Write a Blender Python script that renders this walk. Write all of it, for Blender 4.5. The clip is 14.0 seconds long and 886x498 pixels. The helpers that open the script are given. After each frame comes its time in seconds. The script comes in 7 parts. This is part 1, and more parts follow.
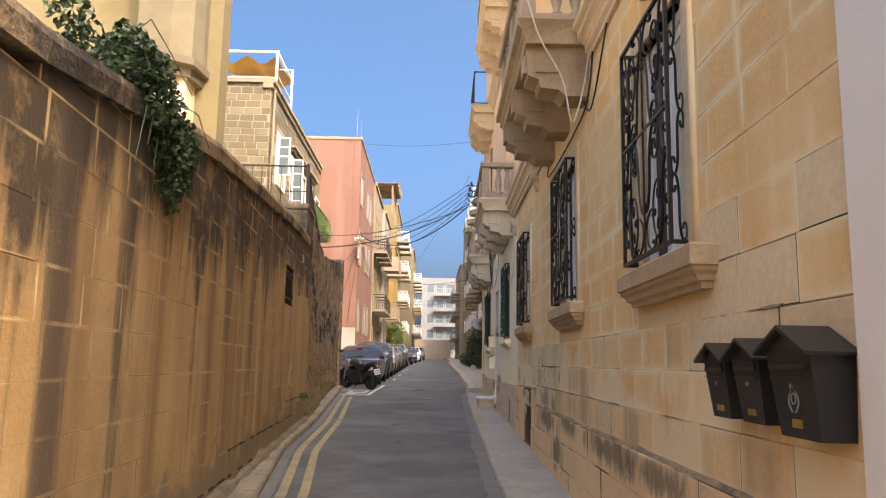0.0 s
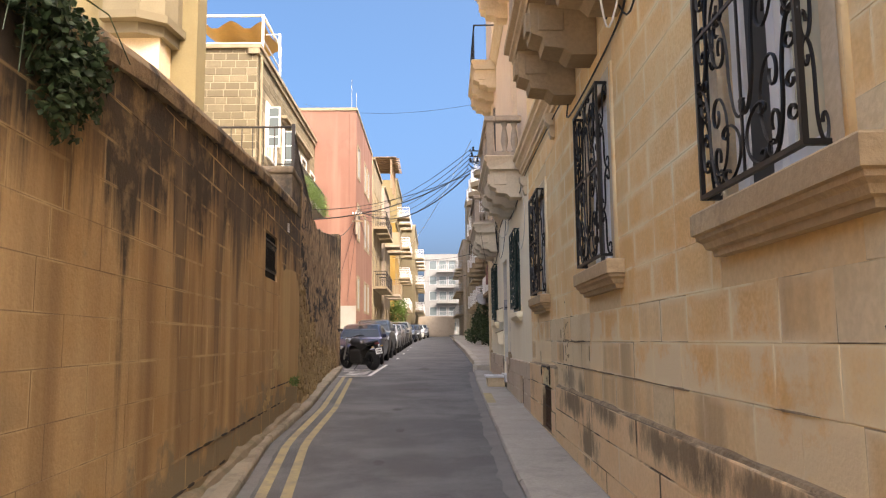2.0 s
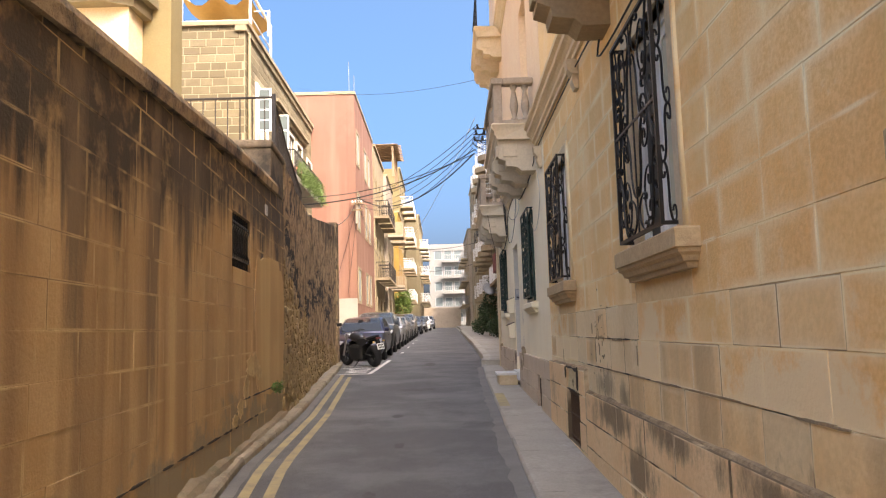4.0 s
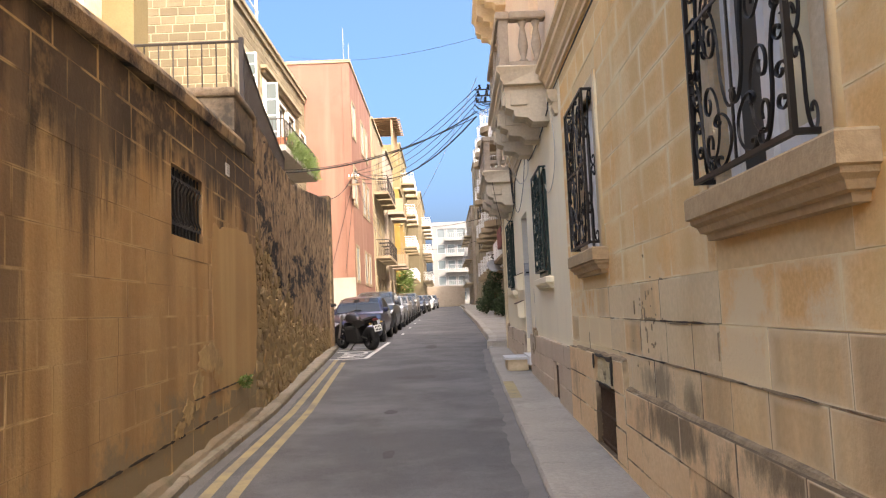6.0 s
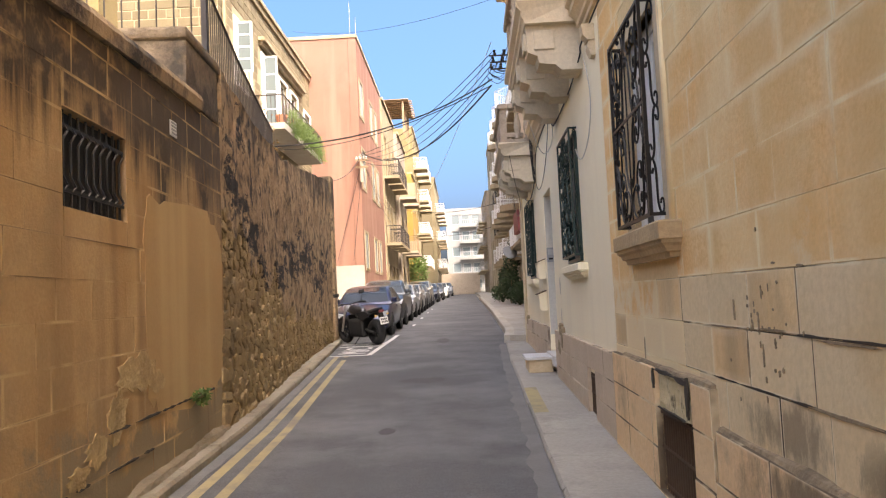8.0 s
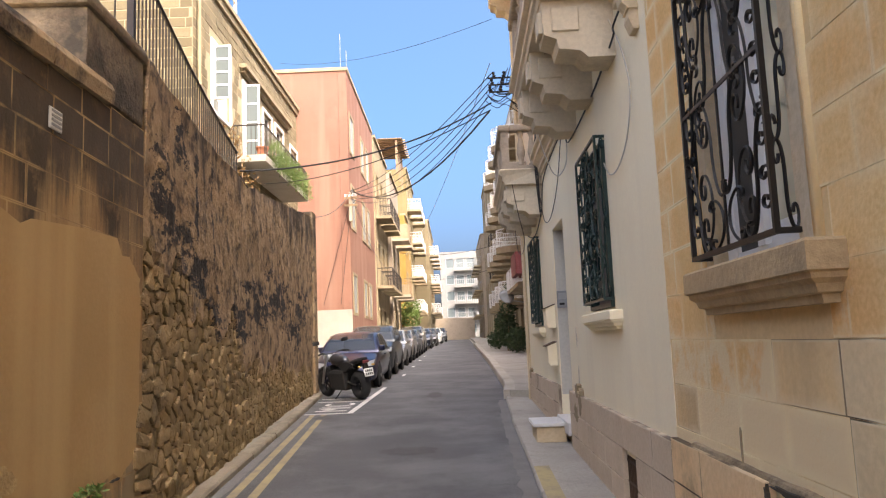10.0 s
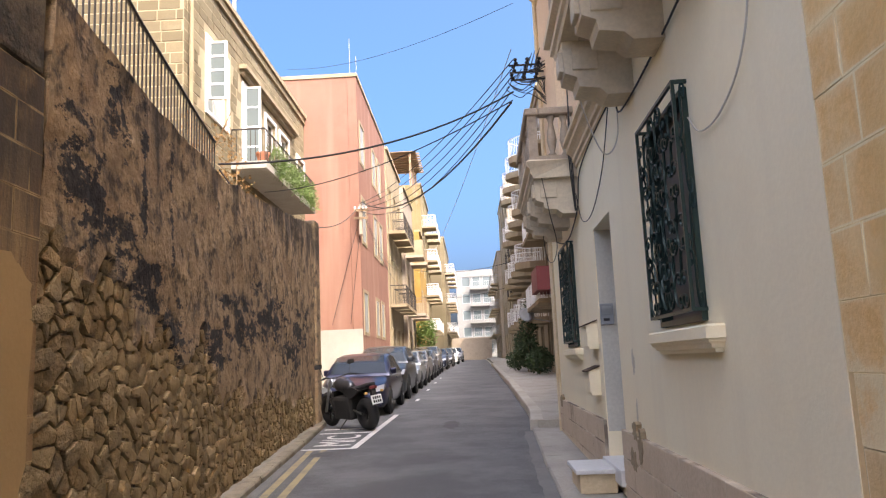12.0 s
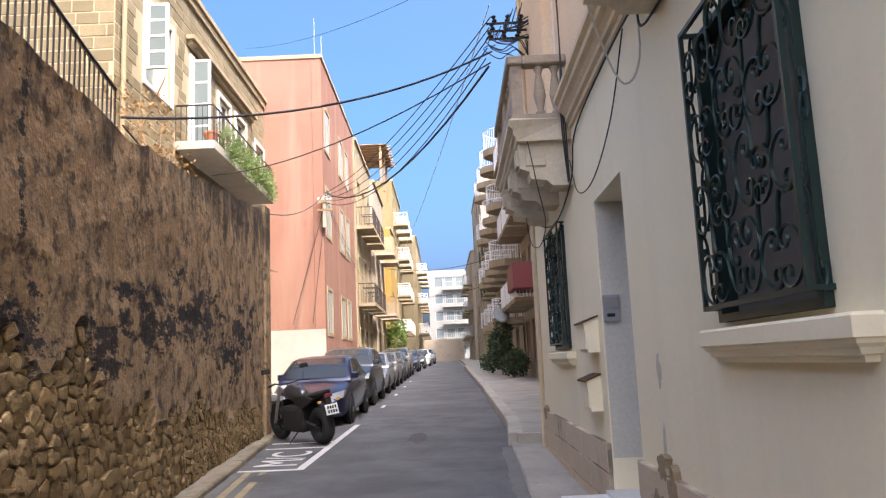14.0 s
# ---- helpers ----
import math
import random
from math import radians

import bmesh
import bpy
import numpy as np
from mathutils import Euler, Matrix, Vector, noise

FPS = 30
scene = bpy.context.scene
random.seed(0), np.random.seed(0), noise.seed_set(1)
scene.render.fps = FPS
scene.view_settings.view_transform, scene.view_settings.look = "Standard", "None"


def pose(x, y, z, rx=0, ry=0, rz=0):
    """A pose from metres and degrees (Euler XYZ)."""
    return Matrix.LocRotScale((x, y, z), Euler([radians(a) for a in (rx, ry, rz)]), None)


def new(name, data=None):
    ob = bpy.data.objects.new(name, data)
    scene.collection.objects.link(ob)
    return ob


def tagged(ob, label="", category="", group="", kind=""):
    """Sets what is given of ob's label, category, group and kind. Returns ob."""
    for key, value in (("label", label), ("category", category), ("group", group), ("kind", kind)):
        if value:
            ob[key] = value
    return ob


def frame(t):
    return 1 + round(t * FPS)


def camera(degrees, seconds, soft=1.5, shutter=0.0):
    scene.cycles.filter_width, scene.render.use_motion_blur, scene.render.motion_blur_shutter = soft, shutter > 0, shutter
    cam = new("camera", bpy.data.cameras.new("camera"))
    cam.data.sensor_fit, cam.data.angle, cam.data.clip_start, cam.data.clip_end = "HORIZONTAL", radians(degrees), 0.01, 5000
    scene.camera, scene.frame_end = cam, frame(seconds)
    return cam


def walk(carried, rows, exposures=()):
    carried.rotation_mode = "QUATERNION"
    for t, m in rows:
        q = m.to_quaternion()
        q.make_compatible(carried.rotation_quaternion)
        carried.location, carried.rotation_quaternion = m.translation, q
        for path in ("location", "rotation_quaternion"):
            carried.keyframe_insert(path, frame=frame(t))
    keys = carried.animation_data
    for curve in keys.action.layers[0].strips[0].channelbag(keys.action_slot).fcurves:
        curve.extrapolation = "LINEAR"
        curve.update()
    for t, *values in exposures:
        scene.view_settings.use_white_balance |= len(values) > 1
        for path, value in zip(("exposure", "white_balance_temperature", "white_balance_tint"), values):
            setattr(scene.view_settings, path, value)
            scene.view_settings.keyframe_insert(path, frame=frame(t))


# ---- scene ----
cam = camera(61.2, 14.0, soft=1.2)
EXPOSURE = 2.49
METRES, EYE, TILT, LEAN, TURN = 12.5, 1.25, 0.0, 0.0, -0.9
ROWS = [
    (0.0, 0.0, 0.0, 0.0, -0.15, 8.68, -0.99),
    (0.5, -0.0013, 0.0278, -0.0003, 0.26, 8.32, -0.68),
    (1.0, -0.0035, 0.0559, 0.0008, 0.42, 7.89, -0.24),
    (1.5, -0.0003, 0.0858, 0.0018, 0.29, 7.41, 0.24),
    (2.0, -0.001, 0.1173, 0.0006, 0.19, 6.93, 0.56),
    (2.5, -0.0022, 0.1484, 0.0024, 0.34, 6.59, 0.85),
    (3.0, 0.0008, 0.1818, 0.0045, 0.58, 6.43, 1.11),
    (5.5, 0.0003, 0.3519, 0.0086, 0.76, 5.28, 2.33),
    (6.0, 0.004, 0.3875, 0.0089, 1.03, 4.63, 2.41),
    (6.5, 0.0042, 0.4258, 0.0101, 1.33, 3.95, 2.5),
    (7.0, 0.0078, 0.4638, 0.0107, 1.54, 3.49, 2.53),
    (7.5, 0.0091, 0.5006, 0.0124, 1.87, 3.39, 2.58),
    (8.0, 0.0082, 0.5381, 0.0152, 2.22, 3.71, 2.65),
    (10.5, 0.0054, 0.731, 0.0246, 1.71, 7.77, 2.3),
    (11.0, 0.0047, 0.77, 0.0259, 1.94, 8.23, 2.15),
    (11.5, 0.0013, 0.8079, 0.0274, 2.56, 8.53, 2.28),
    (12.0, -0.0001, 0.8431, 0.0281, 2.99, 8.61, 2.54),
    (12.5, 0.0017, 0.8823, 0.0298, 2.92, 8.64, 2.76),
    (13.0, 0.0004, 0.9206, 0.0312, 2.17, 8.72, 2.77),
    (13.5, 0.0019, 0.9595, 0.0317, 1.26, 8.72, 2.66),
    (14.0, 0.0018, 0.9979, 0.0318, 0.92, 8.62, 2.49),
]
walk(cam, [(t, pose(0, 0, EYE, TILT, LEAN, TURN) @ pose(METRES * x, METRES * y, METRES * z, 90 + pitch, roll, yaw)) for t, x, y, z, yaw, pitch, roll in ROWS],
     exposures=[(0.0, EXPOSURE - 0.12, 9200, 13), (3.0, EXPOSURE + 0.08, 9500, 13), (8.0, EXPOSURE + 0.40, 9600, 13), (11.0, EXPOSURE + 0.22, 9000, 13), (14.0, EXPOSURE + 0.24, 8100, 12)])

# ---- light ----
SUN_DIR = Vector((-0.36, 0.53, -0.766)).normalized()
world = bpy.data.worlds.new("sky")
scene.world = world
world.use_nodes = True
wn = world.node_tree
sky = wn.nodes.new("ShaderNodeTexSky")
sky.sky_type = "NISHITA"
sky.sun_disc = False
sky.sun_elevation = math.asin(-SUN_DIR.z)
sky.sun_rotation = math.atan2(-SUN_DIR.x, -SUN_DIR.y)
sky.air_density, sky.dust_density, sky.ozone_density = 0.4, 10.0, 9.0
bg = wn.nodes["Background"]
bg.inputs["Strength"].default_value = 0.15
clear = wn.nodes.new("ShaderNodeHueSaturation")  # a deep clear blue away from the sun
clear.inputs["Hue"].default_value, clear.inputs["Saturation"].default_value = 0.493, 1.27
wn.links.new(sky.outputs["Color"], clear.inputs["Color"])
wn.links.new(clear.outputs["Color"], bg.inputs["Color"])
sun_lamp = bpy.data.lights.new("sun", "SUN")
sun_lamp.energy, sun_lamp.angle, sun_lamp.color = 0.75, radians(0.55), (1.0, 0.93, 0.82)
sun = new("sun", sun_lamp)
sun.rotation_mode = "QUATERNION"
sun.rotation_quaternion = SUN_DIR.to_track_quat("-Z", "Y")

# ---- materials ----


def ramp_mix(nt, fac, a, b):
    mx = nt.nodes.new("ShaderNodeMix")
    mx.data_type = "RGBA"
    if isinstance(fac, (int, float)):
        mx.inputs[0].default_value = fac
    else:
        nt.links.new(fac, mx.inputs[0])
    for sock, v in ((mx.inputs[6], a), (mx.inputs[7], b)):
        if isinstance(v, (tuple, list)):
            sock.default_value = (*v, 1)
        else:
            nt.links.new(v, sock)
    return mx.outputs[2]


def grain(nt, scale, stretch=(1, 1, 1), detail=6, lo=0.35, hi=0.65, rough=0.6):
    tc = nt.nodes.new("ShaderNodeNewGeometry")
    mp = nt.nodes.new("ShaderNodeMapping")
    mp.inputs["Scale"].default_value = stretch
    nz = nt.nodes.new("ShaderNodeTexNoise")
    nz.inputs["Scale"].default_value = scale
    nz.inputs["Detail"].default_value = detail
    nz.inputs["Roughness"].default_value = rough
    nt.links.new(tc.outputs["Position"], mp.inputs["Vector"])
    nt.links.new(mp.outputs["Vector"], nz.inputs["Vector"])
    mr = nt.nodes.new("ShaderNodeMapRange")
    mr.inputs["From Min"].default_value, mr.inputs["From Max"].default_value = lo, hi
    nt.links.new(nz.outputs["Fac"], mr.inputs["Value"])
    return mr.outputs["Result"]


def times(nt, a, b):
    n = nt.nodes.new("ShaderNodeMath")
    n.operation = "MULTIPLY"
    for i, v in enumerate((a, b)):
        if isinstance(v, (int, float)):
            n.inputs[i].default_value = v
        else:
            nt.links.new(v, n.inputs[i])
    return n.outputs[0]


def base(name, rough=0.9, metal=0.0, spec=0.3):
    m = bpy.data.materials.new(name)
    m.use_nodes = True
    b = m.node_tree.nodes["Principled BSDF"]
    b.inputs["Roughness"].default_value = rough
    b.inputs["Metallic"].default_value = metal
    b.inputs["Specular IOR Level"].default_value = spec
    return m, m.node_tree, b


def bump(nt, b, height, strength=0.3, dist=0.01):
    bp = nt.nodes.new("ShaderNodeBump")
    bp.inputs["Strength"].default_value, bp.inputs["Distance"].default_value = strength, dist
    nt.links.new(height, bp.inputs["Height"])
    nt.links.new(bp.outputs["Normal"], b.inputs["Normal"])


def rim_mask(nt, wide_y, wide_z):
    """The arrises of a block: where its face comes near to its joints."""
    tc = nt.nodes.new("ShaderNodeTexCoord")
    sp = nt.nodes.new("ShaderNodeSeparateXYZ")
    nt.links.new(tc.outputs["Generated"], sp.inputs[0])
    out = []
    for axis, width in (("Y", wide_y), ("Z", wide_z)):
        ping = nt.nodes.new("ShaderNodeMath")
        ping.operation = "PINGPONG"
        ping.inputs[1].default_value = 0.5
        nt.links.new(sp.outputs[axis], ping.inputs[0])
        mr = nt.nodes.new("ShaderNodeMapRange")
        mr.inputs["From Min"].default_value, mr.inputs["From Max"].default_value = width, width * 0.4
        nt.links.new(ping.outputs[0], mr.inputs["Value"])
        out.append(mr.outputs["Result"])
    mx = nt.nodes.new("ShaderNodeMath")
    mx.operation = "MAXIMUM"
    nt.links.new(out[0], mx.inputs[0])
    nt.links.new(out[1], mx.inputs[1])
    return mx.outputs[0]


def low_wear(nt, z_full, z_none, slope):
    """Paint worn off in ragged patches by rising damp, thinning out with height."""
    geo = nt.nodes.new("ShaderNodeNewGeometry")
    sep = nt.nodes.new("ShaderNodeSeparateXYZ")
    nt.links.new(geo.outputs["Position"], sep.inputs[0])
    lift = nt.nodes.new("ShaderNodeMath")
    lift.operation = "MULTIPLY_ADD"
    lift.inputs[1].default_value = -slope
    nt.links.new(sep.outputs["Y"], lift.inputs[0])
    nt.links.new(sep.outputs["Z"], lift.inputs[2])
    mr = nt.nodes.new("ShaderNodeMapRange")
    mr.inputs["From Min"].default_value, mr.inputs["From Max"].default_value = z_none, z_full
    nt.links.new(lift.outputs[0], mr.inputs["Value"])
    add = nt.nodes.new("ShaderNodeMath")
    add.operation = "ADD"
    nt.links.new(grain(nt, 1.3, detail=9, lo=0.3, hi=0.7, rough=0.68), add.inputs[0])
    nt.links.new(mr.outputs["Result"], add.inputs[1])
    cut = nt.nodes.new("ShaderNodeMapRange")
    cut.inputs["From Min"].default_value, cut.inputs["From Max"].default_value = 0.86, 1.06
    nt.links.new(add.outputs[0], cut.inputs["Value"])
    return cut.outputs["Result"]


def blot(nt, by, bz, ry, rz, flow=0.7, soft=0.08):
    """One ragged stain round a place on the wall."""
    geo = nt.nodes.new("ShaderNodeNewGeometry")
    mp = nt.nodes.new("ShaderNodeMapping")
    mp.inputs["Location"].default_value = (0, -by / ry, -bz / rz)
    mp.inputs["Scale"].default_value = (0, 1 / ry, 1 / rz)
    nt.links.new(geo.outputs["Position"], mp.inputs["Vector"])
    ln = nt.nodes.new("ShaderNodeVectorMath")
    ln.operation = "LENGTH"
    nt.links.new(mp.outputs["Vector"], ln.inputs[0])
    sb = nt.nodes.new("ShaderNodeMath")
    sb.operation = "SUBTRACT"
    nt.links.new(grain(nt, 4.6 if flow > 0.5 else 2.4, stretch=(1, 0.45, 1) if flow > 0.5 else (1, 1, flow), detail=10, lo=0.38, hi=0.62, rough=0.78), sb.inputs[0])
    nt.links.new(times(nt, ln.outputs["Value"], 0.55 if flow > 0.5 else 1.0), sb.inputs[1])
    cut = nt.nodes.new("ShaderNodeMapRange")
    cut.inputs["From Min"].default_value, cut.inputs["From Max"].default_value = (0.20, 0.27) if flow > 0.5 else (-0.14 - soft, -0.14 + soft * 0.5)
    nt.links.new(sb.outputs[0], cut.inputs["Value"])
    return cut.outputs["Result"]


def surface(name, col, col2, stain=None, rough=0.9, size=1.5, fine=28, relief=0.3, streaks=None, vary=0.0, spec=0.3, metal=0.0, stain_size=0.6, stain_lo=0.55, stain_hi=0.75, streak_lo=0.5, streak_hi=0.72, soot=None, edge=None, island=0.0, grit=0.45, joint=None, blots=(), peel=None, dark_streaks=None, flow=0.7):
    """Weathered surface: two colours by large patches, fine grain, optional stains and vertical streaks."""
    m, nt, b = base(name, rough, metal, spec)
    c = ramp_mix(nt, grain(nt, size), col, col2)
    g = grain(nt, fine, detail=4)
    dark = tuple(v * 0.78 for v in col)
    c = ramp_mix(nt, times(nt, g, grit), c, dark)
    if vary:
        oi = nt.nodes.new("ShaderNodeObjectInfo")
        light = tuple(min(1, v * 1.25) for v in col2)
        c = ramp_mix(nt, times(nt, oi.outputs["Random"], vary), c, light)
    if island:
        gi = nt.nodes.new("ShaderNodeNewGeometry")
        c = ramp_mix(nt, times(nt, gi.outputs["Random Per Island"], island), c, tuple(v * 0.72 for v in col))
    if stain:
        c = ramp_mix(nt, grain(nt, stain_size, detail=9, lo=stain_lo, hi=stain_hi, rough=0.7), c, stain)
    if streaks:
        c = ramp_mix(nt, grain(nt, 1.0, stretch=(1.25, 1.25, 0.085), detail=3.5, lo=streak_lo, hi=streak_hi), c, streaks)
    if dark_streaks:
        c = ramp_mix(nt, times(nt, grain(nt, 1.0, stretch=(2.4, 2.4, 0.10), detail=7, lo=0.44, hi=0.66, rough=0.5), 0.85), c, dark_streaks)
    if peel:
        c = ramp_mix(nt, low_wear(nt, *peel[:3]), c, peel[3])
    if soot:
        geo = nt.nodes.new("ShaderNodeNewGeometry")
        sep = nt.nodes.new("ShaderNodeSeparateXYZ")
        nt.links.new(geo.outputs["Position"], sep.inputs[0])
        lift = nt.nodes.new("ShaderNodeMath")
        lift.operation = "MULTIPLY_ADD"
        lift.inputs[1].default_value = -soot[2]
        nt.links.new(sep.outputs["Y"], lift.inputs[0])
        nt.links.new(sep.outputs["Z"], lift.inputs[2])
        mr = nt.nodes.new("ShaderNodeMapRange")
        mr.inputs["From Min"].default_value, mr.inputs["From Max"].default_value = soot[0], soot[1]
        nt.links.new(lift.outputs[0], mr.inputs["Value"])
        drip = grain(nt, 1.0, stretch=(2.6, 2.6, 0.14), detail=7, lo=0.30, hi=0.70, rough=0.65)
        add = nt.nodes.new("ShaderNodeMath")
        add.operation = "ADD"
        nt.links.new(drip, add.inputs[0])
        nt.links.new(mr.outputs["Result"], add.inputs[1])
        cut = nt.nodes.new("ShaderNodeMapRange")
        cut.inputs["From Min"].default_value, cut.inputs["From Max"].default_value = 0.74, 1.10
        cut.inputs["To Max"].default_value = 0.93
        nt.links.new(add.outputs[0], cut.inputs["Value"])
        blotch = grain(nt, 5.0, detail=5, lo=0.12, hi=0.52)
        c = ramp_mix(nt, times(nt, cut.outputs["Result"], blotch), c, (0.045, 0.036, 0.028))
    for by, bz, ry, rz, col_b in blots:
        c = ramp_mix(nt, times(nt, blot(nt, by, bz, ry, rz, flow, 0.08 if flow > 0.5 else 0.4), 1.0 if flow > 0.5 else 0.8), c, col_b)
    if edge:
        tc = nt.nodes.new("ShaderNodeTexCoord")
        sp = nt.nodes.new("ShaderNodeSeparateXYZ")
        nt.links.new(tc.outputs["Generated"], sp.inputs[0])
        fac = None
        for axis, width in (("Y", 0.12), ("Z", 0.2)):
            ping = nt.nodes.new("ShaderNodeMath")
            ping.operation = "PINGPONG"
            ping.inputs[1].default_value = 0.5
            nt.links.new(sp.outputs[axis], ping.inputs[0])
            mr = nt.nodes.new("ShaderNodeMapRange")
            mr.inputs["From Min"].default_value, mr.inputs["From Max"].default_value = width, 0.0
            nt.links.new(ping.outputs[0], mr.inputs["Value"])
            if fac is None:
                fac = mr.outputs["Result"]
            else:
                mxn = nt.nodes.new("ShaderNodeMath")
                mxn.operation = "MAXIMUM"
                nt.links.new(fac, mxn.inputs[0])
                nt.links.new(mr.outputs["Result"], mxn.inputs[1])
                fac = mxn.outputs[0]
        c = ramp_mix(nt, times(nt, times(nt, fac, grain(nt, 1.6, detail=8, lo=0.38, hi=0.62)), 0.85), c, edge)
    if joint:
        c = ramp_mix(nt, times(nt, rim_mask(nt, 0.030, 0.055), grain(nt, 1.7, detail=3, lo=0.46, hi=0.6)), c, joint[1])
        c = ramp_mix(nt, times(nt, rim_mask(nt, 0.011, 0.022), grain(nt, 1.1, detail=4, lo=0.44, hi=0.54)), c, joint[0])
    nt.links.new(c, b.inputs["Base Color"])
    if relief:
        bump(nt, b, g, relief, 0.008)
    return m


def plain(name, col, rough=0.5, metal=0.0, spec=0.5, var=0.25, scale=9):
    m, nt, b = base(name, rough, metal, spec)
    c = ramp_mix(nt, times(nt, grain(nt, scale, detail=5), var), col, tuple(v * 0.6 for v in col))
    nt.links.new(c, b.inputs["Base Color"])
    return m


M_BLOCK = surface("block_limestone", (0.47, 0.285, 0.128), (0.55, 0.37, 0.19), stain=(0.33, 0.225, 0.12), streaks=(0.66, 0.45, 0.23), dark_streaks=(0.27, 0.155, 0.075), vary=0.14, relief=0.3, fine=40, grit=0.4, flow=0.1, soot=(1.15, 2.35, 0.075), streak_lo=0.55, streak_hi=0.75, joint=((0.31, 0.20, 0.11), (0.56, 0.39, 0.20)), peel=(-0.30, 0.55, 0.03, (0.29, 0.22, 0.135)), blots=((3.5, 1.9, 0.17, 1.9, (0.13, 0.095, 0.065)), (4.35, 2.0, 0.24, 1.7, (0.10, 0.075, 0.05)), (4.0, 2.55, 1.0, 0.32, (0.07, 0.055, 0.042)), (13.9, 3.2, 0.9, 0.55, (0.075, 0.06, 0.048)), (14.7, 2.9, 0.35, 0.8, (0.09, 0.07, 0.054)), (7.2, 2.5, 0.22, 1.3, (0.17, 0.115, 0.07)), (8.6, 2.2, 0.16, 1.5, (0.19, 0.125, 0.075)), (5.5, 2.4, 0.2, 0.9, (0.15, 0.105, 0.07)), (9.6, 2.7, 0.6, 0.9, (0.11, 0.08, 0.055)), (13.0, 3.1, 1.4, 0.5, (0.09, 0.07, 0.052))))
M_COPING = surface("sooty_coping", (0.33, 0.235, 0.14), (0.43, 0.31, 0.19), stain=(0.055, 0.045, 0.037), stain_lo=0.47, stain_hi=0.62, stain_size=1.6, relief=0.8)
M_PIER = surface("sooty_pier_stone", (0.19, 0.145, 0.10), (0.27, 0.205, 0.14), stain=(0.06, 0.05, 0.04), stain_lo=0.42, stain_hi=0.62, stain_size=1.8, relief=0.8)
M_MORTAR = surface("mortar", (0.42, 0.29, 0.16), (0.34, 0.23, 0.13), stain=(0.12, 0.09, 0.06), stain_size=2.0, stain_lo=0.45, relief=0.4)
M_PATCH = surface("smooth_render", (0.475, 0.30, 0.135), (0.53, 0.355, 0.175), stain=(0.42, 0.28, 0.135), relief=0.1, size=0.9, stain_lo=0.5, stain_hi=0.8, grit=0.25, streaks=(0.58, 0.40, 0.20))
M_RUBBLE = surface("rubble_stone", (0.27, 0.185, 0.092), (0.38, 0.27, 0.145), stain=(0.10, 0.073, 0.048), stain_lo=0.5, vary=0.5, relief=1.0, size=5, island=0.45, stain_size=3.0)
M_RENDER = surface("old_render", (0.28, 0.19, 0.115), (0.46, 0.325, 0.195), stain=(0.10, 0.074, 0.052), stain_size=4.5, stain_lo=0.49, stain_hi=0.60, fine=16, relief=1.0, soot=(2.75, 4.35, 0.03), size=2.2, blots=tuple((*q, (0.038, 0.033, 0.031)) for q in ((15.6, 2.85, 0.45, 0.42), (16.15, 2.55, 0.45, 0.35), (15.3, 3.2, 0.3, 0.35), (16.7, 3.3, 0.09, 0.9), (15.2, 2.2, 0.12, 0.5), (16.8, 2.4, 0.55, 0.42), (17.6, 1.98, 0.6, 0.42), (19.0, 1.75, 0.9, 0.42), (20.4, 2.25, 1.1, 0.48), (22.5, 2.4, 1.6, 0.55), (24.4, 1.9, 1.3, 0.42), (25.4, 2.35, 1.2, 0.55), (17.5, 3.4, 0.10, 1.1), (16.0, 3.7, 0.3, 0.5))))
M_OCHRE = surface("ochre_painted_stone", (0.86, 0.47, 0.175), (0.88, 0.61, 0.31), stain=(0.87, 0.67, 0.38), stain_size=0.55, stain_lo=0.47, stain_hi=0.66, streaks=(0.72, 0.46, 0.20), relief=0.25, fine=45, grit=0.6, size=0.8, vary=0.22, edge=(0.90, 0.74, 0.46), joint=((0.88, 0.68, 0.39), (0.90, 0.76, 0.50)), peel=(0.45, 1.7, 0.02, (0.83, 0.65, 0.40)))
M_WORN = surface("worn_ochre_stone", (0.80, 0.53, 0.26), (0.84, 0.62, 0.35), stain=(0.60, 0.42, 0.23), stain_size=2.2, vary=0.15, relief=0.3, size=3, edge=(0.84, 0.68, 0.44), joint=((0.36, 0.25, 0.15), (0.86, 0.72, 0.48)), dark_streaks=(0.50, 0.35, 0.20))
M_OCHRE_FLAT = surface("ochre_painted_wall", (0.80, 0.55, 0.28), (0.81, 0.61, 0.35), stain=(0.77, 0.62, 0.42), relief=0.12, size=0.9)
M_CREAM = surface("cream_painted_wall", (0.89, 0.77, 0.55), (0.90, 0.80, 0.59), stain=(0.83, 0.71, 0.51), relief=0.08, size=0.5, grit=0.12, streaks=(0.82, 0.71, 0.52))
M_PEACH = surface("peach_painted_wall", (0.76, 0.56, 0.39), (0.80, 0.63, 0.46), stain=(0.64, 0.48, 0.34), relief=0.12, size=0.9)
M_GREYCREAM = surface("greyed_cream_stone", (0.60, 0.51, 0.38), (0.68, 0.58, 0.44), stain=(0.42, 0.35, 0.26), relief=0.2, stain_size=1.4)
M_WHITE = surface("white_painted_wall", (0.80, 0.74, 0.65), (0.83, 0.78, 0.70), relief=0.03, grit=0.12)
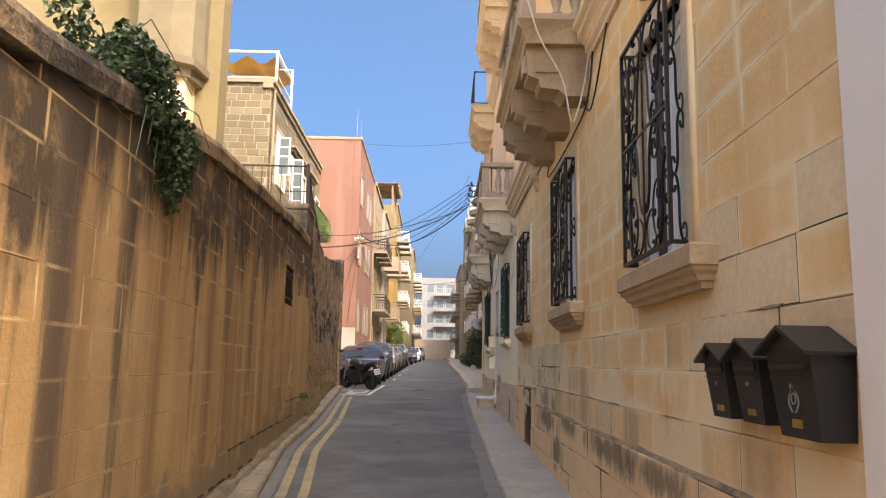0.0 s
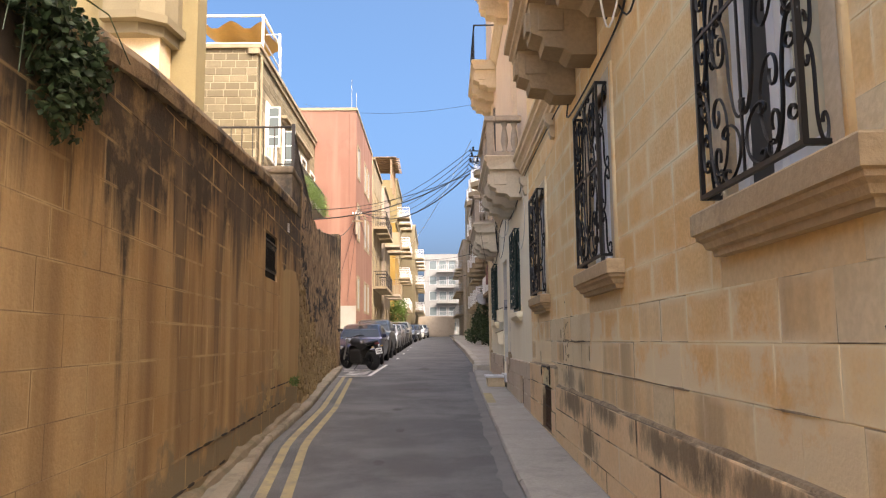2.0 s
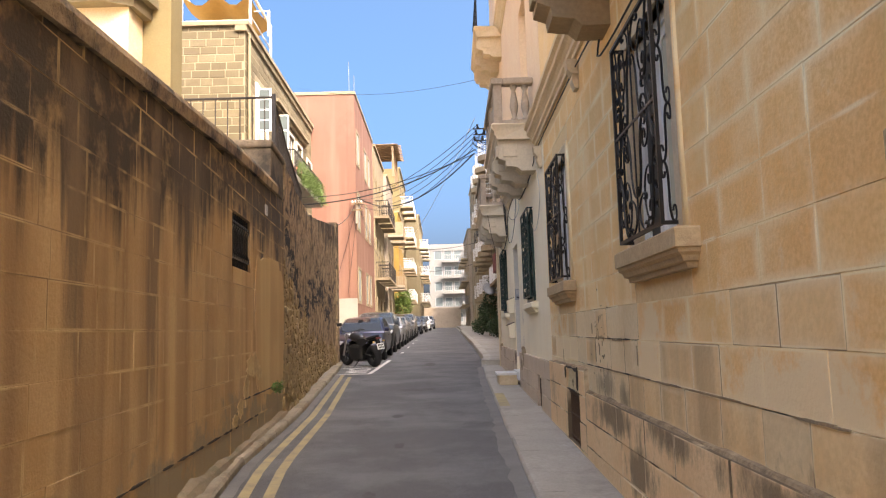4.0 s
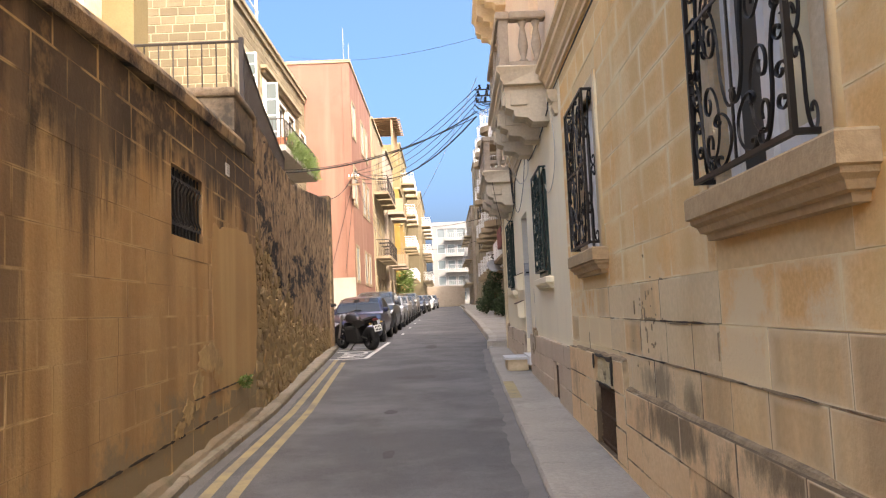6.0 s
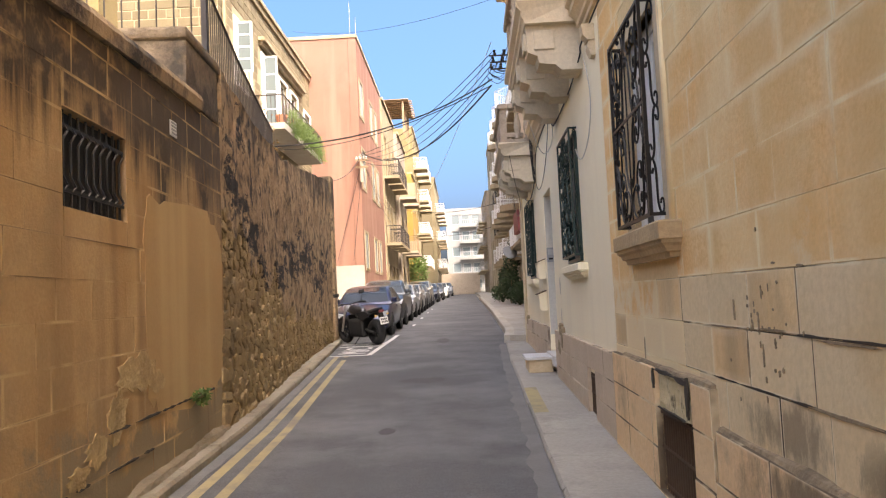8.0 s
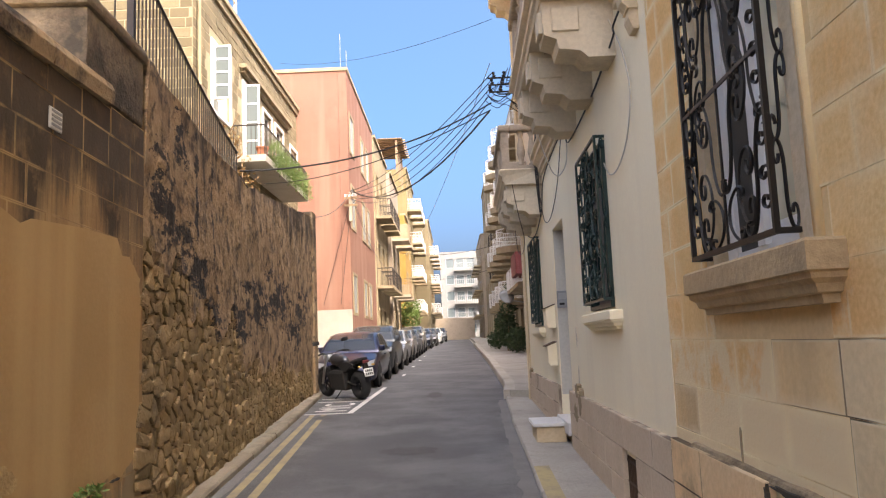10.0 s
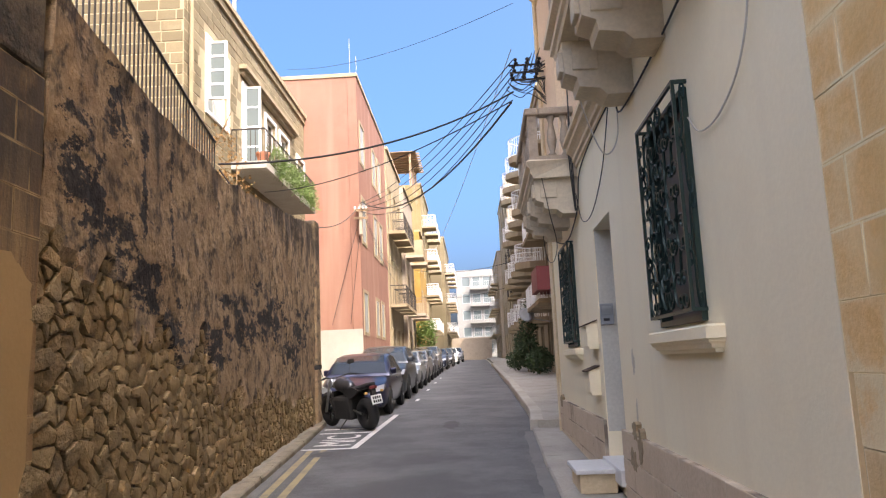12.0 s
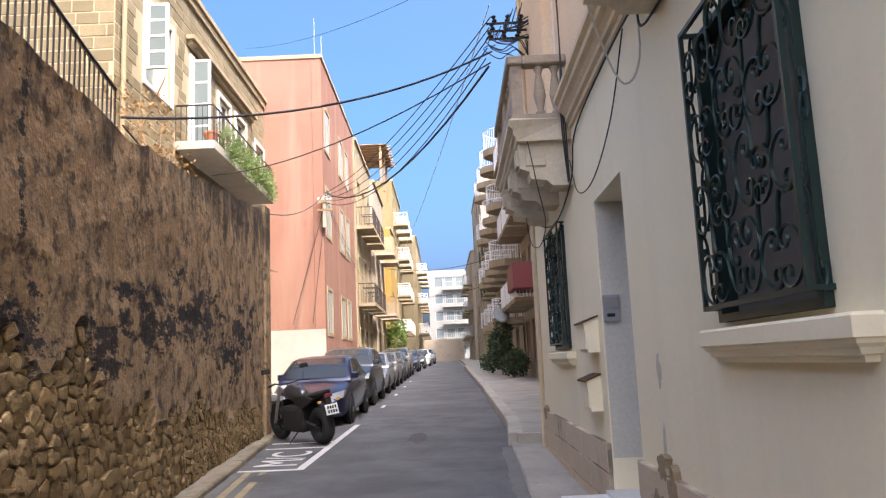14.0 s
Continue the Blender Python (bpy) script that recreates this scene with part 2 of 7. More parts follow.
M_PLINTH = surface("plinth_stone", (0.80, 0.53, 0.29), (0.84, 0.61, 0.37), stain=(0.36, 0.25, 0.155), vary=0.18, relief=0.4, stain_lo=0.55, stain_hi=0.72, stain_size=1.1, joint=((0.15, 0.105, 0.065), (0.80, 0.62, 0.40)), blots=((9.3, 0.60, 0.9, 0.15, (0.17, 0.13, 0.085)), (7.7, 0.66, 0.7, 0.13, (0.17, 0.13, 0.085)), (6.1, 0.60, 0.9, 0.14, (0.17, 0.13, 0.085)), (4.6, 0.60, 0.7, 0.15, (0.17, 0.13, 0.085)), (8.5, 0.30, 0.5, 0.2, (0.17, 0.13, 0.085))), flow=0.4)
M_PLINTH_B = surface("pale_plinth_stone", (0.56, 0.43, 0.31), (0.64, 0.51, 0.38), stain=(0.36, 0.28, 0.20), vary=0.2, relief=0.3, stain_lo=0.55, stain_hi=0.72, stain_size=1.1, joint=((0.20, 0.15, 0.11), (0.66, 0.54, 0.40)))
M_BARE = surface("bare_limestone", (0.74, 0.57, 0.34), (0.80, 0.64, 0.41), stain=(0.60, 0.42, 0.22), vary=0.15, relief=0.25, joint=((0.10, 0.075, 0.05), (0.84, 0.72, 0.50)), blots=((9.9, 0.82, 0.45, 0.16, (0.27, 0.21, 0.14)), (8.6, 0.78, 0.55, 0.14, (0.20, 0.155, 0.10)), (7.4, 0.80, 0.3, 0.13, (0.20, 0.155, 0.10)), (5.6, 0.76, 0.6, 0.10, (0.24, 0.18, 0.12))), flow=0.4)
# darkened twins of M_CREAM and M_STONE, offsetting the sun on far houses
M_FARCREAM = surface("cream_plaster_darkened_for_sun", (0.34, 0.29, 0.215), (0.38, 0.33, 0.25), stain=(0.28, 0.235, 0.17), relief=0.1, size=0.5, streaks=(0.31, 0.26, 0.185))
M_FARSTONE = surface("house_stone_darkened_for_sun", (0.285, 0.225, 0.145), (0.345, 0.28, 0.19), stain=(0.205, 0.16, 0.108), relief=0.3, streaks=(0.24, 0.185, 0.12))
M_STONE = surface("weathered_stone", (0.62, 0.48, 0.31), (0.70, 0.57, 0.40), stain=(0.42, 0.33, 0.23), relief=0.3)
M_SILL = surface("sill_stone", (0.46, 0.32, 0.18), (0.56, 0.41, 0.24), stain=(0.24, 0.18, 0.115), stain_size=2.0, relief=0.3)
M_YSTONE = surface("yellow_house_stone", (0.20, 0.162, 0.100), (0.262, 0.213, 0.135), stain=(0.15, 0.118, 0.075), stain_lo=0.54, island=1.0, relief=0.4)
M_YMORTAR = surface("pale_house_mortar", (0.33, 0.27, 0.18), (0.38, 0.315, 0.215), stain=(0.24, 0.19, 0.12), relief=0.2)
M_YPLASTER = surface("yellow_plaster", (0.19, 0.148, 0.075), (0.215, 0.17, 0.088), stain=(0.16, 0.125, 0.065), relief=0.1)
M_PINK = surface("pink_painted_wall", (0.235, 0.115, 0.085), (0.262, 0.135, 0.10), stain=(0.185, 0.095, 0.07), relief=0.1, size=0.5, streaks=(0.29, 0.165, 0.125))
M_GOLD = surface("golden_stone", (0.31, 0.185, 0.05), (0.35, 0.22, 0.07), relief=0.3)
M_ASPHALT = surface("asphalt", (0.108, 0.108, 0.109), (0.142, 0.142, 0.142), stain=(0.186, 0.185, 0.182), grit=0.9, rough=0.85, fine=60, relief=0.5, size=0.9, stain_size=0.45, stain_lo=0.46)
M_PAVE = surface("concrete_pavement", (0.33, 0.305, 0.265), (0.42, 0.39, 0.345), stain=(0.22, 0.20, 0.172), stain_lo=0.5, stain_size=1.3, relief=0.5, size=0.8)
M_KERB = surface("kerb_stone", (0.35, 0.318, 0.27), (0.44, 0.405, 0.35), stain=(0.24, 0.217, 0.185), vary=0.3, relief=0.4)
M_KERB_DIRTY = surface("dirty_kerb_stone", (0.25, 0.205, 0.15), (0.33, 0.28, 0.21), stain=(0.12, 0.105, 0.07), stain_lo=0.48, stain_size=1.6, vary=0.3, relief=0.5)
M_PAVE_DIRTY = surface("dirty_concrete", (0.25, 0.215, 0.165), (0.32, 0.28, 0.22), stain=(0.12, 0.105, 0.075), stain_lo=0.48, stain_size=1.2, relief=0.6, size=0.8)
M_YELLOW = surface("road_paint_yellow", (0.42, 0.34, 0.18), (0.34, 0.28, 0.17), stain=(0.19, 0.175, 0.15), stain_lo=0.46, stain_size=3.0, relief=0.3)
M_ROADWHITE = surface("road_paint_white", (0.70, 0.68, 0.64), (0.62, 0.60, 0.57), stain=(0.32, 0.31, 0.29), stain_lo=0.56, stain_size=4.0, relief=0.3)
M_IRON = plain("black_iron", (0.020, 0.017, 0.015), 0.45, 0.4)
M_RUSTY = plain("rusty_iron", (0.10, 0.055, 0.03), 0.8, 0.2)
M_GREEN = plain("green_iron", (0.016, 0.040, 0.036), 0.4, 0.3)
M_GREENBOARD = plain("dark_board", (0.115, 0.108, 0.10), 0.75)
M_WHITEPAINT = plain("white_joinery", (0.78, 0.77, 0.74), 0.45, var=0.12)
M_DARKLEAF = plain("dark_window_leaf", (0.035, 0.035, 0.034), 0.6)
M_CABLE = plain("black_cable", (0.015, 0.015, 0.017), 0.6)
M_CABLE_PALE = plain("pale_cable", (0.55, 0.50, 0.42), 0.6)
M_BOX = plain("black_mailbox", (0.022, 0.021, 0.02), 0.42, 0.1)
M_BRASS = plain("brass", (0.55, 0.38, 0.10), 0.35, 0.7)
M_STEEL = plain("steel", (0.45, 0.45, 0.45), 0.35, 0.9)
# near-black: black parts, and the shade behind openings put in as colour
M_DARK = plain("near_black_and_unlit_depth", (0.02, 0.019, 0.018), 0.9)
M_CURTAIN = plain("cream_curtain", (0.72, 0.66, 0.50), 0.9)
M_GREYPLASTIC = plain("grey_plastic", (0.30, 0.31, 0.31), 0.5)
M_BLUEWHITE = surface("pale_blue_plaster", (0.58, 0.54, 0.46), (0.62, 0.58, 0.50), relief=0.08)
M_SLAB = surface("pale_slab", (0.34, 0.32, 0.28), (0.39, 0.37, 0.33), stain=(0.27, 0.25, 0.22), relief=0.2)
M_MARBLE = surface("white_marble", (0.72, 0.71, 0.69), (0.64, 0.63, 0.61), rough=0.4, relief=0.05)
M_RAIL = plain("dark_rail", (0.035, 0.028, 0.024), 0.55, 0.3)
M_WHITERAIL = plain("white_railing", (0.74, 0.74, 0.72), 0.5)
M_LEAF = plain("leaf", (0.030, 0.062, 0.018), 0.55, var=0.5, scale=30)
M_LEAF_LIGHT = plain("light_leaf", (0.10, 0.17, 0.035), 0.55, var=0.5, scale=30)
M_DRYLEAF = plain("dry_leaf", (0.26, 0.15, 0.06), 0.8, var=0.5, scale=30)
M_TERRACOTTA = plain("terracotta", (0.42, 0.16, 0.09), 0.8)
M_AWNING = plain("ochre_awning", (0.60, 0.36, 0.12), 0.85)
M_WOOD = plain("aged_wood", (0.26, 0.17, 0.10), 0.7)
M_TYRE = plain("tyre", (0.016, 0.016, 0.017), 0.85)
M_MAROON = plain("maroon_paint", (0.17, 0.03, 0.035), 0.6)


def glass(name, tint, rough=0.06):
    m, nt, b = base(name, rough, 0.0, 0.6)
    b.inputs["Base Color"].default_value = (*tint, 1)
    return m


M_OPENGLASS = glass("open_leaf_glass", (0.12, 0.15, 0.155), 0.2)
M_PANE = glass("dark_pane", (0.03, 0.035, 0.04))
M_PANE_PALE = glass("pale_pane", (0.62, 0.58, 0.42), 0.10)

# ---- building helpers ----


def box(bm, x0, x1, y0, y1, z0, z1):
    v = [bm.verts.new((x, y, z)) for x in (x0, x1) for y in (y0, y1) for z in (z0, z1)]
    for f in ((0, 1, 3, 2), (4, 6, 7, 5), (0, 4, 5, 1), (2, 3, 7, 6), (0, 2, 6, 4), (1, 5, 7, 3)):
        bm.faces.new([v[i] for i in f])
    return v


def boxes(*dims):
    bm = bmesh.new()
    for d in dims:
        box(bm, *d)
    return bm


def soft_box(x0, x1, y0, y1, z0, z1, r=0.01, seg=2):
    bm = boxes((x0, x1, y0, y1, z0, z1))
    bmesh.ops.bevel(bm, geom=bm.edges[:], offset=r, segments=seg, affect="EDGES", profile=0.6)
    return bm


def prism(bm, pts, axis, a, b):
    """Extrude an outline of (u, w) pairs along an axis from a to b."""
    def at(p, s):
        return {"x": (s, p[0], p[1]), "y": (p[0], s, p[1]), "z": (p[0], p[1], s)}[axis]
    va = [bm.verts.new(at(p, a)) for p in pts]
    vb = [bm.verts.new(at(p, b)) for p in pts]
    n = len(pts)
    bm.faces.new(va)
    bm.faces.new(vb[::-1])
    for i in range(n):
        bm.faces.new((va[i], vb[i], vb[(i + 1) % n], va[(i + 1) % n]))
    return bm


def tube(bm, pts, r, n=5, closed=False):
    pts = [Vector(p) for p in pts]
    rings, up = [], None
    for i, p in enumerate(pts):
        a = pts[i - 1] if i else (pts[-1] if closed else p)
        c = pts[i + 1] if i + 1 < len(pts) else (pts[0] if closed else p)
        d = (c - a).normalized()
        if up is None:
            up = d.orthogonal().normalized()
        up = (up - d * up.dot(d)).normalized()
        side = d.cross(up)
        rr = r[i] if isinstance(r, (list, tuple)) else r
        rings.append([bm.verts.new(p + (up * math.cos(6.28318 * k / n) + side * math.sin(6.28318 * k / n)) * rr) for k in range(n)])
    m = len(rings)
    for i in range(m if closed else m - 1):
        q, s = rings[i], rings[(i + 1) % m]
        for k in range(n):
            bm.faces.new((q[k], q[(k + 1) % n], s[(k + 1) % n], s[k]))
    if not closed:
        bm.faces.new(rings[0][::-1])
        bm.faces.new(rings[-1])
    return bm


def lathe(bm, prof, n=12, at=(0, 0, 0)):
    rings = [[bm.verts.new((at[0] + r * math.cos(6.28318 * k / n), at[1] + r * math.sin(6.28318 * k / n), at[2] + z)) for k in range(n)] for r, z in prof]
    for q, s in zip(rings, rings[1:]):
        for k in range(n):
            bm.faces.new((q[k], q[(k + 1) % n], s[(k + 1) % n], s[k]))
    bm.faces.new(rings[0][::-1])
    bm.faces.new(rings[-1])
    return bm


def part(name, bm, mat, parent=None, label="", m=None, smooth=False):
    bmesh.ops.recalc_face_normals(bm, faces=bm.faces[:])
    me = bpy.data.meshes.new(name)
    bm.to_mesh(me)
    bm.free()
    me.materials.append(mat)
    if smooth:
        for p in me.polygons:
            p.use_smooth = True
    ob = new(name, me)
    if parent:
        ob.parent = parent
    if m is not None:
        ob.matrix_basis = m
    if label:
        ob["label"] = label
    return ob


def thing(name, label, category, m, group=""):
    ob = new(name)
    ob.matrix_basis = m
    ob.empty_display_size = 0.1
    return tagged(ob, label, category, group)


def structure(name, bm, mat, m=None, label="", category=""):
    return tagged(part(name, bm, mat, None, label, m), category=category, kind="structure")


def wall_grid(bm, x0, x1, ys, zs, holes):
    """A slab between x0 and x1 over y and z, with rectangular holes (y0, y1, z0, z1) right through it."""
    Y = sorted({ys[0], ys[1], *[h[0] for h in holes], *[h[1] for h in holes]})
    Z = sorted({zs[0], zs[1], *[h[2] for h in holes], *[h[3] for h in holes]})
    def solid(i, j):
        if not (0 <= i < len(Y) - 1 and 0 <= j < len(Z) - 1):
            return False
        cy, cz = (Y[i] + Y[i + 1]) / 2, (Z[j] + Z[j + 1]) / 2
        return not any(h[0] < cy < h[1] and h[2] < cz < h[3] for h in holes)
    def quad(*p):
        bm.faces.new([bm.verts.new(q) for q in p])
    for i in range(len(Y) - 1):
        for j in range(len(Z) - 1):
            if not solid(i, j):
                continue
            a, b, c, d = Y[i], Y[i + 1], Z[j], Z[j + 1]
            quad((x0, a, c), (x0, a, d), (x0, b, d), (x0, b, c))
            quad((x1, a, c), (x1, b, c), (x1, b, d), (x1, a, d))
            if not solid(i - 1, j):
                quad((x0, a, c), (x1, a, c), (x1, a, d), (x0, a, d))
            if not solid(i + 1, j):
                quad((x0, b, c), (x0, b, d), (x1, b, d), (x1, b, c))
            if not solid(i, j - 1):
                quad((x0, a, c), (x0, b, c), (x1, b, c), (x1, a, c))
            if not solid(i, j + 1):
                quad((x0, a, d), (x1, a, d), (x1, b, d), (x0, b, d))
    return bm


def road_z(y):
    """Height of the road along the street: it climbs gently, then levels off."""
    if y < 80:
        return -0.22 + 0.02 * y
    return 1.38 + 0.02 * 30 * (1 - math.exp(-(y - 80) / 30))


RIGHT = pose(1.33, 0, 0, 0, 0, -1.03)      # house fronts: face at x = 0, street at x < 0
LEFT = pose(-1.53, 0, 0, 0, 0, 3.26)       # yard wall: face at x = 0, street at x > 0


def strip(rows_y, edge_a, edge_b, lift=0.0):
    """A strip of ground between two edges x(y), following the road's height."""
    bm = bmesh.new()
    prev = None
    for y in rows_y:
        q = [bm.verts.new((edge_a(y), y, road_z(y) + lift)), bm.verts.new((edge_b(y), y, road_z(y) + lift))]
        if prev:
            bm.faces.new((prev[0], prev[1], q[1], q[0]))
        prev = q
    return bm


def lerp_at(pts):
    xs, vs = [p[0] for p in pts], [p[1] for p in pts]
    return lambda y: float(np.interp(y, xs, vs))


# edges along the street, x as a function of y
left_wall_x = lerp_at([(-30, 0.18), (14.9, -2.38), (17.0, -2.58), (19.0, -2.76), (23.0, -3.03), (27.5, -3.30)])
left_kerb_x = lerp_at([(-30, 0.6), (7.5, -1.62), (11, -2.02), (15, -2.17), (19, -2.46), (23.4, -2.78), (27.5, -3.1), (29, -3.6), (120, -4.4)])
right_kerb_x = lerp_at([(-30, 0.55), (7.7, 0.76), (10.6, 0.82), (20.6, 1.08), (24.8, 1.25), (27, 1.42), (40, 1.62), (65, 1.77), (120, 2.1)])
right_wall_x = lambda y: 1.33 + 0.018 * y

# ---- ground ----
ys_near = [-30 + i * 1.0 for i in range(190)]
bm = bmesh.new()
prev = None
for y in [-3000, -300, -60] + ys_near + [200, 400, 3000]:
    q = [bm.verts.new((x, y, road_z(max(y, -30)) - 0.02)) for x in (-3000, -300, -40, 40, 300, 3000)]
    if prev:
        for i in range(5):
            bm.faces.new((prev[i], prev[i + 1], q[i + 1], q[i]))
    prev = q
structure("ground", bm, M_PAVE, label="bare pale ground under the street", category="ground")
structure("road", strip(ys_near, lambda y: left_kerb_x(y) - 0.02, lambda y: right_kerb_x(y) + 0.02), M_ASPHALT, label="worn grey asphalt road with faint stains", category="road")


def raised(name, ys, edge_a, edge_b, lift, mat, label, drop=0.3):
    """A pavement slab that follows the road's slope, with closed sides."""
    bm = bmesh.new()
    prev = None
    for y in ys:
        z = road_z(y)
        a, b = edge_a(y), edge_b(y)
        q = [bm.verts.new(p) for p in ((a, y, z - drop), (a, y, z + lift), (b, y, z + lift), (b, y, z - drop))]
        if prev:
            for k in range(3):
                bm.faces.new((prev[k], prev[k + 1], q[k + 1], q[k]))
        else:
            bm.faces.new(q)
        prev = q
    bm.faces.new(prev)
    return structure(name, bm, mat, None, label, "pavement")


def steps(a, b, d):
    n = max(1, round((b - a) / d))
    return [a + (b - a) * i / n for i in range(n + 1)]


KERB = 0.24
raised("pavement_right", steps(-30, 24.9, 1.0), lambda y: right_kerb_x(y) + KERB + 0.004, lambda y: right_wall_x(y) + 0.1, 0.05, M_PAVE, "cracked concrete pavement along the houses")
raised("pavement_right_raised", steps(24.9, 120, 1.5), lambda y: right_kerb_x(y) + KERB - 0.04, lambda y: 9.0, 0.19, M_PAVE, "pale raised concrete pavement")
raised("pavement_left", steps(-30, 28.5, 1.0), lambda y: left_kerb_x(y) - 3.0, lambda y: left_kerb_x(y) - 0.16, 0.07, M_PAVE_DIRTY, "narrow stained concrete pavement strip")
raised("pavement_left_far", steps(28.6, 120, 1.5), lambda y: left_kerb_x(y) - 4.0, lambda y: left_kerb_x(y), 0.14, M_PAVE, "concrete pavement behind the parked cars")


def kerb_run(name, y0, y1, edge, side, width, lift, label, length=0.9, mat=M_KERB):
    """Kerb stones laid end to end, each a piece of its own."""
    run = tagged(new(name), label, "kerb", kind="structure")
    n = round((y1 - y0) / length)
    for i in range(n):
        a, b = y0 + (y1 - y0) * i / n, y0 + (y1 - y0) * (i + 1) / n - 0.012
        xa, xb, za, zb = edge(a), edge(b), road_z(a) + lift, road_z(b) + lift
        bm = bmesh.new()
        j = random.uniform(-0.008, 0.008)
        o = side * width
        lo = [bm.verts.new(p) for p in ((xa + j, a, za - 0.3), (xb + j, b, zb - 0.3), (xb + o, b, zb - 0.3), (xa + o, a, za - 0.3))]
        s = side * 0.02
        mid = [bm.verts.new(p) for p in ((xa + j, a, za - 0.025), (xb + j, b, zb - 0.025), (xb + o, b, zb), (xa + o, a, za))]
        top = [bm.verts.new(p) for p in ((xa + j + s, a, za + j * 0.5), (xb + j + s, b, zb + j * 0.5))]
        bm.faces.new(lo)
        bm.faces.new((lo[0], lo[1], mid[1], mid[0]))
        bm.faces.new((mid[0], mid[1], top[1], top[0]))
        bm.faces.new((top[0], top[1], mid[2], mid[3]))
        bm.faces.new((lo[2], lo[3], mid[3], mid[2]))
        bm.faces.new((lo[1], lo[2], mid[2], top[1], mid[1]))
        bm.faces.new((lo[0], mid[0], top[0], mid[3], lo[3]))
        part("kerb_stone", bm, mat, run)
    return run


kerb_run("kerb_right", 2, 24.9, right_kerb_x, 1, KERB, 0.06, "worn concrete kerb", mat=M_PAVE)
kerb_run("kerb_right_raised", 24.9, 70, lambda y: right_kerb_x(y) - 0.04, 1, KERB, 0.195, "pale raised kerb", 1.1)
kerb_run("kerb_left", 2, 28.5, left_kerb_x, -1, 0.16, 0.085, "narrow worn stone kerb", mat=M_KERB_DIRTY)
# end face of the raised pavement
bm = bmesh.new()
z = road_z(24.9)
box(bm, right_kerb_x(24.9) + 0.1, right_wall_x(24.9) + 0.02, 24.72, 24.9, z - 0.2, z + 0.196)
structure("kerb_end", bm, M_KERB, None, "stone kerb end where the pavement steps up", "kerb")


def ribbon(name, y0, y1, centre, width, mat, label, lift=0.006, d=0.7):
    bm = strip(steps(y0, y1, d), lambda y: centre(y) - width / 2, lambda y: centre(y) + width / 2, lift)
    return structure(name, bm, mat, None, label, "road marking")


ribbon("yellow_line_outer", 1, 23.25, lambda y: left_kerb_x(y) + 0.21, 0.10, M_YELLOW, "worn yellow no-parking line")
ribbon("yellow_line_inner", 1, 23.25, lambda y: left_kerb_x(y) + 0.43, 0.10, M_YELLOW, "worn yellow no-parking line")
ribbon("bay_line", 23.3, 29.4, lambda y: -1.86 + (y - 23.3) * 0.022, 0.12, M_ROADWHITE, "white painted parking bay line")
for k, (ya, xa, xb) in enumerate(((23.36, -2.74, -1.86), (25.75, -2.9, -1.82), (26.5, -2.95, -1.8))):
    bm = bmesh.new()
    box(bm, xa, xb, ya - 0.05, ya + 0.05, road_z(ya) - 0.05, road_z(ya) + 0.007)
    structure("bay_cross_line", bm, M_ROADWHITE, None, "white painted bay line across", "road marking")
txt = bpy.data.curves.new("bay_lettering", "FONT")
txt.body, txt.size, txt.extrude = "M/C", 0.92, 0.002
txt.materials.append(M_ROADWHITE)
lettering = tagged(new("bay_lettering", txt), "white painted letters M/C on the road", "road marking", kind="structure")
lettering.matrix_basis = pose(-1.98, 23.62, road_z(23.62) + 0.016, 0, -1.15, 90)
for y0, y1 in ((34.0, 34.9), (39.4, 40.3), (44.9, 45.7), (50, 50.8)):
    ribbon("bay_dash", y0, y1, lambda y: -1.62 + (y - 23.3) * 0.006, 0.1, M_ROADWHITE, "worn white parking dash")


def patch(name, cx, cy, rx, ry, mat, label, category, seed, lift=0.008, n=22):
    rnd = random.Random(seed)
    bm = bmesh.new()
    vs = []
    for k in range(n):
        a = 6.28318 * k / n
        f = rnd.uniform(0.72, 1.1)
        y = cy + ry * f * math.sin(a)
        vs.append(bm.verts.new((cx + rx * f * math.cos(a), y, road_z(y) + lift)))
    bm.faces.new(vs)
    return structure(name, bm, mat, None, label, category)


M_TAR = surface("dark_tar", (0.07, 0.067, 0.065), (0.10, 0.097, 0.093), rough=0.8, relief=0.5)
patch("road_mend", -0.42, 18.6, 0.42, 0.35, M_TAR, "dark round mend in the asphalt", "road mend", 3)
patch("road_mend", -0.58, 9.6, 0.07, 0.14, M_TAR, "small dark pothole", "road mend", 4)
patch("road_mend", -0.46, 12.0, 0.06, 0.2, M_TAR, "small dark pothole", "road mend", 5)
patch("road_mend", -0.62, 14.6, 0.09, 0.2, M_TAR, "small dark pothole", "road mend", 6)
patch("road_mend", -0.3, 26.5, 0.2, 0.9, M_TAR, "long dark crack mend", "road mend", 7)
patch("road_mend", -2.25, 22.7, 0.2, 0.35, M_TAR, "dark oil stain beside the bay", "road stain", 8)
ribbon("kerb_paint", 15.0, 16.9, lambda y: right_kerb_x(y) + 0.1, 0.16, M_YELLOW, "faded yellow paint on the kerb", 0.066)

M_GUTTER = surface("gutter_concrete", (0.20, 0.195, 0.184), (0.165, 0.161, 0.153), stain=(0.13, 0.127, 0.12), stain_size=1.6, stain_lo=0.48, relief=0.5)
wob = lambda y: 0.05 * noise.noise((y * 0.9, 3, 0)) + 0.03 * noise.noise((y * 3.1, 7, 0))
bm = strip(steps(0, 24.7, 0.08), lambda y: right_kerb_x(y) - 0.16 + 1.5 * wob(y), lambda y: right_kerb_x(y) + 0.01, 0.005)
structure("gutter_right", bm, M_GUTTER, None, "pale worn concrete gutter along the kerb", "gutter")
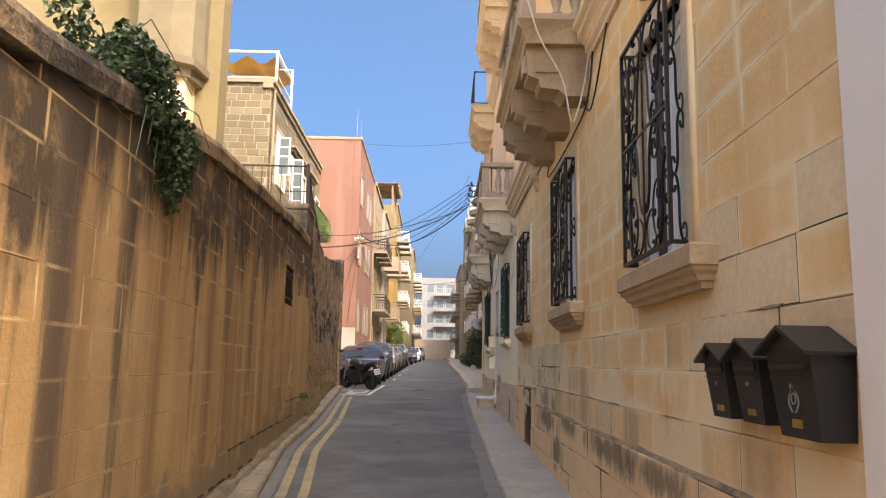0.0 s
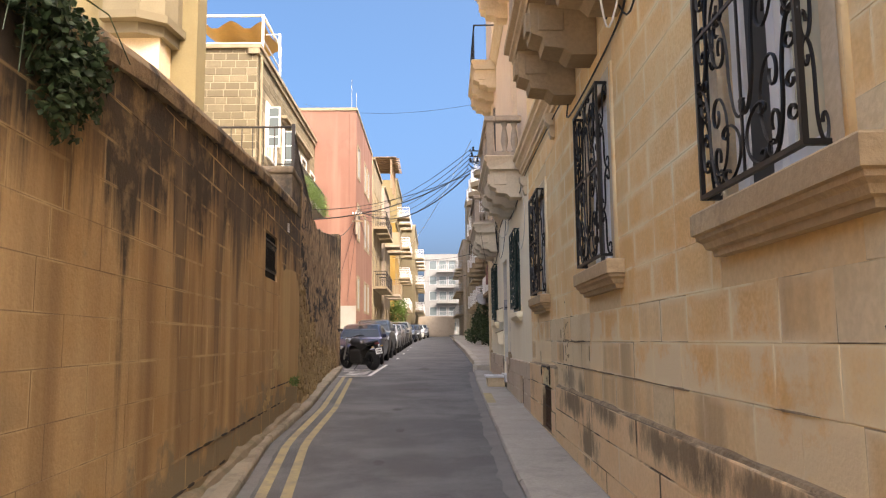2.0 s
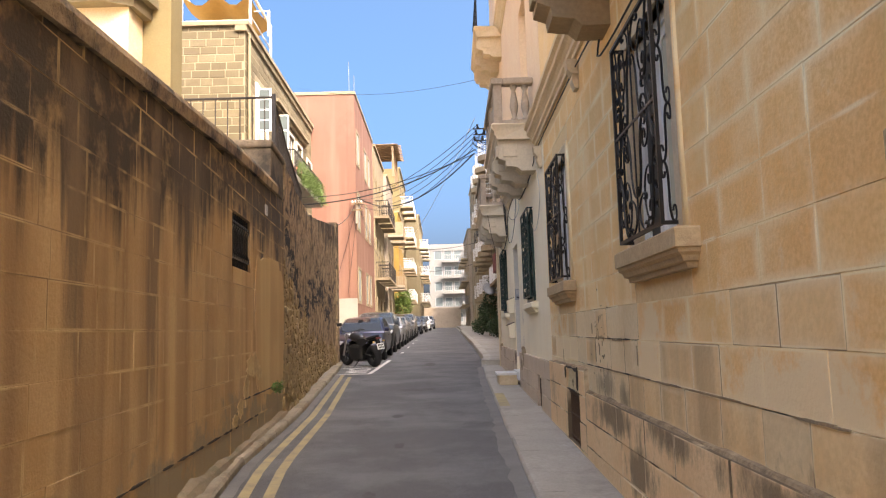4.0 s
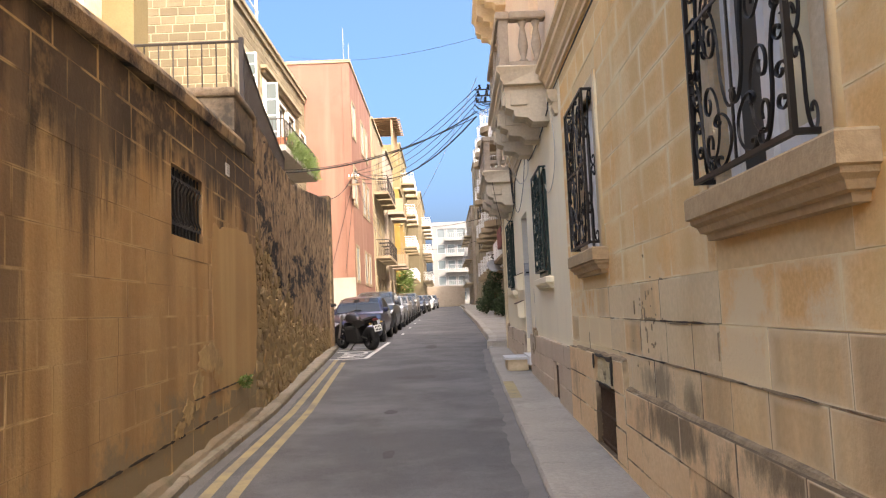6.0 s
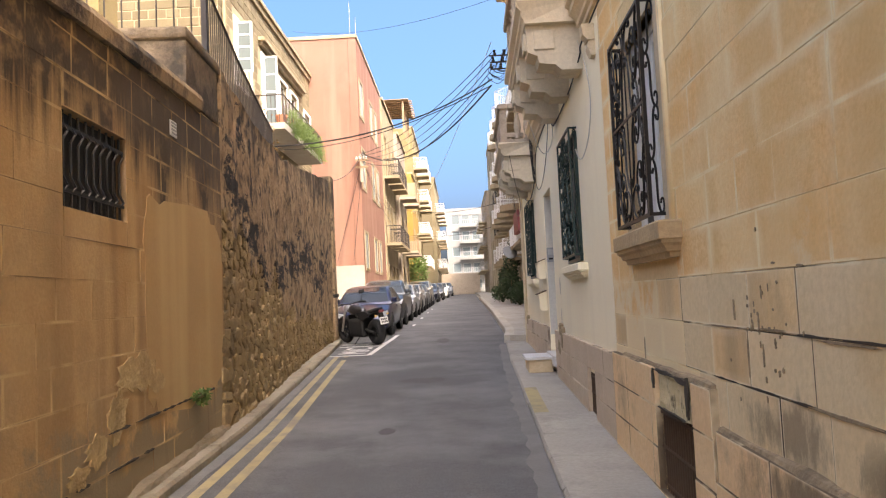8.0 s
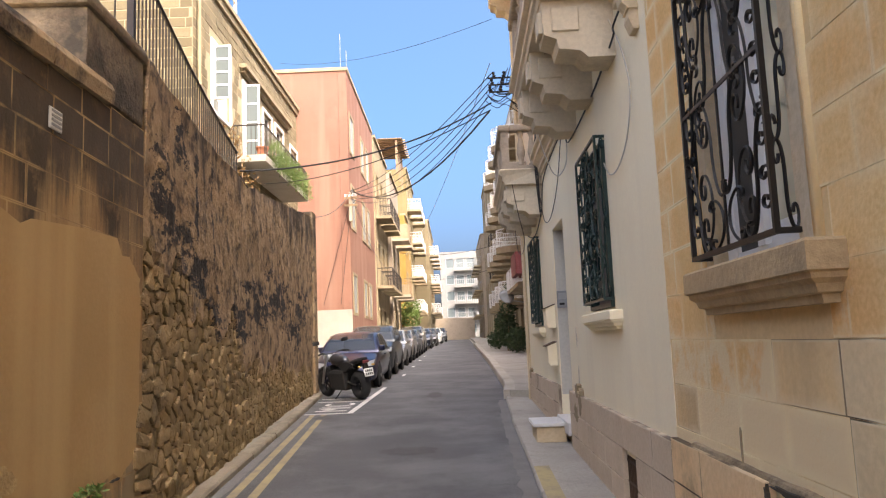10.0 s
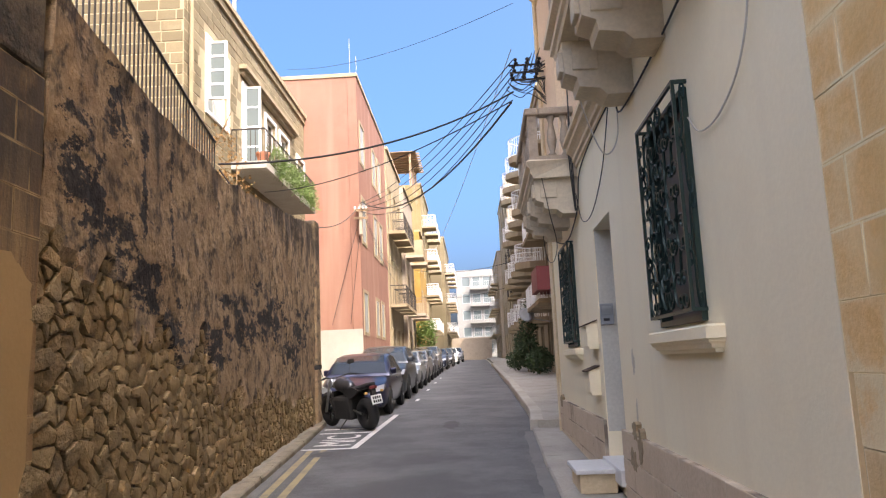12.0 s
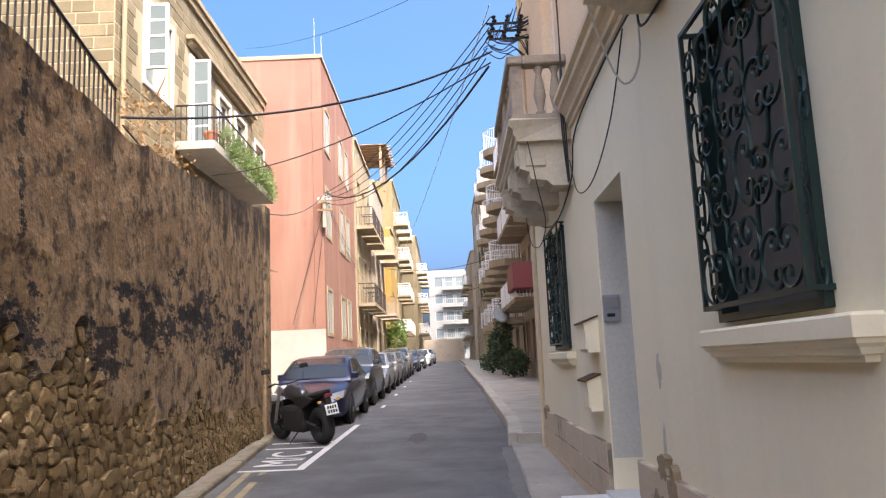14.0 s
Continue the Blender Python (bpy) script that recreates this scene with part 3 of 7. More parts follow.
bm = strip(steps(0, 23.2, 0.08), lambda y: left_kerb_x(y) - 0.01, lambda y: left_kerb_x(y) + 0.12 + 0.5 * wob(y), 0.005)
structure("gutter_left", bm, M_GUTTER, None, "dirty concrete gutter along the kerb", "gutter")

# ---- right-hand houses ----
# roof height is out of view, raised to keep sun off the left-hand walls
TOP_R = 15.0
A0, A1, B1 = 2.35, 13.44, 24.3
WIN_A = [(3.98, 4.97, 1.86, 3.40), (7.40, 8.42, 1.86, 3.34), (11.44, 12.42, 1.84, 3.28)]
WIN_B = [(15.10, 16.18, 1.78, 3.25), (21.2, 22.4, 1.74, 3.20)]
DOOR_B = (18.15, 19.3, 0.30, 3.06)
GRATES = [(11.06, 11.94, 0.08, 0.64), (14.52, 15.02, 0.12, 0.56)]
UP_DOORS = [(y, y + 1.1, z, z + 2.5) for z in (4.45, 8.7) for y in (7.3, 15.0, 20.9)]
wall_a = structure("wall_house_ochre", wall_grid(bmesh.new(), 0.005, 0.4, (A0, A1), (-0.6, TOP_R), WIN_A + GRATES[:1] + UP_DOORS[0::3]), M_OCHRE_FLAT, RIGHT, "ochre painted stone house front with pale joints", "wall")
wall_b = structure("wall_house_cream", wall_grid(bmesh.new(), 0.0, 0.4, (A1 + 0.002, B1), (-0.6, 4.15), WIN_B + [DOOR_B, GRATES[1]]), M_CREAM, RIGHT, "smooth cream painted house front, chipped low down", "wall")
structure("wall_house_upper", wall_grid(bmesh.new(), 0.0, 0.4, (A1 + 0.002, B1), (4.152, TOP_R), UP_DOORS[1::3] + UP_DOORS[2::3]), M_PEACH, RIGHT, "peach painted upper storeys of the house", "wall")
# its unseen end at -1.0 is set to leave sun on the left wall
structure("wall_house_white", boxes((-0.03, 0.4, -1.0, A0 - 0.002, -0.8, TOP_R)), M_WHITE, RIGHT, "white painted house front", "wall")
# added out of view, kept low so the sun passes over it
structure("wall_sun_gap", boxes((-0.05, 0.4, -30, -1.01, -1.4, 3)), M_STONE, RIGHT, "low unseen stone wall added to let the sun over", "wall")
structure("wall_closing_back", boxes((-8, 8, -30.6, -30.1, -2, 5)), M_STONE, None, "stone wall closing the street", "wall")
structure("house_backs", boxes((0.4, 8, -1.3, A0, TOP_R - 0.2, TOP_R), (0.4, 8, A0, B1, TOP_R - 0.2, TOP_R), (7.7, 8, -1.3, B1, -1, TOP_R - 0.2), (0.4, 7.7, -1.3, -1, -1, TOP_R - 0.2), (0.4, 7.7, B1 - 0.3, B1, -1, TOP_R - 0.2)), M_STONE, RIGHT, "stone roof and rear walls of the houses", "wall")
structure("floor_inside", boxes((0.4, 7.7, -1, B1 - 0.3, 0.2, 0.3), (0.4, 7.7, -1, B1 - 0.3, 4.15, 4.35), (0.4, 7.7, -1, B1 - 0.3, 8.4, 8.6)), M_STONE, RIGHT, "stone floors inside the houses", "floor")
# near-black sheet that paints in the darkness of the unlit rooms
structure("wall_unlit_room", boxes((1.6, 1.7, A0, B1 - 0.3, 0.3, TOP_R - 0.2)), M_DARK, RIGHT, "near-black inner wall standing in for unlit rooms", "wall")


def overlaps(y0, y1, z0, z1, holes):
    return any(y0 < h[1] and y1 > h[0] and z0 < h[3] and z1 > h[2] for h in holes)


def block_mesh(name, ly, lz, depth, mat, bev=0.006):
    """One stone block, its outer face at x = 0, its arrises chamfered."""
    bm = bmesh.new()
    b = bev
    back = [bm.verts.new((depth, y, z)) for y, z in ((0, 0), (ly, 0), (ly, lz), (0, lz))]
    mid = [bm.verts.new((b, y, z)) for y, z in ((0, 0), (ly, 0), (ly, lz), (0, lz))]
    front = [bm.verts.new((0, y, z)) for y, z in ((b, b), (ly - b, b), (ly - b, lz - b), (b, lz - b))]
    for i in range(4):
        j = (i + 1) % 4
        bm.faces.new((back[i], back[j], mid[j], mid[i]))
        bm.faces.new((mid[i], mid[j], front[j], front[i]))
    bm.faces.new(front)
    bmesh.ops.recalc_face_normals(bm, faces=bm.faces[:])
    me = bpy.data.meshes.new(name)
    bm.to_mesh(me)
    bm.free()
    me.materials.append(mat)
    return me


MESHES = {}


def lay_blocks(parent, name, mat, y0, y1, zs, holes, lengths, gap, depth, flip, seed, top=None, limit=None, mats=None, bevel=0.006, jit=0.004):
    """Courses of blocks as pieces on a wall; flip turns the outer face to the other side. Past the limit they are skipped and given back."""
    rnd = random.Random(seed)
    left = []
    for r in range(len(zs) - 1):
        z0, z1 = zs[r], zs[r + 1]
        y = y0 - rnd.uniform(0, 0.3)
        while y < y1:
            ly = rnd.choice(lengths)
            a, b = max(y, y0), min(y + ly, y1)
            for h in holes:
                if z0 < h[3] and z1 > h[2]:
                    if a < h[0] < b:
                        b = h[0]
                    elif h[0] <= a < h[1]:
                        a, b = h[1], max(b, h[1] + 0.12)
            y = b
            if b - a < 0.09:
                y = max(y, a + 0.05)
                continue
            zt = z1
            if top is not None:
                zt = min(z1, top((a + b) / 2))
                if zt - z0 < 0.05:
                    continue
            if overlaps(a + 0.01, b - 0.01, z0 + 0.01, zt - 0.01, holes):
                continue
            use = mats(a, z0, rnd) if mats else mat
            key = (name, round((b - a - gap) / 0.004), round((zt - z0 - gap) / 0.004), use.name, depth)
            if key not in MESHES:
                MESHES[key] = block_mesh(name, key[1] * 0.004, key[2] * 0.004, depth, use, bevel)
            ob = new(name, MESHES[key])
            ob.parent = parent
            j = rnd.uniform(-jit, jit)
            if flip:
                ob.matrix_basis = Matrix.Translation((j, a + key[1] * 0.004, z0)) @ pose(0, 0, 0, 0, 0, 180)
            else:
                ob.matrix_basis = Matrix.Translation((j, a, z0))
    return left


def sill(m, y0, y1, z, name="window_sill", out=0.14, mat=M_SILL, h=0.22):
    """Moulded stone sill: a thick slab over a cove and a fillet."""
    prof = [(0.0, -h), (-out * 0.42, -h), (-out * 0.46, -h * 0.86), (-out * 0.62, -h * 0.83), (-out * 0.70, -h * 0.70), (-out * 0.86, -h * 0.62), (-out * 0.88, -h * 0.53), (-out, -h * 0.50), (-out, -0.012), (-out + 0.012, 0.0), (0.0, 0.0)]
    bm = bmesh.new()
    prev = None
    for x, zz in prof[1:-1]:                 # the ends return with the moulding
        k = out + x
        q = [bm.verts.new(p) for p in ((0.0, k, zz), (x, k, zz), (x, y1 - y0 - k, zz), (0.0, y1 - y0 - k, zz))]
        if prev:
            for n in range(4):
                bm.faces.new((prev[n], prev[(n + 1) % 4], q[(n + 1) % 4], q[n]))
        else:
            bm.faces.new(q[::-1])
        prev = q
    bm.faces.new(prev)
    ob = part(name, bm, mat, None, m=m @ Matrix.Translation((0, y0, z)))
    return tagged(ob, "moulded limestone window sill with chipped edges", "window sill", "window sills", kind="structure")


def clothoid(total, n=26, power=1.6, even=False, straight=0.35):
    """An S-scroll (or C-scroll) of unit height whose ends coil up."""
    pts, th, p = [], 0.0, Vector((0, 0, 0))
    half = []
    for i in range(n + 1):
        s = i / n
        half.append(p.copy())
        k = total * (min(s / straight, 1.0) + max(0.0, s - straight) * power / (1 - straight))
        ds = 1 / n
        p = p + Vector((math.sin(th), math.cos(th), 0)) * ds
        th += k * ds
    if even:
        pts = [Vector((q.x, -q.y, 0)) for q in half[::-1]] + half[1:]
    else:
        pts = [Vector((-q.x, -q.y, 0)) for q in half[::-1]] + half[1:]
    lo = min(q.y for q in pts)
    hi = max(q.y for q in pts)
    mid = (max(q.x for q in pts) + min(q.x for q in pts)) / 2
    return [((q.x - mid) / (hi - lo), (q.y - lo) / (hi - lo)) for q in pts]


def long_scroll(n=34, even=False, ease=0.9, coil=17.0, straight=0.42):
    """A long easy stroke of unit height that coils up at both ends."""
    half, th, p = [], 0.0, Vector((0, 0, 0))
    for i in range(n + 1):
        s = i / n
        half.append(p.copy())
        p = p + Vector((math.sin(th), math.cos(th), 0)) / n
        th += (ease + coil * max(0.0, (s - straight) / (1 - straight))) / n
    k = 1 if even else -1
    pts = [Vector((k * q.x, -q.y, 0)) for q in half[::-1]] + half[1:]
    lo, hi = min(q.y for q in pts), max(q.y for q in pts)
    mid = (max(q.x for q in pts) + min(q.x for q in pts)) / 2
    return [((q.x - mid) / (hi - lo), (q.y - lo) / (hi - lo)) for q in pts]


LONG_S, LONG_C = long_scroll(), long_scroll(even=True, ease=2.2, coil=16.0)
HEART = long_scroll(n=40, even=True, ease=3.2, coil=12.0, straight=0.3)
S_CURVE = clothoid(5.4, n=30, power=1.5, straight=0.4)
C_CURVE = clothoid(5.0, n=26, power=1.6, even=True, straight=0.3)
SCROLLS = {}


def scroll(parent, mat, curve, y, z, w, h, x, mirror=False, upside=False, plane="y", r=0.0075):
    """One wrought-iron scroll of height h and width w in the plane of the grille."""
    key = (id(curve), round(w, 3), round(h, 3), mirror, upside, plane, mat.name)
    if key not in SCROLLS:
        wid = max(q[0] for q in curve) - min(q[0] for q in curve)
        bm = bmesh.new()
        pts = []
        w = min(w, wid * h * 1.5)
        for u, v in curve:
            uu = u / wid * w * (-1 if mirror else 1)
            vv = (1 - v if upside else v) * h
            pts.append((0, uu, vv) if plane == "y" else (uu, 0, vv))
        tube(bm, pts, r, 4)
        for v in bm.verts:                    # flat bar: deeper than it is wide
            if plane == "y":
                v.co.x *= 1.5
        bmesh.ops.recalc_face_normals(bm, faces=bm.faces[:])
        me = bpy.data.meshes.new("scroll")
        bm.to_mesh(me)
        bm.free()
        me.materials.append(mat)
        SCROLLS[key] = me
    ob = new("scroll", SCROLLS[key])
    ob.parent = parent
    ob.matrix_basis = Matrix.Translation((x, y, z))
    return ob


def bar(parent, mat, x0, x1, y0, y1, z0, z1, name="bar"):
    return part(name, boxes((x0, x1, y0, y1, z0, z1)), mat, parent)


def window_grille(m, w, h, mat, label, out=0.12, dense=False):
    """A box-shaped wrought-iron grille standing out from the window, filled with scrolls."""
    g = thing("window_grille", label, "window grille", m, "window grilles")
    t = 0.022
    for a in (0, w - t):
        bar(g, mat, -out, -out + t, a, a + t, 0, h, "corner_bar")
    for zz in (0, h - t):
        bar(g, mat, -out, -out + t, t, w - t, zz, zz + t, "rail")
        for a in (0, w - t):
            bar(g, mat, -out + t, 0.02, a, a + t, zz, zz + t, "side_rail")
    x = -out + 0.011
    if dense:
        # rings and hearts of coiled bars, mirrored about the middle
        cw, ch = (w - 2 * t) / 3, (h - 2 * t) / 4
        for j in range(4):
            for i in range(3):
                cy, cz = t + cw * (i + 0.5), t + ch * j
                for q in (-1, 1):
                    scroll(g, mat, HEART, cy + q * cw * 0.25, cz + ch * (0.02 if i != 1 else 0.06), cw * 0.5, ch * (0.66 if i != 1 else 0.9), x, mirror=(q > 0) == (j % 2 == 0), r=0.0065)
            for i in (0, 1):
                scroll(g, mat, LONG_S, t + cw * (i + 1), t + ch * (j + 0.42) if j < 3 else t + ch * 3.08, cw * 0.62, ch * 0.9, x + 0.004, mirror=(i + j) % 2 == 0, r=0.0065)
        for j in range(3):
            for i in (0, 2):
                scroll(g, mat, LONG_S, t + cw * (i + 0.5), t + ch * (j + 0.6), cw * 0.5, ch * 0.5, x + 0.006, mirror=i == 0, r=0.0065)
    else:
        # tall S-scrolls back to back, each course set half a height off its neighbour
        cw, ch = (w - 2 * t) / 4, (h - 2 * t) / 3
        for i in range(4):
            up = i in (1, 2)
            for j in range(2 if up else 3):
                cy, cz = t + cw * (i + 0.5), t + ch * (j + (0.5 if up else 0.0))
                scroll(g, mat, LONG_S, cy, cz, cw * 1.15, ch * 1.04, x, mirror=(i < 2) == (j % 2 == 0), r=0.006)
            if up:
                for z in (t, h - t - ch * 0.5):
                    scroll(g, mat, LONG_C, t + cw * (i + 0.5), z, cw * 0.9, ch * 0.5, x, mirror=i == 1, r=0.006)
        for j in range(3):
            for i in (1, 3):
                scroll(g, mat, HEART, t + cw * i, t + ch * (j + 0.1), cw * 0.62, ch * 0.72, x + 0.003, mirror=(i == 1) == (j % 2 == 0), r=0.0055)
        for j in range(5):
            for a, flip in ((t + cw * 0.22, False), (w - t - cw * 0.22, True)):
                scroll(g, mat, C_CURVE, a, t + ch * (0.2 + j * 0.55), cw * 0.36, ch * 0.36, x + 0.006, mirror=flip, r=0.006)
    for j in range(4):
        for a in (0.011, w - 0.011):
            scroll(g, mat, S_CURVE, a, 0.02 + (h - 0.04) * j / 4, out * 0.62, (h - 0.04) / 4, -out / 2, mirror=j % 2 == 0, plane="x")
    if not dense:
        bar(g, mat, -out + 0.004, -out + 0.014, t, w - t, h * 0.52, h * 0.52 + 0.018, "cross_bar")
        bar(g, mat, -out + 0.004, -out + 0.014, w / 2 - 0.006, w / 2 + 0.006, t, h - t, "middle_bar")
    return g


def casement(m, w, h, n, fore=0.075):
    """White two-leaf window set back in the wall: frame, a dark leaf ajar and a glazed leaf with a curtain behind."""
    win = tagged(new("window_%d" % n), "white timber window with one dark leaf and a curtain", "window", kind="structure")
    win.matrix_basis = m @ Matrix.Translation((-fore, 0, 0))
    f = 0.07
    bm = boxes((0.14, 0.2, 0, f, 0, h), (0.13, 0.2, w - f - 0.06, w, 0, h), (0.14, 0.2, f, w - f - 0.06, 0, f), (0.14, 0.2, f, w - f - 0.06, h - f, h), (0.13, 0.2, w * 0.56 - 0.04, w * 0.56 + 0.04, f, h - f))
    part("window_frame", bm, M_WHITEPAINT, win)
    bm = boxes((0.16, 0.185, f, f + 0.06, f, h - f), (0.16, 0.185, w * 0.56 - 0.10, w * 0.56 - 0.04, f, h - f), (0.16, 0.185, f + 0.06, w * 0.56 - 0.10, f, f + 0.09), (0.16, 0.185, f + 0.06, w * 0.56 - 0.10, h - f - 0.07, h - f))
    part("sash", bm, M_WHITEPAINT, win)
    part("pane", boxes((0.172, 0.178, f + 0.06, w * 0.56 - 0.10, f + 0.09, h - f - 0.07)), M_PANE_PALE, win)
    part("dark_leaf", boxes((0.15, 0.18, w * 0.56 + 0.042, w - f - 0.062, f, h - f)), M_DARKLEAF, win, "dark grey shutter leaf")
    cb = bmesh.new()
    nn = 24
    lo = [cb.verts.new((0.27 + 0.02 * math.sin(k * 1.9), 0.02 + (w * 0.55) * k / nn, 0)) for k in range(nn + 1)]
    hi = [cb.verts.new((v.co.x, v.co.y, h)) for v in lo]
    for k in range(nn):
        cb.faces.new((lo[k], lo[k + 1], hi[k + 1], hi[k]))
    part("curtain", cb, M_CURTAIN, win, "pale cream curtain")
    return win


for i, wdim in enumerate(WIN_A):
    y0, y1, z0, z1 = wdim
    m = RIGHT @ Matrix.Translation((0, y0, z0))
    casement(m, y1 - y0, z1 - z0, i + 1)
    sill(RIGHT, y0 - (0.40, 0.34, 0.3)[i], y1 + 0.14, z0)
    window_grille(RIGHT @ Matrix.Translation((0, y0 - 0.03, z0 + 0.05)), y1 - y0 + 0.06, z1 - z0 - 0.04, M_IRON, "black wrought-iron window grille with scrolls")
    # raised stone surround
    s = 0.14
    bm = boxes((-0.02, 0.14, y0 - s, y0, z0, z1 + s), (-0.02, 0.14, y1, y1 + s, z0, z1 + s), (-0.02, 0.14, y0, y1, z1, z1 + s))
    tagged(part("window_surround", bm, M_STONE, None, m=RIGHT), "grey weathered stone window surround", "window surround", kind="structure")

for i, wdim in enumerate(WIN_B):
    y0, y1, z0, z1 = wdim
    w, h = y1 - y0, z1 - z0
    sh = thing("window_shutter", "dark green shutter box filling the window", "shutter", RIGHT @ Matrix.Translation((0, y0, z0)), "green shutters")
    part("board", boxes((0.05, 0.08, 0.05, w - 0.05, 0.04, h - 0.04)), M_GREENBOARD, sh, "grey backing board")
    for nm, d in (("jamb", (-0.035, 0.12, 0.002, 0.05, 0.002, h - 0.002)), ("jamb", (-0.035, 0.12, w - 0.05, w - 0.002, 0.002, h - 0.002)), ("head", (-0.035, 0.12, 0.05, w - 0.05, h - 0.04, h - 0.002)), ("bottom_rail", (-0.035, 0.12, 0.05, w - 0.05, 0.002, 0.04))):
        part(nm, boxes(d), M_GREEN, sh)
    window_grille(RIGHT @ Matrix.Translation((0, y0 - 0.02, z0 + 0.06)), w + 0.04, h - 0.02, M_GREEN, "dark green wrought-iron grille with dense scrolls", out=0.10, dense=True)
    sill(RIGHT, y0 - 0.30, y1 + 0.10, z0 - 0.03, mat=M_CREAM, h=0.16, out=0.11)


def cornice(m, y0, y1, z, mat, label):
    prof = [(0, 0), (-0.03, 0), (-0.03, 0.05), (-0.06, 0.07), (-0.06, 0.12), (-0.09, 0.16), (-0.13, 0.19), (-0.13, 0.25), (-0.17, 0.28), (-0.17, 0.33), (0, 0.36)]
    ob = part("cornice", prism(bmesh.new(), prof, "y", y0, y1), mat, None, m=m @ Matrix.Translation((0, 0, z)))
    return tagged(ob, label, "cornice", kind="structure")


for y0, y1 in ((A0 + 0.01, 6.58), (9.35, 14.25), (17.0, 20.2), (22.95, B1)):
    cornice(RIGHT, y0, y1, 4.06, M_STONE, "moulded stone string course")
cornice(RIGHT, A0 + 0.01, B1, 8.3, M_STONE, "moulded stone string course")
cornice(RIGHT, A0 + 0.01, B1, TOP_R - 0.5, M_STONE, "moulded stone roof cornice")

BALUSTER = [(0.055, 0), (0.055, 0.03), (0.03, 0.05), (0.05, 0.12), (0.068, 0.2), (0.05, 0.32), (0.03, 0.42), (0.045, 0.45), (0.055, 0.47), (0.055, 0.5)]


def stone_balcony(m, length, out, mat, low, label, iron=False):
    """Stone balcony: brackets, moulded slab, and a balustrade (or an iron railing)."""
    b = thing("balcony", label, "balcony", m, "stone balconies")
    for k in range(3):
        y = 0.08 + (length - 0.5) * k / 2
        prof = [(0, -0.72), (-out * 0.35, -0.72), (-out * 0.45, -0.66), (-out * 0.72, -0.64), (-out * 0.74, -0.56), (-out * 0.9, -0.52), (-out * 0.92, -0.24), (0, -0.24)]
        br = part("bracket", prism(bmesh.new(), prof, "y", y, y + 0.34), low, b)
        part("bracket_panel", soft_box(-out * 0.93 - 0.02, -out * 0.93 + 0.02, y + 0.07, y + 0.27, -0.48, -0.3, 0.006, 1), low, br)
        part("bracket_side_panel", soft_box(-out * 0.8, -out * 0.45, y - 0.02, y + 0.02, -0.5, -0.3, 0.006, 1), low, br)
    prof = [(0, -0.24), (-out * 0.94, -0.24), (-out * 0.96, -0.2), (-out, -0.18), (-out, -0.12), (-out - 0.05, -0.09), (-out - 0.05, -0.03), (-out - 0.02, 0), (0, 0)]
    bm = prism(bmesh.new(), prof, "y", 0, length)
    for v in bm.verts:
        k = max(0.0, -v.co.x - out * 0.94)
        v.co.y += -k if v.co.y < length / 2 else k
    part("slab", bm, low, b)
    part("soffit_panel", boxes((-out * 0.7, -0.05, 0.46, length - 0.46, -0.262, -0.242)), mat, b)
    if iron:
        for k in range(int(length / 0.12)):
            part("post", tube(bmesh.new(), [(-out + 0.04, 0.05 + k * 0.12, 0), (-out + 0.04, 0.05 + k * 0.12, 0.95)], 0.008, 4), M_IRON, b)
        part("handrail", boxes((-out + 0.02, -out + 0.06, 0.03, length - 0.03, 0.95, 0.98), (-out + 0.06, 0, 0.03, 0.06, 0.95, 0.98), (-out + 0.06, 0, length - 0.06, length - 0.03, 0.95, 0.98)), M_IRON, b)
        return b
    rail_h = 0.72
    part("handrail", soft_box(-out - 0.03, -out + 0.15, -0.03, length + 0.03, rail_h - 0.1, rail_h, 0.015, 1), mat, b)
    part("handrail", soft_box(-out + 0.152, -0.002, -0.03, 0.15, rail_h - 0.1, rail_h, 0.015, 1), mat, b)
    part("handrail", soft_box(-out + 0.152, -0.002, length - 0.15, length + 0.03, rail_h - 0.1, rail_h, 0.015, 1), mat, b)
    part("base_rail", boxes((-out, -out + 0.14, 0, length, 0.001, 0.06), (-out + 0.14, 0, 0, 0.14, 0.001, 0.06), (-out + 0.14, 0, length - 0.14, length, 0.001, 0.06)), mat, b)
    piers = [(-out + 0.01, 0.01), (-out + 0.01, length - 0.3), (-out + 0.01, length / 2 - 0.14)]
    for px, py in piers:
        part("pier", boxes((px, px + 0.12, py, py + 0.28, 0.06, rail_h - 0.1)), mat, b)
    spots = [(-out + 0.07, 0.5 + k * 0.2) for k in range(int((length / 2 - 0.75) / 0.2) + 1)]
    spots += [(-out + 0.07, length / 2 + 0.32 + k * 0.2) for k in range(int((length / 2 - 0.75) / 0.2) + 1)]
    spots += [(-out * 0.48, 0.07), (-out * 0.2, 0.07), (-out * 0.48, length - 0.07)]
    first = part("baluster", lathe(bmesh.new(), [(r, 0.06 + z * 1.12) for r, z in BALUSTER], 10), mat, b, smooth=True)
    first.matrix_basis = Matrix.Translation((*spots[0], 0))
    for s in spots[1:]:
        o = new("baluster", first.data)
        o.parent = b
        o.matrix_basis = Matrix.Translation((*s, 0))
    return b


M_BROWNSTONE = surface("brown_weathered_stone", (0.33, 0.245, 0.155), (0.42, 0.32, 0.21), stain=(0.18, 0.14, 0.10), relief=0.3, stain_size=1.2)
M_GREYSTONE = surface("grey_weathered_stone", (0.33, 0.27, 0.215), (0.45, 0.37, 0.29), stain=(0.17, 0.14, 0.115), relief=0.3, stain_size=1.5)
stone_balcony(RIGHT @ Matrix.Translation((0, 6.6, 4.46)), 2.7, 0.64, M_GREYSTONE, M_BROWNSTONE, "brown weathered stone balcony on carved brackets")
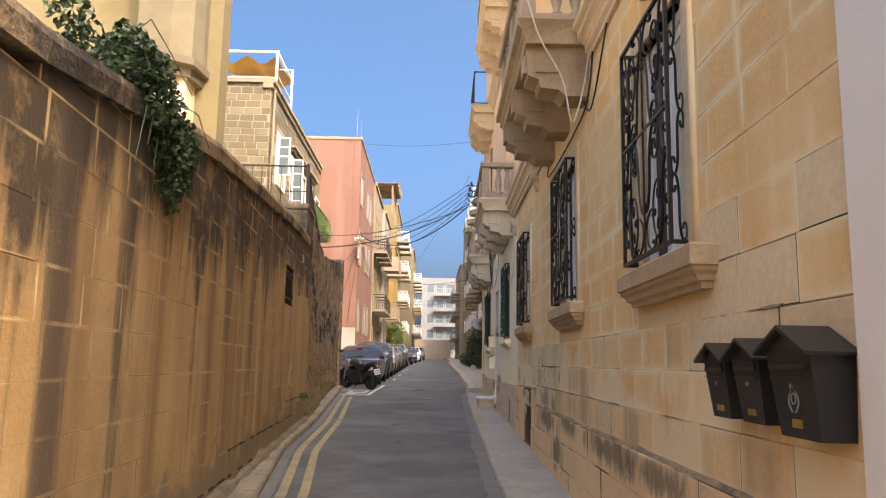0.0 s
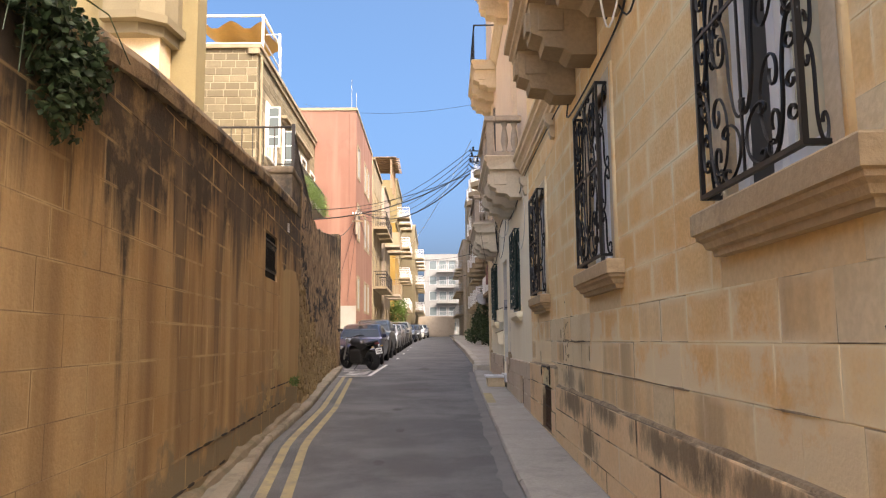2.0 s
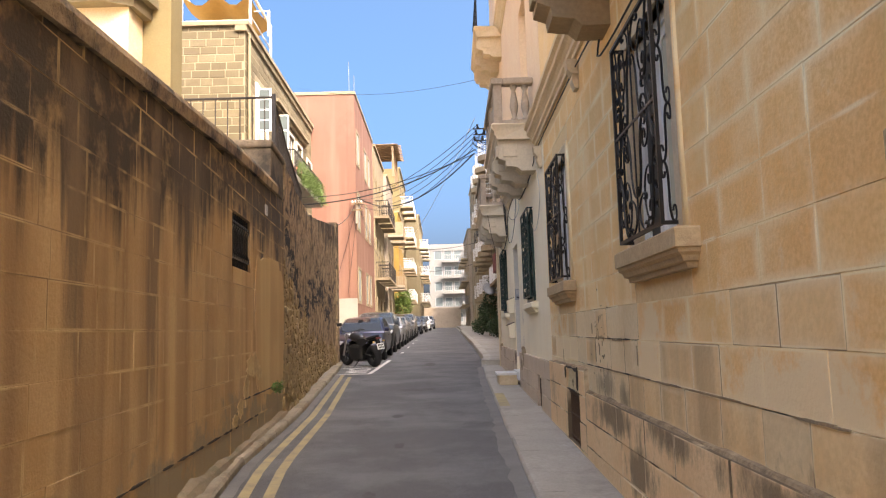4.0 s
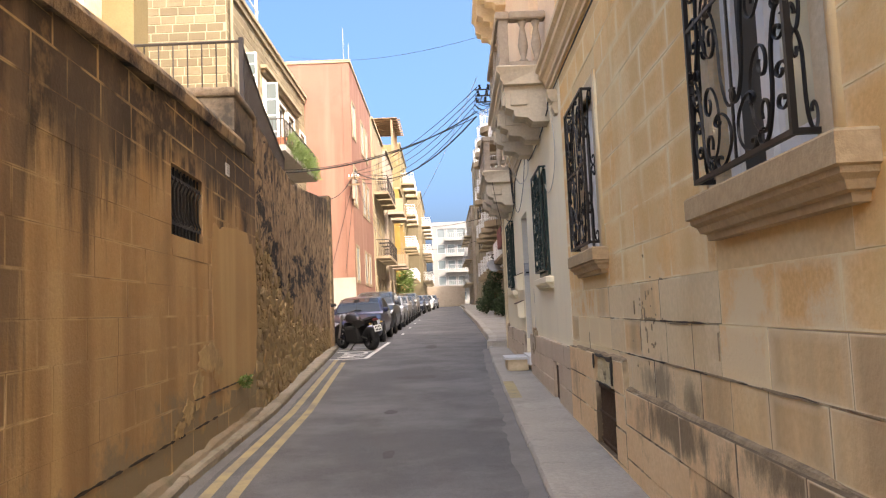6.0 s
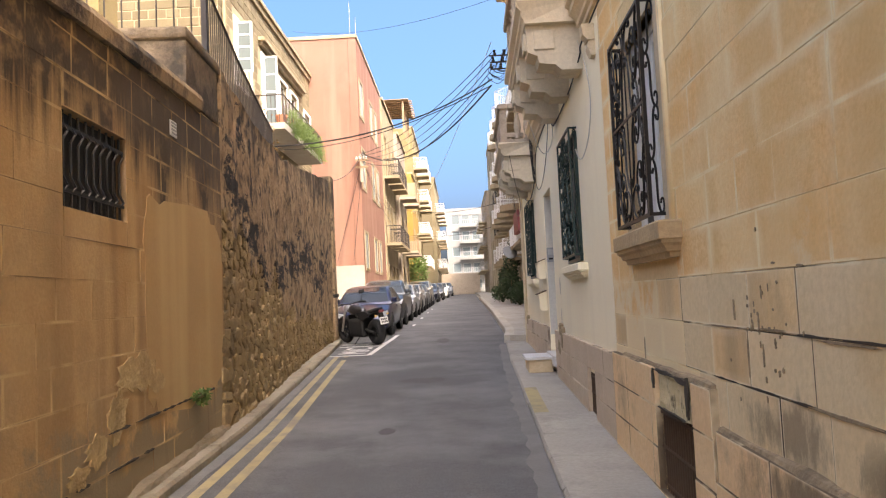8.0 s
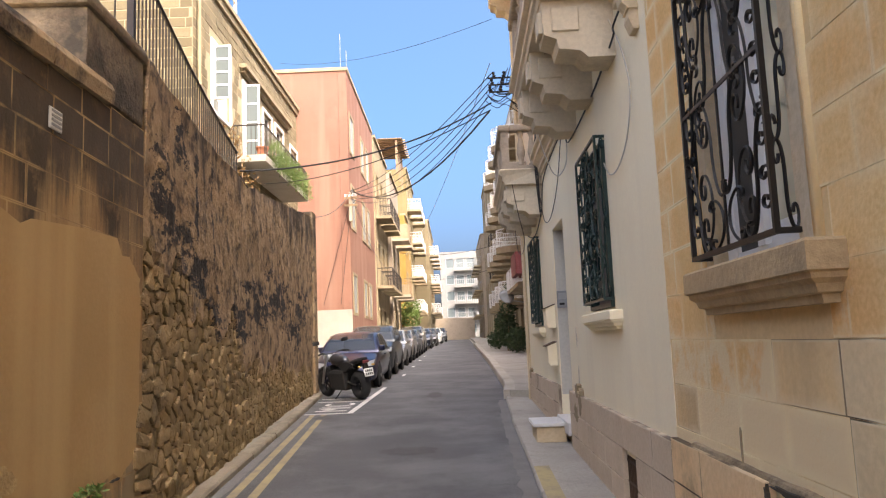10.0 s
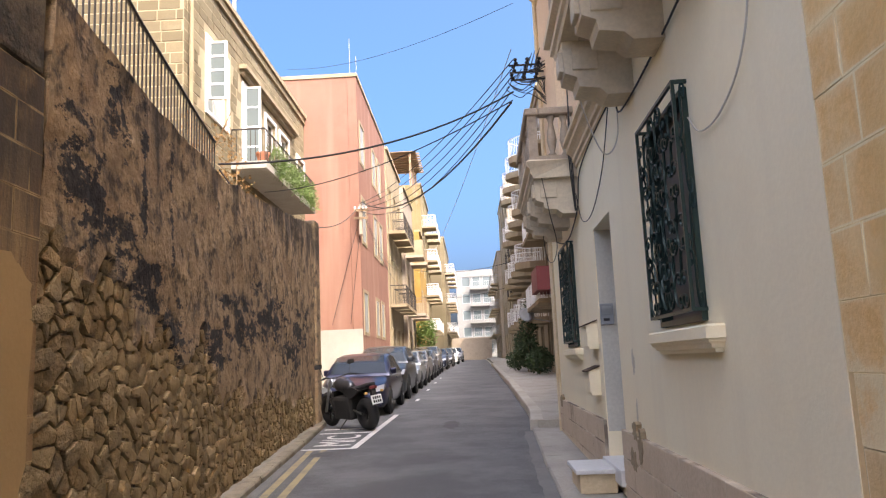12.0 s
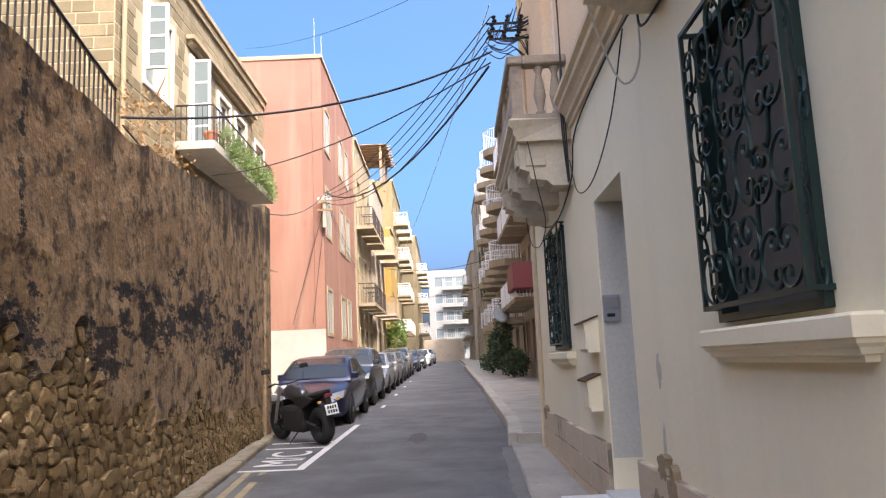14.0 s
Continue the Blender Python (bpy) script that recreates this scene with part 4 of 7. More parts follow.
stone_balcony(RIGHT @ Matrix.Translation((0, 14.3, 4.46)), 2.65, 0.62, M_GREYSTONE, M_GREYCREAM, "stone balcony with balusters over a cream base")
stone_balcony(RIGHT @ Matrix.Translation((0, 20.25, 4.2)), 2.65, 0.62, M_GREYSTONE, M_GREYCREAM, "stone balcony with balusters over a cream base")
stone_balcony(RIGHT @ Matrix.Translation((0, 14.3, 8.7)), 2.65, 0.62, M_GREYSTONE, M_STONE, "upper weathered stone balcony with balusters")
stone_balcony(RIGHT @ Matrix.Translation((0, 20.25, 8.5)), 2.65, 0.6, M_GREYSTONE, M_STONE, "upper stone balcony with an iron railing", iron=True)
stone_balcony(RIGHT @ Matrix.Translation((0, 6.6, 8.7)), 2.7, 0.62, M_GREYSTONE, M_STONE, "upper stone balcony with an iron railing", iron=True)
for k, (y0, y1, z0, z1) in enumerate(UP_DOORS):
    d = tagged(new("door_%d" % (k + 2)), "white glazed balcony door", "door", kind="structure")
    d.matrix_basis = RIGHT @ Matrix.Translation((0.15, y0, z0))
    w, h = y1 - y0, z1 - z0
    part("door_frame", boxes((0, 0.06, 0, 0.07, 0, h), (0, 0.06, w - 0.07, w, 0, h), (0, 0.06, 0.07, w - 0.07, h - 0.07, h), (0, 0.06, w / 2 - 0.05, w / 2 + 0.05, 0, h - 0.07), (0, 0.06, 0.07, w / 2 - 0.05, 0, 0.5), (0, 0.06, w / 2 + 0.05, w - 0.07, 0, 0.5), (0.01, 0.05, 0.07, w / 2 - 0.05, 1.3, 1.34), (0.01, 0.05, w / 2 + 0.05, w - 0.07, 1.3, 1.34)), M_WHITEPAINT, d)
    part("pane", boxes((0.025, 0.032, 0.07, w / 2 - 0.05, 0.5, h - 0.07)), M_PANE_PALE, d)
    part("pane", boxes((0.025, 0.032, w / 2 + 0.05, w - 0.07, 0.5, h - 0.07)), M_PANE_PALE, d)

# rounded plaster rolls framing the windows of the ochre house
for y0, y1, z0, z1 in WIN_A:
    c = 0.125
    roll = [(0.0, y0 - c, z0 - 0.02), (0.0, y0 - c, z1 + c), (0.0, y1 + c, z1 + c), (0.0, y1 + c, z0 - 0.02)]
    ob = part("window_moulding", tube(bmesh.new(), roll, 0.026, 8), M_OCHRE, None, m=RIGHT, smooth=True)
    tagged(ob, "rounded ochre plaster roll round the window", "trim", "window mouldings", kind="structure")

# small carved keystone blocks over the windows
for y, z in ((4.6, 4.02), (10.4, 4.04), (13.6, 3.95)):
    b = thing("wall_bracket", "small carved stone bracket under the string course", "bracket", RIGHT @ Matrix.Translation((0, y, z - 0.32)), "carved brackets")
    part("body", prism(bmesh.new(), [(0, 0), (-0.04, 0.0), (-0.07, 0.08), (-0.06, 0.14), (-0.11, 0.2), (-0.12, 0.3), (0, 0.3)], "y", 0, 0.14), M_STONE, b)
    part("fillet", boxes((-0.075, -0.0, -0.015, 0.155, 0.145, 0.17)), M_STONE, b)

# street door of the cream house
y0, y1, z0, z1 = DOOR_B
d = tagged(new("door_1"), "pale blue-grey painted door deep in its opening", "door", kind="structure")
d.matrix_basis = RIGHT @ Matrix.Translation((0, y0, z0))
w, h = y1 - y0, z1 - z0
part("door_lining", boxes((0.012, 0.398, w - 0.012, w - 0.004, 0.45, h - 0.004), (0.012, 0.398, 0.004, 0.012, 0.45, h - 0.004)), M_BLUEWHITE, d, "pale blue painted reveal")
part("door_leaf", boxes((0.3, 0.35, 0.06, w / 2 - 0.004, 0.18, h - 0.5), (0.3, 0.35, w / 2 + 0.004, w - 0.06, 0.18, h - 0.5)), M_GREYPLASTIC, d)
part("door_frame", boxes((0.28, 0.36, 0, 0.06, 0.18, h), (0.28, 0.36, w - 0.06, w, 0.18, h), (0.28, 0.36, 0.06, w - 0.06, h - 0.5, h - 0.44), (0.28, 0.36, 0.06, w - 0.06, h - 0.06, h)), M_WHITEPAINT, d)
part("fanlight", boxes((0.31, 0.32, 0.06, w - 0.06, h - 0.44, h - 0.06)), M_PANE, d)
part("door_handle", soft_box(0.25, 0.3, w / 2 + 0.06, w / 2 + 0.1, 1.2, 1.34, 0.008), M_STEEL, d)
part("threshold", soft_box(-0.08, 0.398, 0.002, w - 0.002, 0.02, 0.18, 0.008), M_MARBLE, d, "white marble threshold")
st = thing("door_step", "small stone step block with a white marble tread", "step", RIGHT @ Matrix.Translation((-0.24, 18.5, road_z(18.7) + 0.05)))
part("block", soft_box(-0.2, 0.18, 0.02, 0.74, 0, 0.2, 0.012), M_STONE, st)
part("tread", soft_box(-0.24, 0.2, -0.02, 0.78, 0.2, 0.245, 0.008), M_MARBLE, st, "white marble tread")


def intercom():
    t = thing("intercom", "grey metal door intercom panel", "intercom", RIGHT @ pose(0.06, 19.284, 1.95, 0, 0, 0))
    part("case", soft_box(-0.05, 0.1, -0.03, 0.006, 0, 0.24, 0.006), M_GREYPLASTIC, t)
    part("speaker_plate", boxes((-0.03, 0.08, -0.034, -0.028, 0.12, 0.21)), M_STEEL, t)
    part("button", boxes((-0.02, 0.05, -0.036, -0.028, 0.04, 0.07)), M_DARK, t)


intercom()


def wall_letterbox(y, z):
    t = thing("letter_box", "dented cream metal letter box on the wall", "letter box", RIGHT @ Matrix.Translation((0, y, z)), "cream letter boxes")
    part("body", prism(bmesh.new(), [(0, 0), (-0.11, 0), (-0.14, 0.28), (0, 0.34)], "y", 0, 0.42), M_CREAM, t)
    part("lid", prism(bmesh.new(), [(0.0, 0.345), (-0.16, 0.285), (-0.16, 0.27), (0, 0.33)], "y", -0.012, 0.432), M_RUSTY, t, "rusty hinged lid")
    for k in range(2):
        part("door", soft_box(-0.13, -0.1, 0.02 + k * 0.2, 0.2 + k * 0.2, 0.03, 0.24, 0.006), M_CREAM, t)


wall_letterbox(19.5, 1.68)
wall_letterbox(19.55, 1.14)


def mailbox(y, w, h, d, group, flap_open, emblem):
    """Black metal mailbox with a little gabled roof, tapered body, slot flap, lock and brass name plate."""
    z = 1.04 if h < 0.34 else 1.02
    t = thing("mailbox", "black metal mailbox with a gabled roof and brass plate", "mailbox", RIGHT @ Matrix.Translation((-0.004, y, z)), group)
    k = 0.025
    bm = bmesh.new()
    hb = h * 0.76
    lo = [bm.verts.new(p) for p in ((0, k, 0), (-d * 0.78, k, 0), (-d * 0.78, w - k, 0), (0, w - k, 0))]
    hi = [bm.verts.new(p) for p in ((0, 0, hb), (-d, 0, hb), (-d, w, hb), (0, w, hb))]
    bm.faces.new(lo)
    bm.faces.new(hi)
    for i in range(4):
        bm.faces.new((lo[i], lo[(i + 1) % 4], hi[(i + 1) % 4], hi[i]))
    part("body", bm, M_BOX, t)
    bm = prism(bmesh.new(), [(-0.035, hb), (w / 2, h), (w + 0.035, hb), (w + 0.03, hb - 0.012), (w / 2, h - 0.014), (-0.03, hb - 0.012)], "x", -d - 0.035, 0)
    part("roof", bm, M_BOX, t)
    part("gable", prism(bmesh.new(), [(0.0, hb + 0.001), (w / 2, h - 0.016), (w, hb + 0.001)], "x", -d, -d + 0.02), M_BOX, t)
    part("slot_flap", boxes((-d - 0.006, -d + 0.004, 0.025, w - 0.025, hb * 0.80, hb * 0.80 + 0.018)), M_BOX, t)
    if flap_open:
        # no hole here: a near-black plate paints the shaded slot
        part("slot", boxes((-d - 0.003, -d + 0.01, 0.03, w - 0.03, hb * 0.83, hb * 0.97)), M_DARK, t, "near-black plate for the shaded depth of the open slot")
    part("door_edge", boxes((-d * 0.965 - 0.008, -d * 0.93, 0.02, w - 0.02, hb * 0.70, hb * 0.715)), M_BOX, t)
    part("lock", lathe(bmesh.new(), [(0.009, 0), (0.009, 0.012)], 10), M_STEEL, t, m=Matrix.Translation((-d * 0.90 + 0.004, w * 0.5, hb * 0.6)) @ pose(0, 0, 0, 0, -90, 0))
    part("name_plate", boxes((-d * 0.83 - 0.006, -d * 0.80, w * 0.5 - 0.035, w * 0.5 + 0.025, hb * 0.12, hb * 0.22)), M_BRASS, t, "brass name plate")
    if emblem:
        bm = bmesh.new()
        for s in (-1, 1):
            tube(bm, [(0, s * 0.012 + s * 0.03 * math.sin(q * 0.5) * 0.8, q * 0.012) for q in range(7)], 0.003, 4)
        tube(bm, [(0, 0.018 * math.cos(q * 0.628), 0.045 + 0.018 * math.sin(q * 0.628)) for q in range(10)], 0.003, 4, True)
        part("emblem", bm, M_GREYPLASTIC, t, "grey raised horn emblem", m=Matrix.Translation((-d * 0.865 - 0.004, w * 0.5, hb * 0.30)))


mailbox(2.40, 0.33, 0.38, 0.15, "black mailboxes", False, True)
mailbox(2.83, 0.26, 0.33, 0.14, "black mailboxes", True, False)
mailbox(3.17, 0.25, 0.32, 0.14, "black mailboxes", True, False)

# cellar grates in the plinth
for k, (y0, y1, z0, z1) in enumerate(GRATES):
    g = thing("cellar_grate", "rusty iron cellar grate low in the wall", "grate", RIGHT @ Matrix.Translation((0, y0, z0)), "cellar grates")
    w, h = y1 - y0, z1 - z0
    # near-black panel paints the shade of the cellar behind the bars
    part("backing", boxes((0.12, 0.14, 0, w, 0, h)), M_DARK, g)
    for q in range(int(w / 0.055)):
        part("bar", tube(bmesh.new(), [(0.0, 0.03 + q * 0.055, 0), (0.0, 0.03 + q * 0.055, h)], 0.009, 4), M_RUSTY, g)
    for zz in (0.03, h / 2, h - 0.05):
        part("cross_bar", boxes((-0.006, 0.006, 0, w, zz, zz + 0.02)), M_RUSTY, g)

# ---- left yard wall ----
LTOP = lerp_at([(-31, 2.3), (2.75, 2.62), (5, 2.93), (6.3, 3.12), (11.3, 3.48), (14.9, 3.62)])
VENT = (11.2, 12.2, 2.10, 2.72)
bm = bmesh.new()
prev = None
for i in range(90):
    y = -30 + i * (44.9 / 89)
    z = LTOP(y) - 0.17
    q = [bm.verts.new((x, y, zz)) for x, zz in ((-0.09, -1.2), (-0.09, z), (-0.35, z), (-0.35, -1.2))]
    if prev:
        for k in range(3):
            bm.faces.new((prev[k], prev[k + 1], q[k + 1], q[k]))
    prev = q
bm.faces.new(prev)
wall_yard = structure("wall_yard", bm, M_MORTAR, LEFT, "tall tan limestone block yard wall, streaked with soot", "wall")
structure("wall_yard_near", boxes((-0.09, 0, -30, 2.3, -1.2, 2.4)), M_BLOCK, LEFT, "tan limestone yard wall", "wall")
part("lintel", boxes((-0.085, 0.002, VENT[0] + 0.003, VENT[1] - 0.003, VENT[3], 2.948)), M_BLOCK, wall_yard)
part("sill_stone", boxes((-0.085, 0.002, VENT[0] + 0.003, VENT[1] - 0.003, 1.919, VENT[2])), M_BLOCK, wall_yard)
vent = thing("barred_vent", "small barred opening with dark rusty bars", "window", LEFT @ Matrix.Translation((0, VENT[0], VENT[2])))
# near-black panel paints the shade inside the shallow opening
part("backing", boxes((-0.085, -0.078, 0.0, 1.0, 0.0, 0.62)), M_DARK, vent)
for k in range(9):
    y = 0.06 + k * 0.11
    part("bar", tube(bmesh.new(), [(-0.03, y, 0.01), (-0.03, y + 0.0, 0.1), (-0.012, y + 0.03, 0.14), (-0.03, y, 0.2), (-0.03, y, 0.42), (-0.012, y + 0.03, 0.48), (-0.03, y, 0.53), (-0.03, y, 0.61)], 0.010, 5), M_IRON, vent)
for zz in (0.1, 0.5):
    part("cross_bar", boxes((-0.028, -0.018, 0.0, 1.0, zz, zz + 0.025)), M_IRON, vent)
vg = thing("air_vent", "white plastic air vent in the wall", "vent", LEFT @ Matrix.Translation((0.002, 13.2, 2.98)))
part("frame", soft_box(0, 0.012, 0, 0.17, 0, 0.14, 0.004, 1), M_WHITERAIL, vg)
for k in range(4):
    part("slat", boxes((0.012, 0.018, 0.02, 0.15, 0.02 + k * 0.03, 0.035 + k * 0.03)), M_GREYPLASTIC, vg)
# smooth render patch over the blocks near the corner
rnd = random.Random(21)
outline = []
for k in range(40):
    a = 6.28318 * k / 40
    outline.append((13.7 + 1.17 * math.copysign(abs(math.cos(a)) ** 0.35, math.cos(a)) + rnd.uniform(-0.06, 0.02), 1.5 + 0.9 * math.copysign(abs(math.sin(a)) ** 0.4, math.sin(a)) + rnd.uniform(-0.08, 0.08)))
pr = part("render_patch", prism(bmesh.new(), outline, "x", -0.02, 0.0036), M_PATCH, wall_yard, "smooth tan render patch")

# eroded stone where the render has come off low down
M_ERODED = surface("eroded_limestone", (0.50, 0.35, 0.17), (0.60, 0.43, 0.22), stain=(0.30, 0.20, 0.10), stain_size=6, stain_lo=0.45, relief=1.0, size=5)
rnd = random.Random(33)
for cy, cz, ry, rz in ((12.35, 0.98, 0.42, 0.16), (11.95, 0.72, 0.22, 0.20), (11.62, 0.55, 0.20, 0.12), (12.75, 0.88, 0.20, 0.09), (11.35, 0.44, 0.16, 0.08)):
    ragged = []
    for k in range(26):
        a = 6.28318 * k / 26
        f = rnd.uniform(0.62, 1.08)
        ragged.append((cy + ry * f * math.cos(a), cz + rz * f * math.sin(a)))
    part("eroded_patch", prism(bmesh.new(), ragged, "x", -0.02, 0.0055 + rnd.uniform(0, 0.003)), M_ERODED, wall_yard, "crumbled yellow stone")

# pier at the corner of the yard wall
pier = thing("wall_pier", "sooty stone pier closing the yard wall", "pier", LEFT @ Matrix.Translation((-0.02, 13.75, 3.58)))
part("shaft", soft_box(-0.62, 0.02, 0.0, 1.14, -0.12, 0.46, 0.03, 2), M_PIER, pier)
part("cap", soft_box(-0.62, 0.04, -0.04, 1.2, 0.46, 0.58, 0.04, 2), M_PIER, pier)

# ---- rubble wall ----
RTOP = lerp_at([(14.9, 4.12), (17.2, 4.0), (19.8, 4.0), (23.5, 4.4), (27.6, 4.85)])


zlim = lerp_at([(14.9, 2.3), (17, 1.95), (19, 1.55), (22, 1.2), (27, 0.95)])


def bare_top(y, z):
    """Up to where the render has fallen off the stones."""
    return zlim(y) + 0.5 * noise.noise((y * 1.1, z * 0.6, 2)) + 0.2 * noise.noise((y * 4, z * 4, 5))


def rubble_x(y, z):
    lean = 0.13 * max(0.0, 1 - z / 2.0) * max(0.0, 1 - abs(y - 17.5) / 6)
    return left_wall_x(y) + lean - (0.06 if z < bare_top(y, z) else 0.0) + 0.035 * noise.noise((y * 1.3, z * 1.3, 3.1)) + 0.018 * noise.noise((y * 5, z * 5, 7.7))


bm = bmesh.new()
cols = []
NY, NZ = 150, 46
for i in range(NY + 1):
    y = 14.93 + 12.7 * i / NY
    zt = RTOP(y) + 0.04 * noise.noise((y * 1.7, 0, 0)) + 0.02 * noise.noise((y * 6, 1, 0))
    z0 = road_z(y) - 0.2
    col = [bm.verts.new((rubble_x(y, z0 + (zt - z0) * j / NZ), y, z0 + (zt - z0) * j / NZ)) for j in range(NZ + 1)]
    col.append(bm.verts.new((left_wall_x(y) - 0.4, y, zt)))
    col.append(bm.verts.new((left_wall_x(y) - 0.4, y, z0)))
    if cols:
        p = cols[-1]
        for j in range(len(col) - 1):
            bm.faces.new((p[j], p[j + 1], col[j + 1], col[j]))
    cols.append(col)
bm.faces.new(cols[0])
bm.faces.new(cols[-1])
wall_rubble = structure("wall_rubble", bm, M_RENDER, None, "rubble garden wall with flaking sooty render", "wall")
bm = soft_box(-0.45, 0.06, 0, 0.45, -0.3, 4.95, 0.04, 2)
endp = part("end_pier", bm, M_RENDER, wall_rubble, m=Matrix.Translation((left_wall_x(27.3), 27.25, 0)))

# yard railing
rail = thing("yard_railing", "dark iron railing along the top of the rubble wall", "railing", Matrix.Translation((-2.55, 15.0, 4.15)))
rt = lerp_at([(15, 5.2), (17, 4.86), (19.75, 4.52)])
tops = []
for k in range(44):
    y = 15.0 + k * 0.11
    x = left_wall_x(y) - 0.17
    part("baluster", tube(bmesh.new(), [(x + 2.55, y - 15, RTOP(y) - 0.06 - 4.15), (x + 2.55, y - 15, rt(y) - 4.15)], 0.010, 5), M_RAIL, rail)
    tops.append((x + 2.55, y - 15, rt(y) - 4.15))
part("handrail", tube(bmesh.new(), tops, 0.022, 6), M_RAIL, rail)
for k in range(16):
    x = -0.15 - k * 0.2
    part("baluster", tube(bmesh.new(), [(x, 0, -0.1), (x, 0, 1.05)], 0.010, 5), M_RAIL, rail)
part("handrail", tube(bmesh.new(), [(0, 0, 1.05), (-3.3, 0, 1.05)], 0.02, 6), M_RAIL, rail)
part("corner_post", boxes((-0.03, 0.03, -0.03, 0.03, -0.15, 1.1)), M_RAIL, rail)
structure("yard_ground", boxes((-20, -2.75, -30, 14.0, -1, 2.3), (-20, -2.95, 14.0, 19, -1, 3.55), (-20, -3.75, 19, 26.3, -1, 3.5)), M_STONE, None, "raised stone yard behind the wall", "ground")

# ---- houses ----


def sheet_of_blocks(parent, mat, place, u0, u1, z0, z1, holes, seed, ly=0.52, lz=0.262, proud=0.011):
    """Coursed masonry too far to pick apart, joined into one mesh. place(u, out, z) gives the point."""
    rnd = random.Random(seed)
    vs, fs = [], []
    r = 0
    z = z0
    while z < z1 - 0.05:
        u = u0 - (0.26 if r % 2 else 0)
        while u < u1:
            n = ly * rnd.uniform(0.75, 1.2)
            a, b, c, d = max(u, u0) + 0.014, min(u + n, u1) - 0.014, z + 0.014, min(z + lz, z1) - 0.014
            u += n
            if b - a < 0.06 or overlaps(a, b, c, d, holes):
                continue
            o = proud * 0.6 + rnd.uniform(-0.003, 0.008)
            e = 0.008
            i = len(vs)
            vs += [place(a, 0, c), place(b, 0, c), place(b, 0, d), place(a, 0, d), place(a + e, o, c + e), place(b - e, o, c + e), place(b - e, o, d - e), place(a + e, o, d - e)]
            fs += [(i + 4, i + 5, i + 6, i + 7)] + [(i + k, i + (k + 1) % 4, i + 4 + (k + 1) % 4, i + 4 + k) for k in range(4)]
        z += lz
        r += 1
    me = bpy.data.meshes.new("masonry")
    me.from_pydata(vs, [], fs)
    me.materials.append(mat)
    ob = new("masonry", me)
    ob.parent = parent
    ob["kind"] = "stuff"
    return ob


def house_window(parent, x, sgn, y0, y1, z0, z1, frame_mat=M_WHITEPAINT, pane=M_PANE, surround=0.1, shutter=None, panes=2, sur_mat=None):
    """A window in a front at x; sgn points to the street. Frame and panes sit in the wall's opening."""
    w = part("window", boxes(*[tuple(sorted((x + sgn * a, x + sgn * b))) + d for a, b, d in (
        (-0.15, -0.09, (y0, y0 + 0.07, z0, z1)), (-0.15, -0.09, (y1 - 0.07, y1, z0, z1)), (-0.15, -0.09, (y0 + 0.07, y1 - 0.07, z0, z0 + 0.07)), (-0.15, -0.09, (y0 + 0.07, y1 - 0.07, z1 - 0.07, z1)))]
        + [tuple(sorted((x - sgn * 0.145, x - sgn * 0.095))) + (y0 + (y1 - y0) * k / panes - 0.03, y0 + (y1 - y0) * k / panes + 0.03, z0 + 0.07, z1 - 0.07) for k in range(1, panes)]), frame_mat, parent)
    part("pane", boxes(tuple(sorted((x - sgn * 0.13, x - sgn * 0.12))) + (y0 + 0.07, y1 - 0.07, z0 + 0.07, z1 - 0.07)), pane, w)
    if surround:
        s = surround
        xs = tuple(sorted((x - sgn * 0.02, x + sgn * 0.035)))
        part("surround", boxes(xs + (y0 - s, y0, z0 - s, z1 + s), xs + (y1, y1 + s, z0 - s, z1 + s), xs + (y0, y1, z1, z1 + s), xs + (y0, y1, z0 - s, z0)), sur_mat or frame_mat, w)
    if shutter:
        xs = tuple(sorted((x + sgn * 0.0, x - sgn * 0.05)))
        part("shutter", boxes(xs + (y0 + 0.02, (y0 + y1) / 2 - 0.01, z0 + 0.02, z1 - 0.02), xs + ((y0 + y1) / 2 + 0.01, y1 - 0.02, z0 + 0.02, z1 - 0.02)), shutter, w)
    return w


def front(parent, x, sgn, y0, y1, z0, z1, holes, mat, name="wall"):
    lo, hi = sorted((x, x - sgn * 0.35))
    return part(name, wall_grid(bmesh.new(), lo, hi, (y0, y1), (z0, z1), holes), mat, parent)


def bulk(parent, x, sgn, y0, y1, z0, z1, depth, mat, dark=True):
    lo, hi = sorted((x - sgn * 0.36, x - sgn * depth))
    part("side_wall", boxes((lo, hi, y0, y0 + 0.3, z0, z1)), mat, parent)
    part("side_wall", boxes((lo, hi, y1 - 0.3, y1, z0, z1)), mat, parent)
    part("roof", boxes((lo, hi, y0 + 0.302, y1 - 0.302, z1 - 0.3, z1 - 0.05)), mat, parent)
    # near-black sheet behind the windows gives each house its unlit inside
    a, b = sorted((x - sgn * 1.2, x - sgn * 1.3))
    part("unlit_room_wall", boxes((a, b, y0 + 0.302, y1 - 0.302, z0, z1 - 0.302)), M_DARK, parent)


